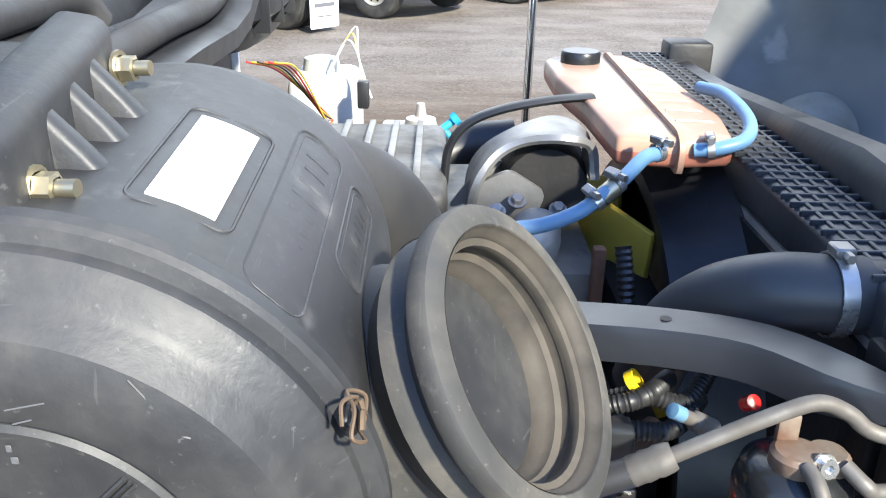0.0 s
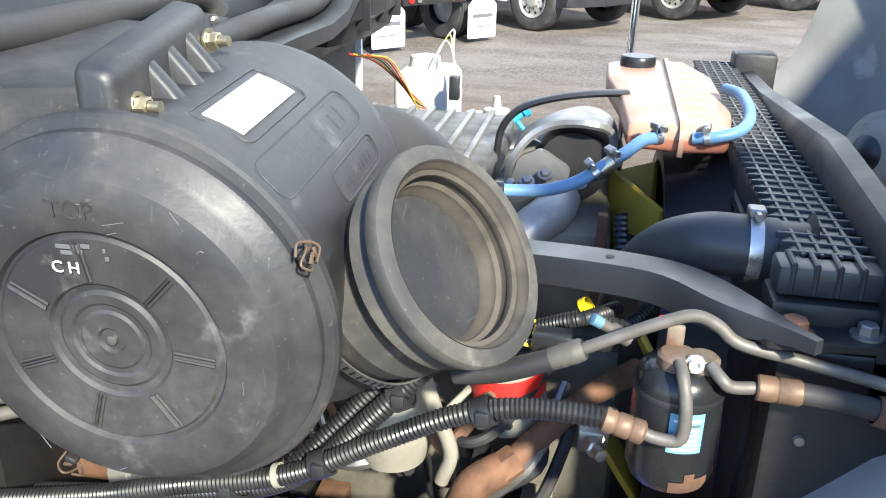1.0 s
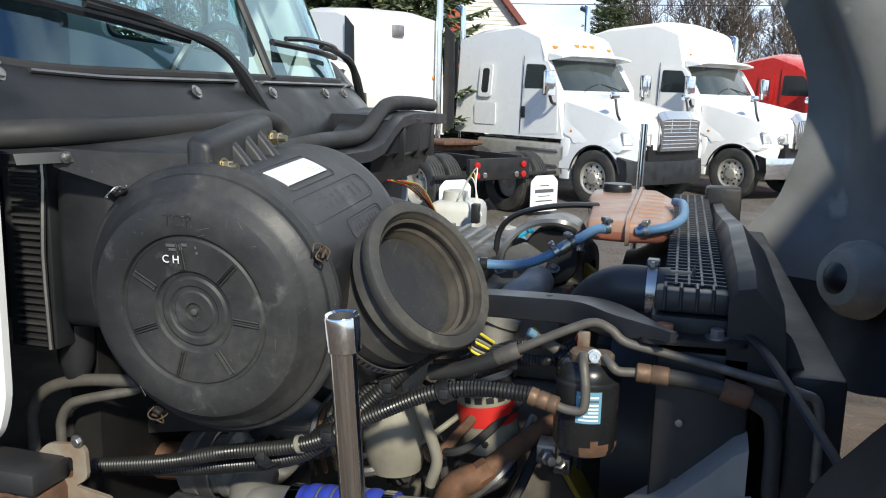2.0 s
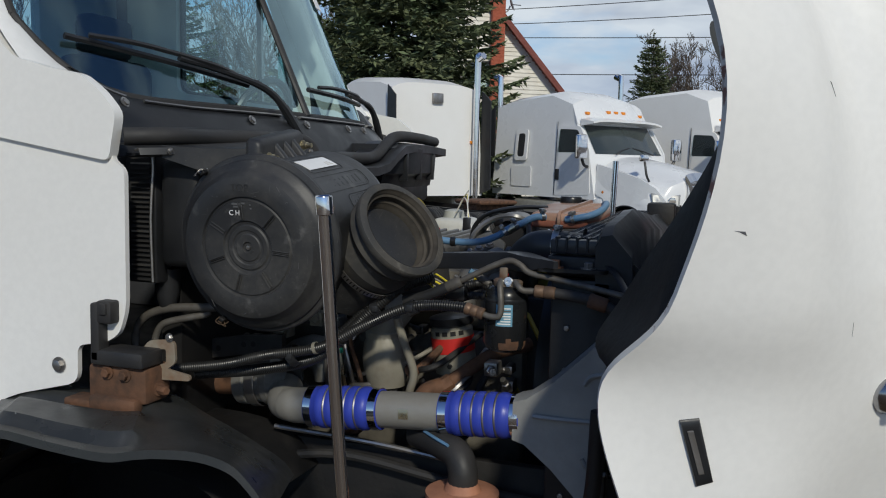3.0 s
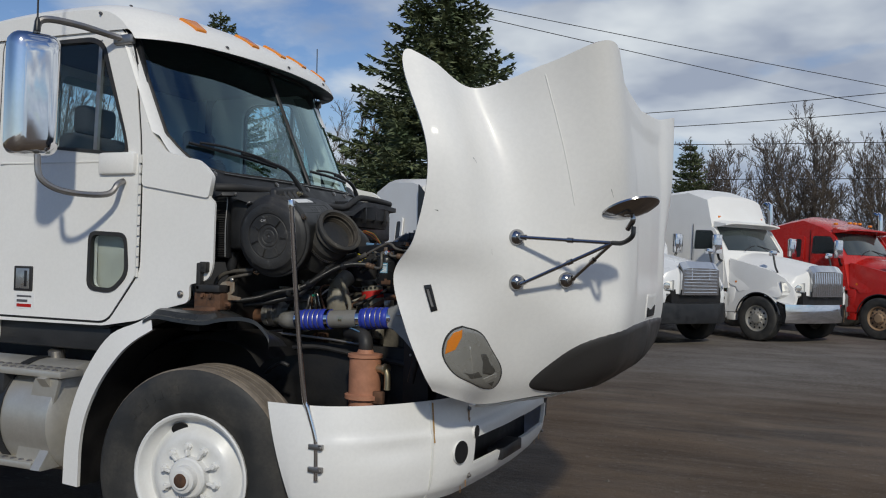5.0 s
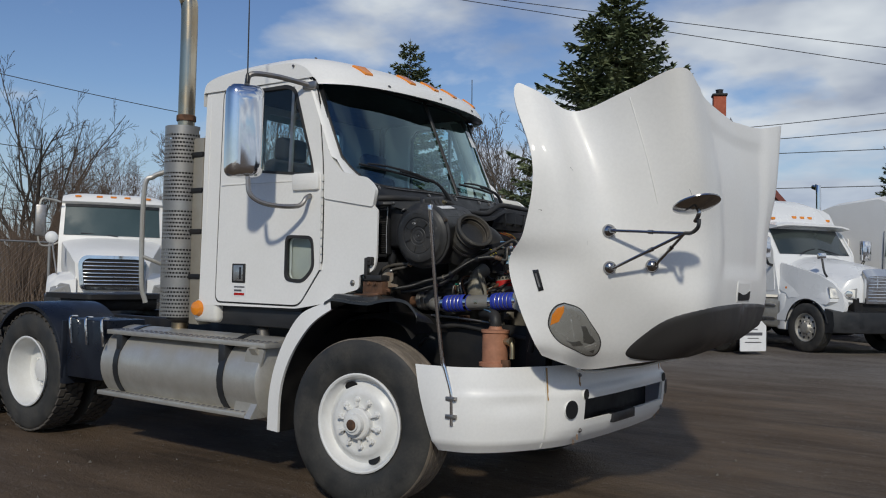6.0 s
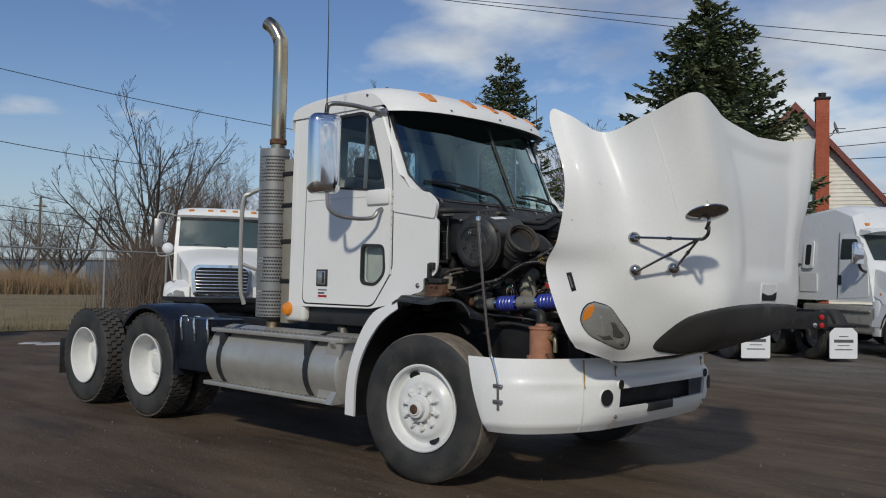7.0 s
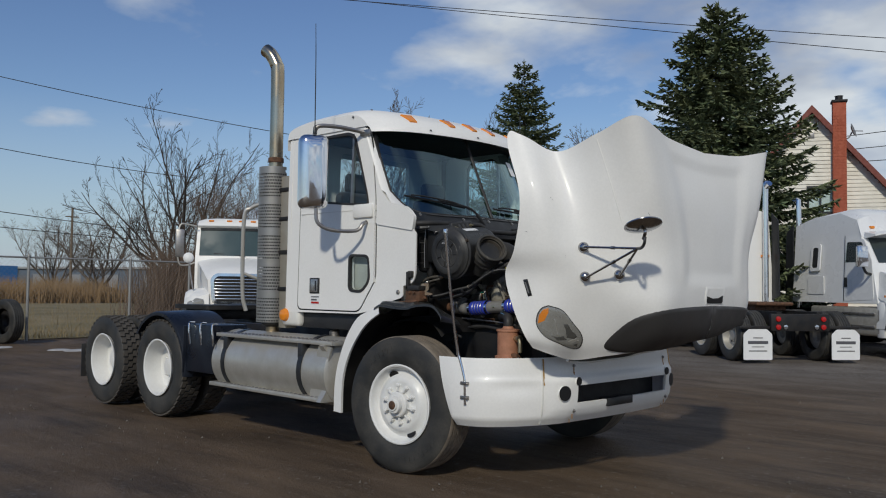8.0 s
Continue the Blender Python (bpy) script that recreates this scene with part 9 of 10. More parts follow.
for k in range(n):
    z = 0.1 + 0.168 * k
    half = HW if z < HE else HW * (HP - z) / (HP - HE)
    if half > 0.1:
        segs = [(-half, half)] if not 4.62 < z < 5.85 else [(-half, -0.2), (0.9, half)]
        for a, b in segs:
            if b - a > 0.1:
                part("siding_board", loft([[(x, -2.205, z), (x, -2.235, z), (x, -2.205, z + 0.16)] for x in (a, b)]), SIDING, wall, smooth=False)
win = part("window", plate([(-0.2, 4.7), (0.9, 4.7), (0.9, 5.9), (-0.2, 5.9)], [[(-0.1, 4.8), (0.32, 4.8), (0.32, 5.8), (-0.1, 5.8)], [(0.38, 4.8), (0.8, 4.8), (0.8, 5.8), (0.38, 5.8)]], lambda a, b, d: (a, -2.26 + d, b), 0.12), BLACK, house, "dark framed window")
part("pane", box(-0.14, 0.84, -2.16, -2.15, 4.76, 5.84), GLASSD, win)
part("curtain", box(-0.14, 0.84, -1.98, -1.96, 4.76, 5.84), WHITE, win)
for s in (-1, 1):
    part("side_wall", box(min(s * HW, s * HW - s * 0.2), max(s * HW, s * HW - s * 0.2), -2.2, 6.0, 0, HE), SIDING, house)
    part("roof", loft([[(s * -0.02, y, HP + 0.28), (s * (HW + 0.5), y, HE - 0.30), (s * (HW + 0.5), y, HE - 0.52), (s * -0.02, y, HP + 0.06)] for y in (-2.6, 6.3)]), ROOFR, house, "red metal roof", smooth=False)
    part("barge_board", loft([[(0, y, HP + 0.30), (s * (HW + 0.52), y, HE - 0.28), (s * (HW + 0.52), y, HE - 0.60), (0, y, HP - 0.02)] for y in (-2.66, -2.60)]), ROOFR, house, smooth=False)
part("gable_vent", box(-0.12, 0.12, -2.25, -2.2, 7.95, 8.25, 0.01), STEEL, house)
chim = part("chimney", box(0.80, 1.32, -2.70, -2.25, 0, 9.35, 0.01), BRICK, house, "tall red brick chimney")
part("chimney_cap", join(box(0.75, 1.37, -2.76, -2.19, 9.35, 9.45, 0.02), lathe([(0.15, 9.45), (0.15, 9.62), (0.18, 9.64), (0, 9.68)], (1.06, -2.48, 0), (0, 0, 1), 14)), DARK, chim)
for k in range(56):
    z = 1.6 + 0.13 * k
    for q in range(4):
        part("brick", box(0.80 + 0.131 * q + (0.03 if k % 2 else 0.0), 0.918 + 0.131 * q, -2.712, -2.697, z, z + 0.105), BRICK, chim, smooth=False)
part("satellite_dish", join(lathe([(0, 0.0), (0.18, 0.02), (0.30, 0.08)], (1.55, -2.45, 8.15), (0.9, -0.3, 0.3), 18), tube([(1.3, -2.45, 7.8), (1.45, -2.42, 7.9), (1.55, -2.42, 8.1)], 0.03, 6), tube([(1.55, -2.45, 8.15), (1.95, -2.6, 8.1)], 0.02, 6)), STEEL, house, "small satellite dish")

# ---------------------------------------------------------------- trees
BARK = surface("grey_bark", (0.13, 0.105, 0.085), 0.9, second=(0.07, 0.055, 0.045), scale=6, bump=0.4)
DARKBARK = surface("dark_wet_bark", (0.060, 0.050, 0.042), 0.9, second=(0.035, 0.029, 0.025), scale=5, bump=0.3)
TWIG = surface("brown_twigs", (0.16, 0.115, 0.085), 0.9, second=(0.10, 0.07, 0.05), scale=3, bump=0)


def needle_material(name, a, b):
    m = surface(name, a, 0.75, second=b, scale=1.6, amount=0.9, bump=0)
    t = m.node_tree
    geo = t.nodes.new("ShaderNodeNewGeometry")
    bs = t.nodes["Principled BSDF"]
    old = bs.inputs["Base Color"].links[0].from_socket
    mx = t.nodes.new("ShaderNodeMix")
    mx.data_type = "RGBA"
    mx.blend_type = "MULTIPLY"
    mx.inputs[0].default_value = 1.0
    r = t.nodes.new("ShaderNodeMapRange")
    r.inputs["To Min"].default_value, r.inputs["To Max"].default_value = 0.55, 1.35
    t.links.new(geo.outputs["Random Per Island"], r.inputs["Value"])
    t.links.new(old, mx.inputs[6])
    t.links.new(r.outputs[0], mx.inputs[7])
    t.links.new(mx.outputs[2], bs.inputs["Base Color"])
    return m


NEEDLE = needle_material("spruce_needles", (0.088, 0.122, 0.060), (0.17, 0.185, 0.088))


def spruce(loc, height, radius, seed, low=0.04, label="dark green spruce with drooping branches", boughs=1.0):
    """Trunk, whorls of drooping boughs with upturned ends, and many small needle sprays on their side shoots."""
    rnd = random.Random(seed)
    t = thing("spruce_tree", label, "tree", loc, 0, "spruces behind the lot")
    part("trunk", tube([(0, 0, 0), (0.05, 0, height * 0.5), (0, 0, height)], [0.02 * height, 0.014 * height, 0.006 * height, 0.002 * height], 8), BARK, t)
    verts, faces = [], []
    whorls = int(height * 3.6 * boughs)

    def spray(c, out, up, l2, w2):
        sd = out.cross(up).normalized()
        b = len(verts)
        verts.extend((c - out * l2 * 0.2, c + sd * w2 + out * l2 * 0.35, c + out * l2, c - sd * w2 + out * l2 * 0.35))
        faces.append((b, b + 1, b + 2, b + 3))

    for i in range(whorls):
        f = low + (0.985 - low) * i / whorls
        z = height * f + rnd.uniform(-0.12, 0.12)
        reach = radius * (1 - f) ** 0.82 + 0.10
        count = rnd.randint(6, 9) if f < 0.9 else 5
        turn = rnd.uniform(0, math.tau)
        for j in range(count):
            a = turn + math.tau * (j + rnd.uniform(-0.3, 0.3)) / count
            ln = reach * rnd.choice((0.62, 0.78, 0.9, 1.0, 1.06)) * rnd.uniform(0.92, 1.05)
            droop = -0.34 * ln * (1 - f * 1.15) + rnd.uniform(-0.08, 0.08)
            dirv = Vector((math.cos(a), math.sin(a), 0))
            side = Vector((-dirv.y, dirv.x, 0))
            n = max(3, int(ln * 6.5))
            for k in range(1, n + 1):
                g = k / n
                if g < 0.16 and ln > 1.5:
                    continue
                p = dirv * ln * g + Vector((0, 0, z + droop * g + 0.20 * ln * g ** 3))
                tilt_ = Vector((0, 0, (droop + 0.6 * ln * g * g) / ln))
                for sgn in (-1, 1):
                    wid = min(0.75, (0.34 * ln * (1.02 - g) + 0.12)) * rnd.uniform(0.7, 1.1)
                    shoot = (side * sgn + dirv * rnd.uniform(0.45, 0.9) + tilt_ * 0.7 + Vector((0, 0, rnd.uniform(-0.32, 0.06)))).normalized()
                    m = max(2, int(wid * 8))
                    for q in range(m):
                        c = p + shoot * wid * (q + 0.6) / m
                        spray(c, (shoot + dirv * rnd.uniform(-0.35, 0.5) + Vector((rnd.gauss(0, 0.2), rnd.gauss(0, 0.2), rnd.uniform(-0.5, 0.3)))).normalized(), Vector((rnd.gauss(0, 0.6), rnd.gauss(0, 0.6), 1)).normalized(), rnd.uniform(0.15, 0.27), rnd.uniform(0.036, 0.062))
                        spray(c, (shoot + side * rnd.uniform(-0.9, 0.9) + Vector((0, 0, rnd.uniform(-0.8, 0.1)))).normalized(), Vector((rnd.gauss(0, 0.8), rnd.gauss(0, 0.8), 0.7)).normalized(), rnd.uniform(0.12, 0.24), rnd.uniform(0.032, 0.056))
                spray(p, (dirv + tilt_ + Vector((0, 0, 0.25 * g))).normalized(), Vector((0, 0, 1)), 0.22, 0.05)
                spray(p, (dirv + tilt_ + Vector((0, 0, 0.25 * g))).normalized(), side, 0.22, 0.04)
    for k in range(26):
        spray(Vector((0, 0, height * (0.95 + 0.05 * k / 26))), Vector((rnd.gauss(0, 0.6), rnd.gauss(0, 0.6), 0.8)).normalized(), Vector((rnd.gauss(0, 1), rnd.gauss(0, 1), 0.3)).normalized(), 0.20, 0.035)
    me = bpy.data.meshes.new("crown")
    me.from_pydata([tuple(v) for v in verts], [], faces)
    me.materials.append(NEEDLE)
    ob = new("crown", me)
    ob.parent = t
    ob["kind"] = "stuff"
    return t


def bare_tree(loc, height, width, seed, label="leafless tree with fine grey-brown twigs", limbs=6, levels=4, girth=1.0, bark=None, fan=(0.25, 1.0), thin=0.004, rise=1.0, sparse=1.0):
    """A short trunk, long rising limbs that bend upwards, and side branches that fork down to twigs."""
    rnd = random.Random(seed)
    t = thing("bare_tree", label, "tree", loc, 0, "leafless trees")
    verts, faces = [], []

    def bough(p, d, ln, r, lev):
        """One branch as a tapered stick of several pieces, with its side branches."""
        steps = (9, 6, 4, 2, 1)[lev]
        seg = (6, 4, 3, 3, 3)[lev]
        base = None
        bend = Vector((rnd.gauss(0, 0.5), rnd.gauss(0, 0.5), 0)) * (0.10 if lev < 2 else 0.16)
        for k in range(steps + 1):
            g = k / steps
            rr = max(r * (1 - 0.82 * g), thin)
            dd, s, u = frame_of(d)
            here = len(verts)
            for q in range(seg):
                a = math.tau * q / seg
                verts.append(p + (s * math.cos(a) + u * math.sin(a)) * rr)
            if base is not None:
                for q in range(seg):
                    faces.append((base + q, base + (q + 1) % seg, here + (q + 1) % seg, here + q))
            base = here
            if lev < levels and k and g < 0.98:
                for _ in range((2 if lev < 3 else 1) if rnd.random() < 0.8 * sparse else 1):
                    if lev == 0 and g < 0.18:
                        continue
                    away = s * rnd.uniform(-1, 1) + u * rnd.uniform(-1, 1)
                    e = (d * rnd.uniform(0.7, 1.1) + away.normalized() * rnd.uniform(0.5, 0.95) + Vector((0, 0, 0.18))).normalized()
                    bough(p, e, ln * rnd.uniform(0.26, 0.5) * (1.12 - 0.5 * g), max(rr * rnd.uniform(0.42, 0.62), thin), lev + 1)
            d = (d + bend + Vector((rnd.gauss(0, 0.07), rnd.gauss(0, 0.07), (0.085 if lev < 2 else 0.045) * rise + rnd.gauss(0, 0.05)))).normalized()
            p = p + d * ln / steps

    stem = height * 0.10
    for k in range(limbs):
        a = math.tau * (k + rnd.uniform(-0.3, 0.3)) / limbs
        lean = rnd.uniform(*fan) if k else 0.1
        d = Vector((math.cos(a) * lean, math.sin(a) * lean, 1.0)).normalized()
        bough(Vector((0, 0, stem * rnd.uniform(0.75, 1.05))), d, height * rnd.uniform(0.72, 1.0) * (0.95 if lean > 0.6 else 1.0), 0.014 * height * girth * rnd.uniform(0.6, 1.0), 0)
    top = max(v.z for v in verts)
    spread = sorted(max(abs(v.x), abs(v.y)) for v in verts)[int(len(verts) * 0.985)]
    for v in verts:
        v.x, v.y, v.z = v.x * width / 2 / spread, v.y * width / 2 / spread, v.z * height / top
    r0 = 0.022 * height * girth
    part("trunk", tube([(0, 0, -0.12), (0, 0, 0.5 * stem), (0, 0, stem * 1.25)], [r0 * 1.3, r0 * 1.05, r0 * 0.8], 9), BARK, t)
    me = bpy.data.meshes.new("crown")
    me.from_pydata([tuple(v) for v in verts], [], faces)
    me.materials.append(bark or BARK)
    me.shade_smooth()
    ob = new("crown", me)
    ob.parent = t
    return t


spruce((-7.0, 18.3, 0), 10.0, 5.0, 3, low=0.02, boughs=1.5)
spruce((-23.4, 29.5, 0), 13.4, 4.9, 5, boughs=1.0)
spruce((-4.2, 56.0, 0), 10.4, 3.3, 8)
spruce((-16.0, 34.0, 0), 9.0, 3.4, 9)
bare_tree((-34.3, 16.0, 0), 11.3, 11.0, 23, "large spreading leafless tree with dark limbs", 16, 3, 1.1, DARKBARK, (0.3, 2.0), 0.011, 0.35, 0.2)
bare_tree((-27.2, 12.9, 0), 5.8, 5.0, 22, "tangle of leafless brush by the fence", 9, 3, 0.5, TWIG)
bare_tree((-28.6, 14.4, 0), 6.4, 5.0, 25, "tangle of leafless brush by the fence", 9, 3, 0.5, TWIG)
bare_tree((-30.0, 16.5, 0), 7.0, 6.0, 26, "tangle of leafless brush by the fence", 9, 3, 0.5, TWIG)
bare_tree((-33.0, 21.0, 0), 8.5, 7.0, 27, "tangle of leafless brush by the fence", 9, 3, 0.5, TWIG)
bare_tree((-46.0, 39.0, 0), 16.8, 10.0, 31, levels=3, limbs=9, thin=0.018)
bare_tree((-41.0, 47.0, 0), 16.0, 10.0, 32, levels=3, limbs=9, thin=0.018)
bare_tree((-33.0, 52.0, 0), 14.5, 10.0, 33, levels=3, limbs=9, thin=0.018)
bare_tree((-22.0, 40.0, 0), 11.5, 8.0, 34, levels=3, limbs=9, thin=0.018)
bare_tree((-1.5, 62.0, 0), 12.5, 10.0, 41, limbs=9, levels=3, thin=0.018)
bare_tree((3.5, 64.0, 0), 14.0, 12.0, 42, limbs=9, levels=3, thin=0.018)
bare_tree((8.5, 66.0, 0), 13.0, 12.0, 43, limbs=9, levels=3, thin=0.018)
bare_tree((-62.0, 24.5, 0), 8.5, 8.0, 44, levels=3)
bare_tree((-70.0, 24.0, 0), 8.0, 8.0, 45, levels=3)

# thicket of upright brown stems at the fence
rb = random.Random(14)
bv, bf = [], []
for k in range(2600):
    u_ = 0.30 + 0.75 * rb.random()
    x, y = -24.5 - 7.5 * u_ + rb.gauss(0, 0.7), 9.2 + 6.0 * u_ + rb.gauss(0, 0.7)
    h = rb.uniform(0.8, 3.2) * (1.25 - 0.5 * abs(u_ - 0.5))
    lx, ly = rb.gauss(0, 0.22) * h, rb.gauss(0, 0.22) * h
    w = rb.uniform(0.006, 0.014)
    base = len(bv)
    a = rb.uniform(0, math.pi)
    cx, cy = w * math.cos(a), w * math.sin(a)
    bv += [(x - cx, y - cy, 0), (x + cx, y + cy, 0), (x + lx * 0.5 + cx * 0.7, y + ly * 0.5 + cy * 0.7, h * 0.55), (x + lx * 0.5 - cx * 0.7, y + ly * 0.5 - cy * 0.7, h * 0.55), (x + lx * 1.2, y + ly * 1.2, h)]
    bf += [(base, base + 1, base + 2, base + 3), (base + 3, base + 2, base + 4)]
bm_ = bpy.data.meshes.new("thicket")
bm_.from_pydata(bv, [], bf)
bm_.materials.append(TWIG)
tagged(new("thicket", bm_), "dense thicket of bare brown stems by the fence", "brush", kind="stuff")

# ---------------------------------------------------------------- field, fence, far buildings
GRASS = surface("dry_winter_grass", (0.25, 0.195, 0.10), 0.95, second=(0.13, 0.112, 0.052), scale=0.4, amount=0.8, fine=14, bump=0.6)
field = bmesh.new()
cols_ = 60
vs = []
for i in range(cols_ + 1):
    f = i / cols_
    x = -17.2 - 130 * f ** 1.6
    vs.append([field.verts.new((x, -60 + 140 * j / 40, 0.004 + 0.10 * min(1, f * 8) + 0.05 * noise.noise((x * 0.3, j * 0.7, 2)) * min(1, f * 12))) for j in range(41)])
for a, b in zip(vs, vs[1:]):
    for j in range(40):
        field.faces.new((a[j], b[j], b[j + 1], a[j + 1]))
setting("field", field, GRASS, "flat field of dry winter grass", "field")
rnd = random.Random(4)
gv, gf = [], []
for k in range(16000):
    x, y = -17.0 - 22 * rnd.random() ** 1.6, rnd.uniform(-12, 22)
    h = rnd.uniform(0.05, 0.20) * (1 if rnd.random() < 0.9 else 2.4)
    a = rnd.uniform(0, math.tau)
    b = len(gv)
    gv += [(x, y, 0.03), (x + 0.02 * math.cos(a), y + 0.02 * math.sin(a), 0.03), (x + rnd.gauss(0, 0.05), y + rnd.gauss(0, 0.05), 0.06 + h)]
    gf.append((b, b + 1, b + 2))
gm = bpy.data.meshes.new("dry_grass")
gm.from_pydata(gv, [], gf)
gm.materials.append(surface("straw", (0.30, 0.225, 0.115), 0.9, second=(0.16, 0.13, 0.06), scale=0.6, amount=0.8, bump=0))
tagged(new("dry_grass", gm), "tufts of straw-coloured dry grass", "grass", kind="stuff")
reeds, rf = [], []
for k in range(5200):
    x, y = rnd.uniform(-62, -50), rnd.uniform(9, 22)
    h = rnd.uniform(0.9, 2.0)
    b = len(reeds)
    reeds += [(x, y, 0), (x + 0.05, y + 0.03, 0), (x + rnd.gauss(0, 0.2), y + rnd.gauss(0, 0.2), h)]
    rf.append((b, b + 1, b + 2))
rm = bpy.data.meshes.new("reeds")
rm.from_pydata(reeds, [], rf)
rm.materials.append(surface("reed_straw", (0.22, 0.145, 0.075), 0.9, second=(0.14, 0.09, 0.045), scale=0.5, bump=0))
tagged(new("reeds", rm), "band of tall tan reeds across the field", "reeds", kind="stuff")

fence = thing("fence", "galvanised chain-link fence with a top rail", "fence", (-16.6, 0, 0))
GALV = surface("galvanised_steel", (0.34, 0.34, 0.33), 0.5, 0.6, second=(0.26, 0.26, 0.25), scale=8)
for y in (-12.9, -10.4, -7.9, -5.4, -2.9, -0.4, 2.15, 4.7, 6.4):
    part("post", join(lathe([(0.035, 0), (0.035, 2.02), (0.045, 2.03), (0.02, 2.09), (0, 2.09)], (0, y, 0), (0, 0, 1), 10)), GALV, fence)
part("top_rail", tube([(0, -13, 2.0), (0, 6.4, 2.0)], 0.022, 8, 0), GALV, fence)
mesh_v, mesh_f = [], []
for k in range(170):
    y0 = -13 + 0.115 * k
    for dy in (-1.94, 1.94):
        y1 = y0 + dy
        ya, yb, za, zb = y0, y1, 0.05, 1.99
        if yb > 6.4:
            zb = 0.05 + (6.4 - ya) * 1.0
            yb = 6.4
        if yb < -13 or zb <= za:
            continue
        b = len(mesh_v)
        r = 0.0022
        mesh_v += [(-r, ya, za), (r, ya, za), (r, yb, zb), (-r, yb, zb), (0, ya - r, za), (0, ya + r, za), (0, yb + r, zb), (0, yb - r, zb)]
        mesh_f += [(b, b + 1, b + 2, b + 3), (b + 4, b + 5, b + 6, b + 7)]
wm = bpy.data.meshes.new("wire_mesh")
wm.from_pydata(mesh_v, [], mesh_f)
wm.materials.append(GALV)
wire = new("wire_mesh", wm)
wire.parent = fence
wire["kind"] = "stuff"

shed = thing("warehouse", "long low blue-grey warehouse across the field", "building", (-118, 52, 0), 20)
part("wall", box(-22, 22, -5, 5, 0, 3.4), surface("blue_grey_cladding", (0.12, 0.15, 0.19), 0.6, second=(0.09, 0.11, 0.14), scale=0.4, bump=0), shed, smooth=False)
part("roof", box(-22.3, 22.3, -5.3, 5.3, 3.4, 3.7), surface("pale_roof", (0.35, 0.36, 0.36), 0.6), shed, smooth=False)
for k in range(6):
    part("door", box(-18 + 7 * k, -15.5 + 7 * k, -5.08, -5.0, 0, 2.6), surface("grey_shutter", (0.25, 0.26, 0.27), 0.6), shed, smooth=False)
blue = thing("storage_container", "bright blue container at the field's far edge", "container", (-104, 30.5, 0), 18)
part("body", box(-2.6, 2.6, -1.2, 1.2, 0.4, 3.3, 0.03), surface("blue_container_paint", (0.03, 0.16, 0.42), 0.5), blue, smooth=False)
hedge = thing("hedge", "long dark evergreen hedge far across the field", "hedge", (-128, 32, 0), 15)
hv, hf = [], []
for k in range(5000):
    c = Vector((rnd.uniform(-1.5, 1.5), rnd.uniform(-14, 10), rnd.uniform(0, 3.6)))
    b = len(hv)
    hv += [c, c + Vector((rnd.gauss(0, 0.3), rnd.gauss(0, 0.3), 0.3)), c + Vector((rnd.gauss(0, 0.3), rnd.gauss(0, 0.3), -0.2))]
    hf.append((b, b + 1, b + 2))
hm_ = bpy.data.meshes.new("hedge_leaves")
hm_.from_pydata([tuple(v) for v in hv], [], hf)
hm_.materials.append(NEEDLE)
ho = new("hedge_leaves", hm_)
ho.parent = hedge
carm = thing("parked_car", "small dark car parked across the field", "car", (-92, 37.5, 0), 25)
part("body", loft([[Vector((x, y, z)) for x, z in ((-2.1, 0.3), (-2.1, 0.9), (-1.2, 1.0), (-0.8, 1.42), (0.7, 1.42), (1.2, 1.0), (2.1, 0.85), (2.1, 0.3))] for y in (-0.85, 0.85)]), surface("dark_car_paint", (0.02, 0.025, 0.03), 0.3), carm)
for x in (-1.3, 1.3):
    for s in (-1, 1):
        part("wheel", lathe([(0.32, -0.1), (0.32, 0.1), (0.15, 0.11), (0, 0.11)], (x, s * 0.8, 0.32), (0, s, 0), 14), RUBBER, carm)
for s in (-1, 1):
    part("headlight", lathe([(0.1, 0), (0, 0.03)], (2.1, s * 0.6, 0.68), (1, 0, 0), 10), LENS, carm)
sign = thing("warning_sign", "small white diamond road sign", "sign", (-95, 25.2, 0), 20)
part("board", box(-0.01, 0.01, -0.4, 0.4, -0.4, 0.4, m=Matrix.Translation((0, 0, 2.0)) @ Matrix.Rotation(radians(45), 4, "X")), WHITE, sign, smooth=False)
part("post", lathe([(0.04, 0), (0.04, 1.6)], (0, 0, 0), (0, 0, 1), 8), STEEL, sign)

# far tree line
tv, tf_ = [], []
for k in range(9000):
    a = radians(rnd.uniform(-60, 110))
    rr = rnd.uniform(170, 200)
    p = Vector((-math.sin(a) * rr, math.cos(a) * rr, 0))
    h = rnd.uniform(2.5, 6.5) * (0.6 + 0.5 * noise.noise((a * 9, 0, 0)))
    b = len(tv)
    tv += [p, p + Vector((rnd.gauss(0, 0.5), rnd.gauss(0, 0.5), 0)), p + Vector((rnd.gauss(0, 0.8), rnd.gauss(0, 0.8), h))]
    tf_.append((b, b + 1, b + 2))
tm_ = bpy.data.meshes.new("far_trees")
tm_.from_pydata([tuple(v) for v in tv], [], tf_)
tm_.materials.append(TWIG)
tagged(new("far_trees", tm_), "distant line of bare brown trees", "woods", kind="stuff")

# overhead wires and poles
WOODP = surface("grey_pole_wood", (0.16, 0.125, 0.09), 0.9, second=(0.10, 0.08, 0.06), scale=3)


def wire_span(a, b, sag, r=0.018):
    a, b = Vector(a), Vector(b)
    return tube([a.lerp(b, k / 12) - Vector((0, 0, sag * 4 * (k / 12) * (1 - k / 12))) for k in range(13)], r, 5, 1)


lines = thing("power_lines", "thin dark overhead wires crossing the sky", "wires", (0, 0, 0))
CAM8 = Vector((4.82, -5.77, 1.40))


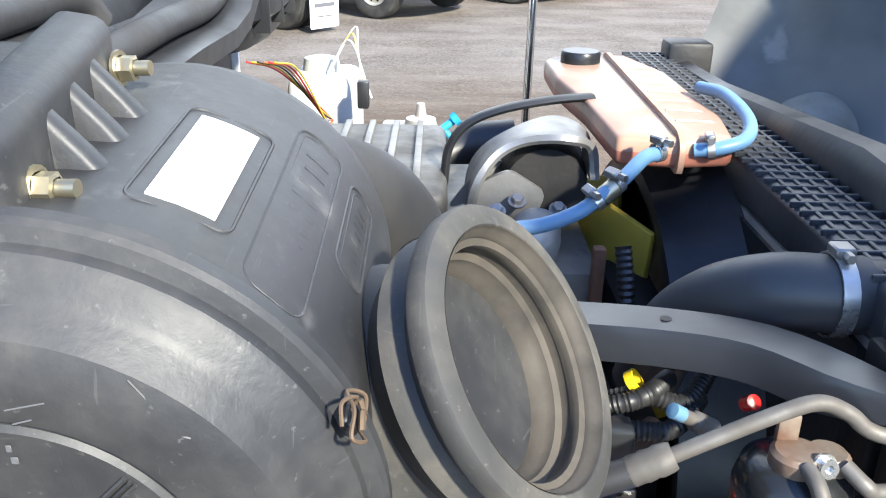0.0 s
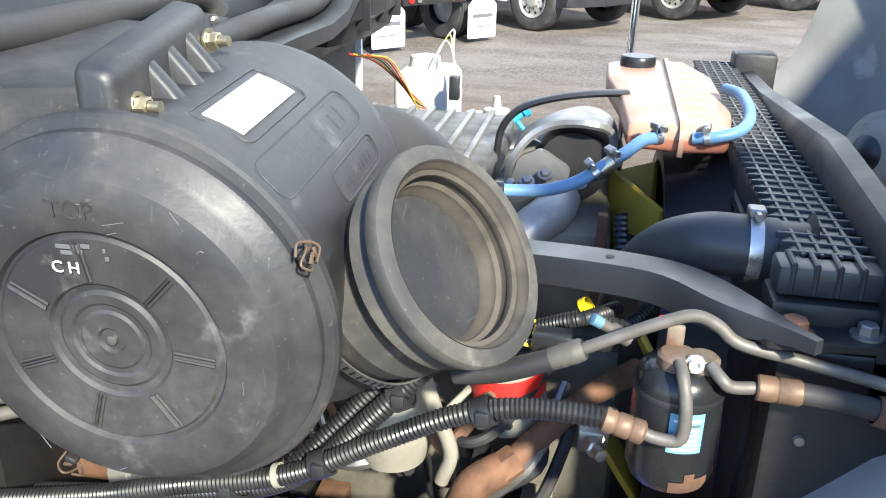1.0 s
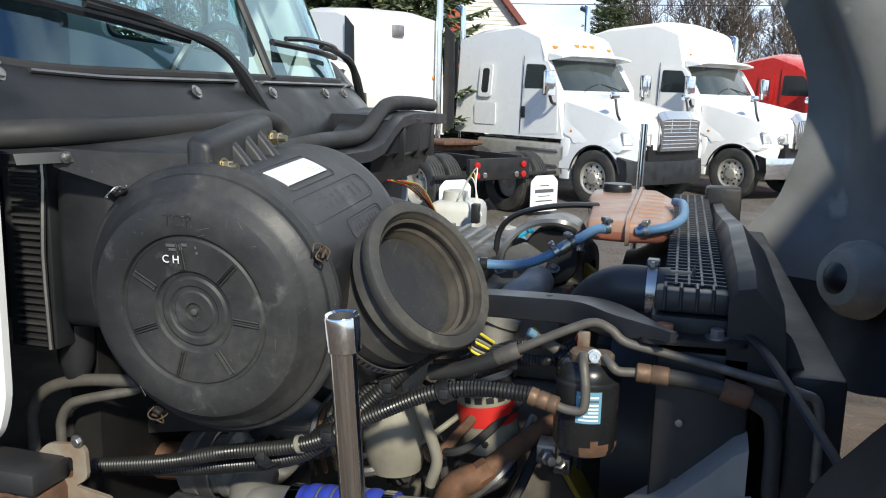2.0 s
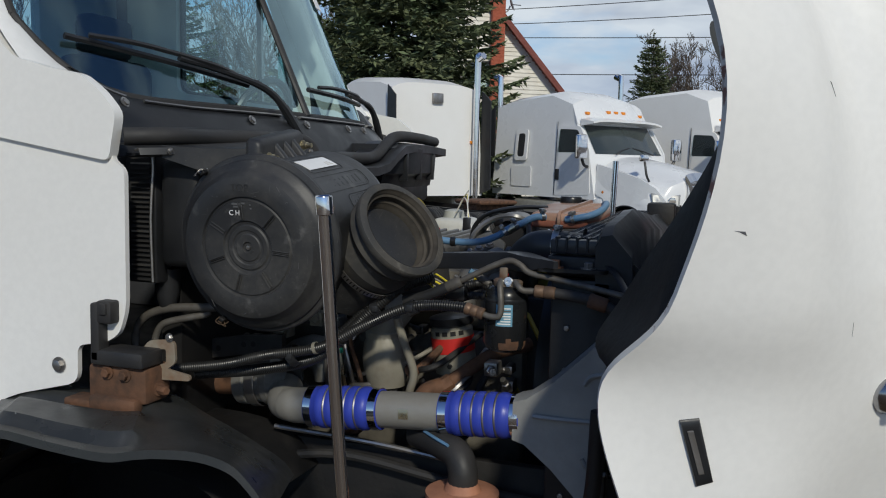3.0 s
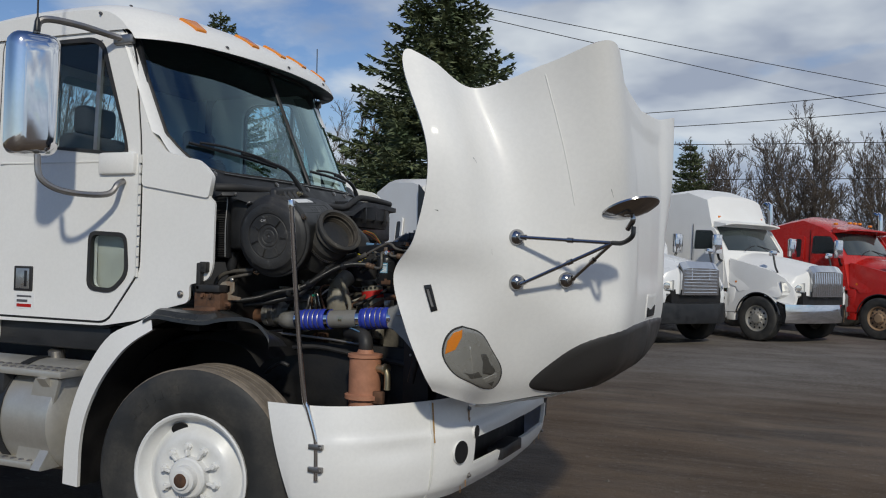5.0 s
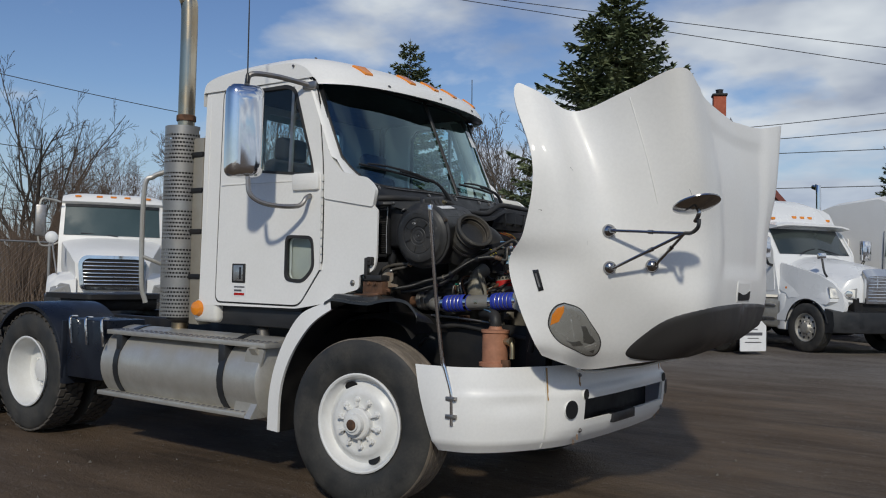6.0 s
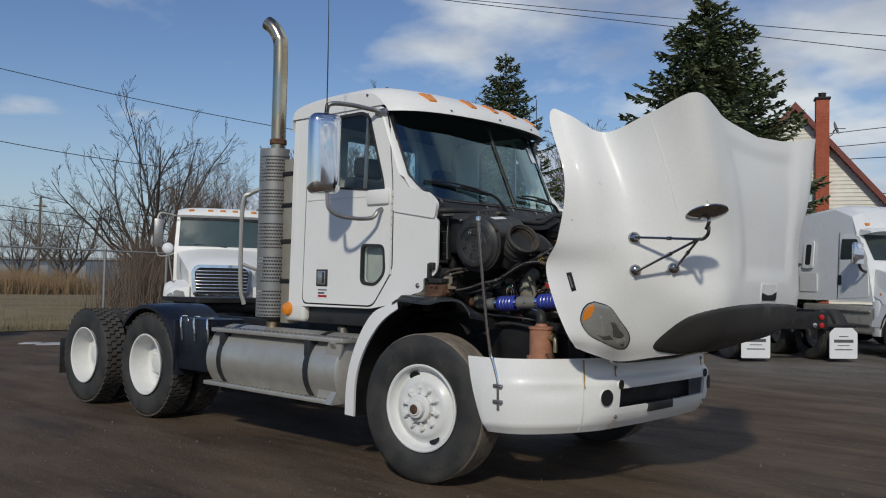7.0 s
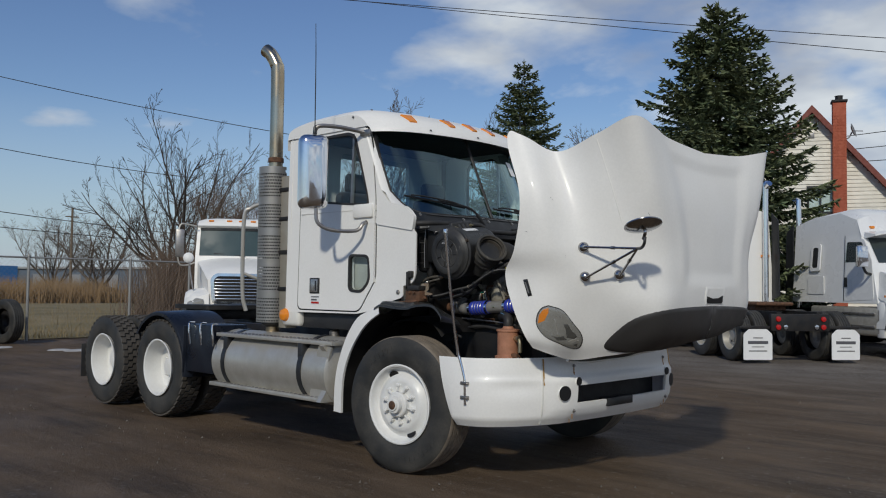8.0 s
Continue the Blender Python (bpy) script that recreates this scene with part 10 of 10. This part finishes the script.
def aloft(az, el, dist):
    return CAM8 + Vector((-math.sin(radians(az)), math.cos(radians(az)), math.tan(radians(el)))) * dist


for p, q, dist in (((54, 18.6), (8, 13.6), 34), ((60, 18.8), (8, 12.6), 34), ((75, 12.5), (52, 9.6), 60), ((75, 8.4), (60, 6.8), 60), ((24, 9.0), (5, 10.6), 46), ((22, 8.4), (5, 9.6), 46), ((30, 7.5), (0, 8.2), 50), ((30, 5.5), (0, 6.1), 50), ((80, 5.2), (60, 3.1), 75), ((80, 4.0), (60, 2.6), 75)):
    far_end = aloft(*q, dist)
    part("wire", wire_span(aloft(*p, dist), far_end + (far_end - aloft(*p, dist)) * (0.8 if dist < 55 else 0.0), 0.25, 0.00042 * dist), RUBBER, lines)
for x, y, h in ((-59.7, 21.1, 7.0), (-72, 19.5, 6.0)):
    pole = thing("utility_pole", "weathered wooden utility pole with a crossarm", "pole", (x, y, 0))
    part("shaft", lathe([(0.11, 0), (0.08, h), (0, h)], (0, 0, 0), (0, 0, 1), 10), WOODP, pole)
    part("crossarm", box(-0.04, 0.04, -0.5, 0.5, h - 0.7, h - 0.62), WOODP, pole)

# thawing slush by the fence
rnd2 = random.Random(6)
SLUSH = surface("dirty_snow", (0.46, 0.46, 0.47), 0.6, second=(0.25, 0.24, 0.23), scale=2.5, amount=0.8, bump=0.4)
for k in range(7):
    x, y, r = -14.0 + rnd2.uniform(-1.8, 1.6), 2.6 + rnd2.uniform(-1.6, 1.8), rnd2.uniform(0.06, 0.20)
    bm = lathe([(0, 0.02), (r * 0.5, 0.018), (r * 0.85, 0.008), (r, -0.02)], (x, y, 0), (0, 0, 1), 16)
    for v in bm.verts:
        v.co.x = x + (v.co.x - x) * (1 + 0.35 * noise.noise((v.co.x * 3, v.co.y * 3, k)))
        v.co.y = y + (v.co.y - y) * (1.9 + 0.5 * noise.noise((v.co.x * 2, v.co.y * 4, k)))
    tagged(new("slush_patch", finish("slush_patch", bm, SLUSH)), "thin patch of dirty melting snow", "snow", "slush patches")
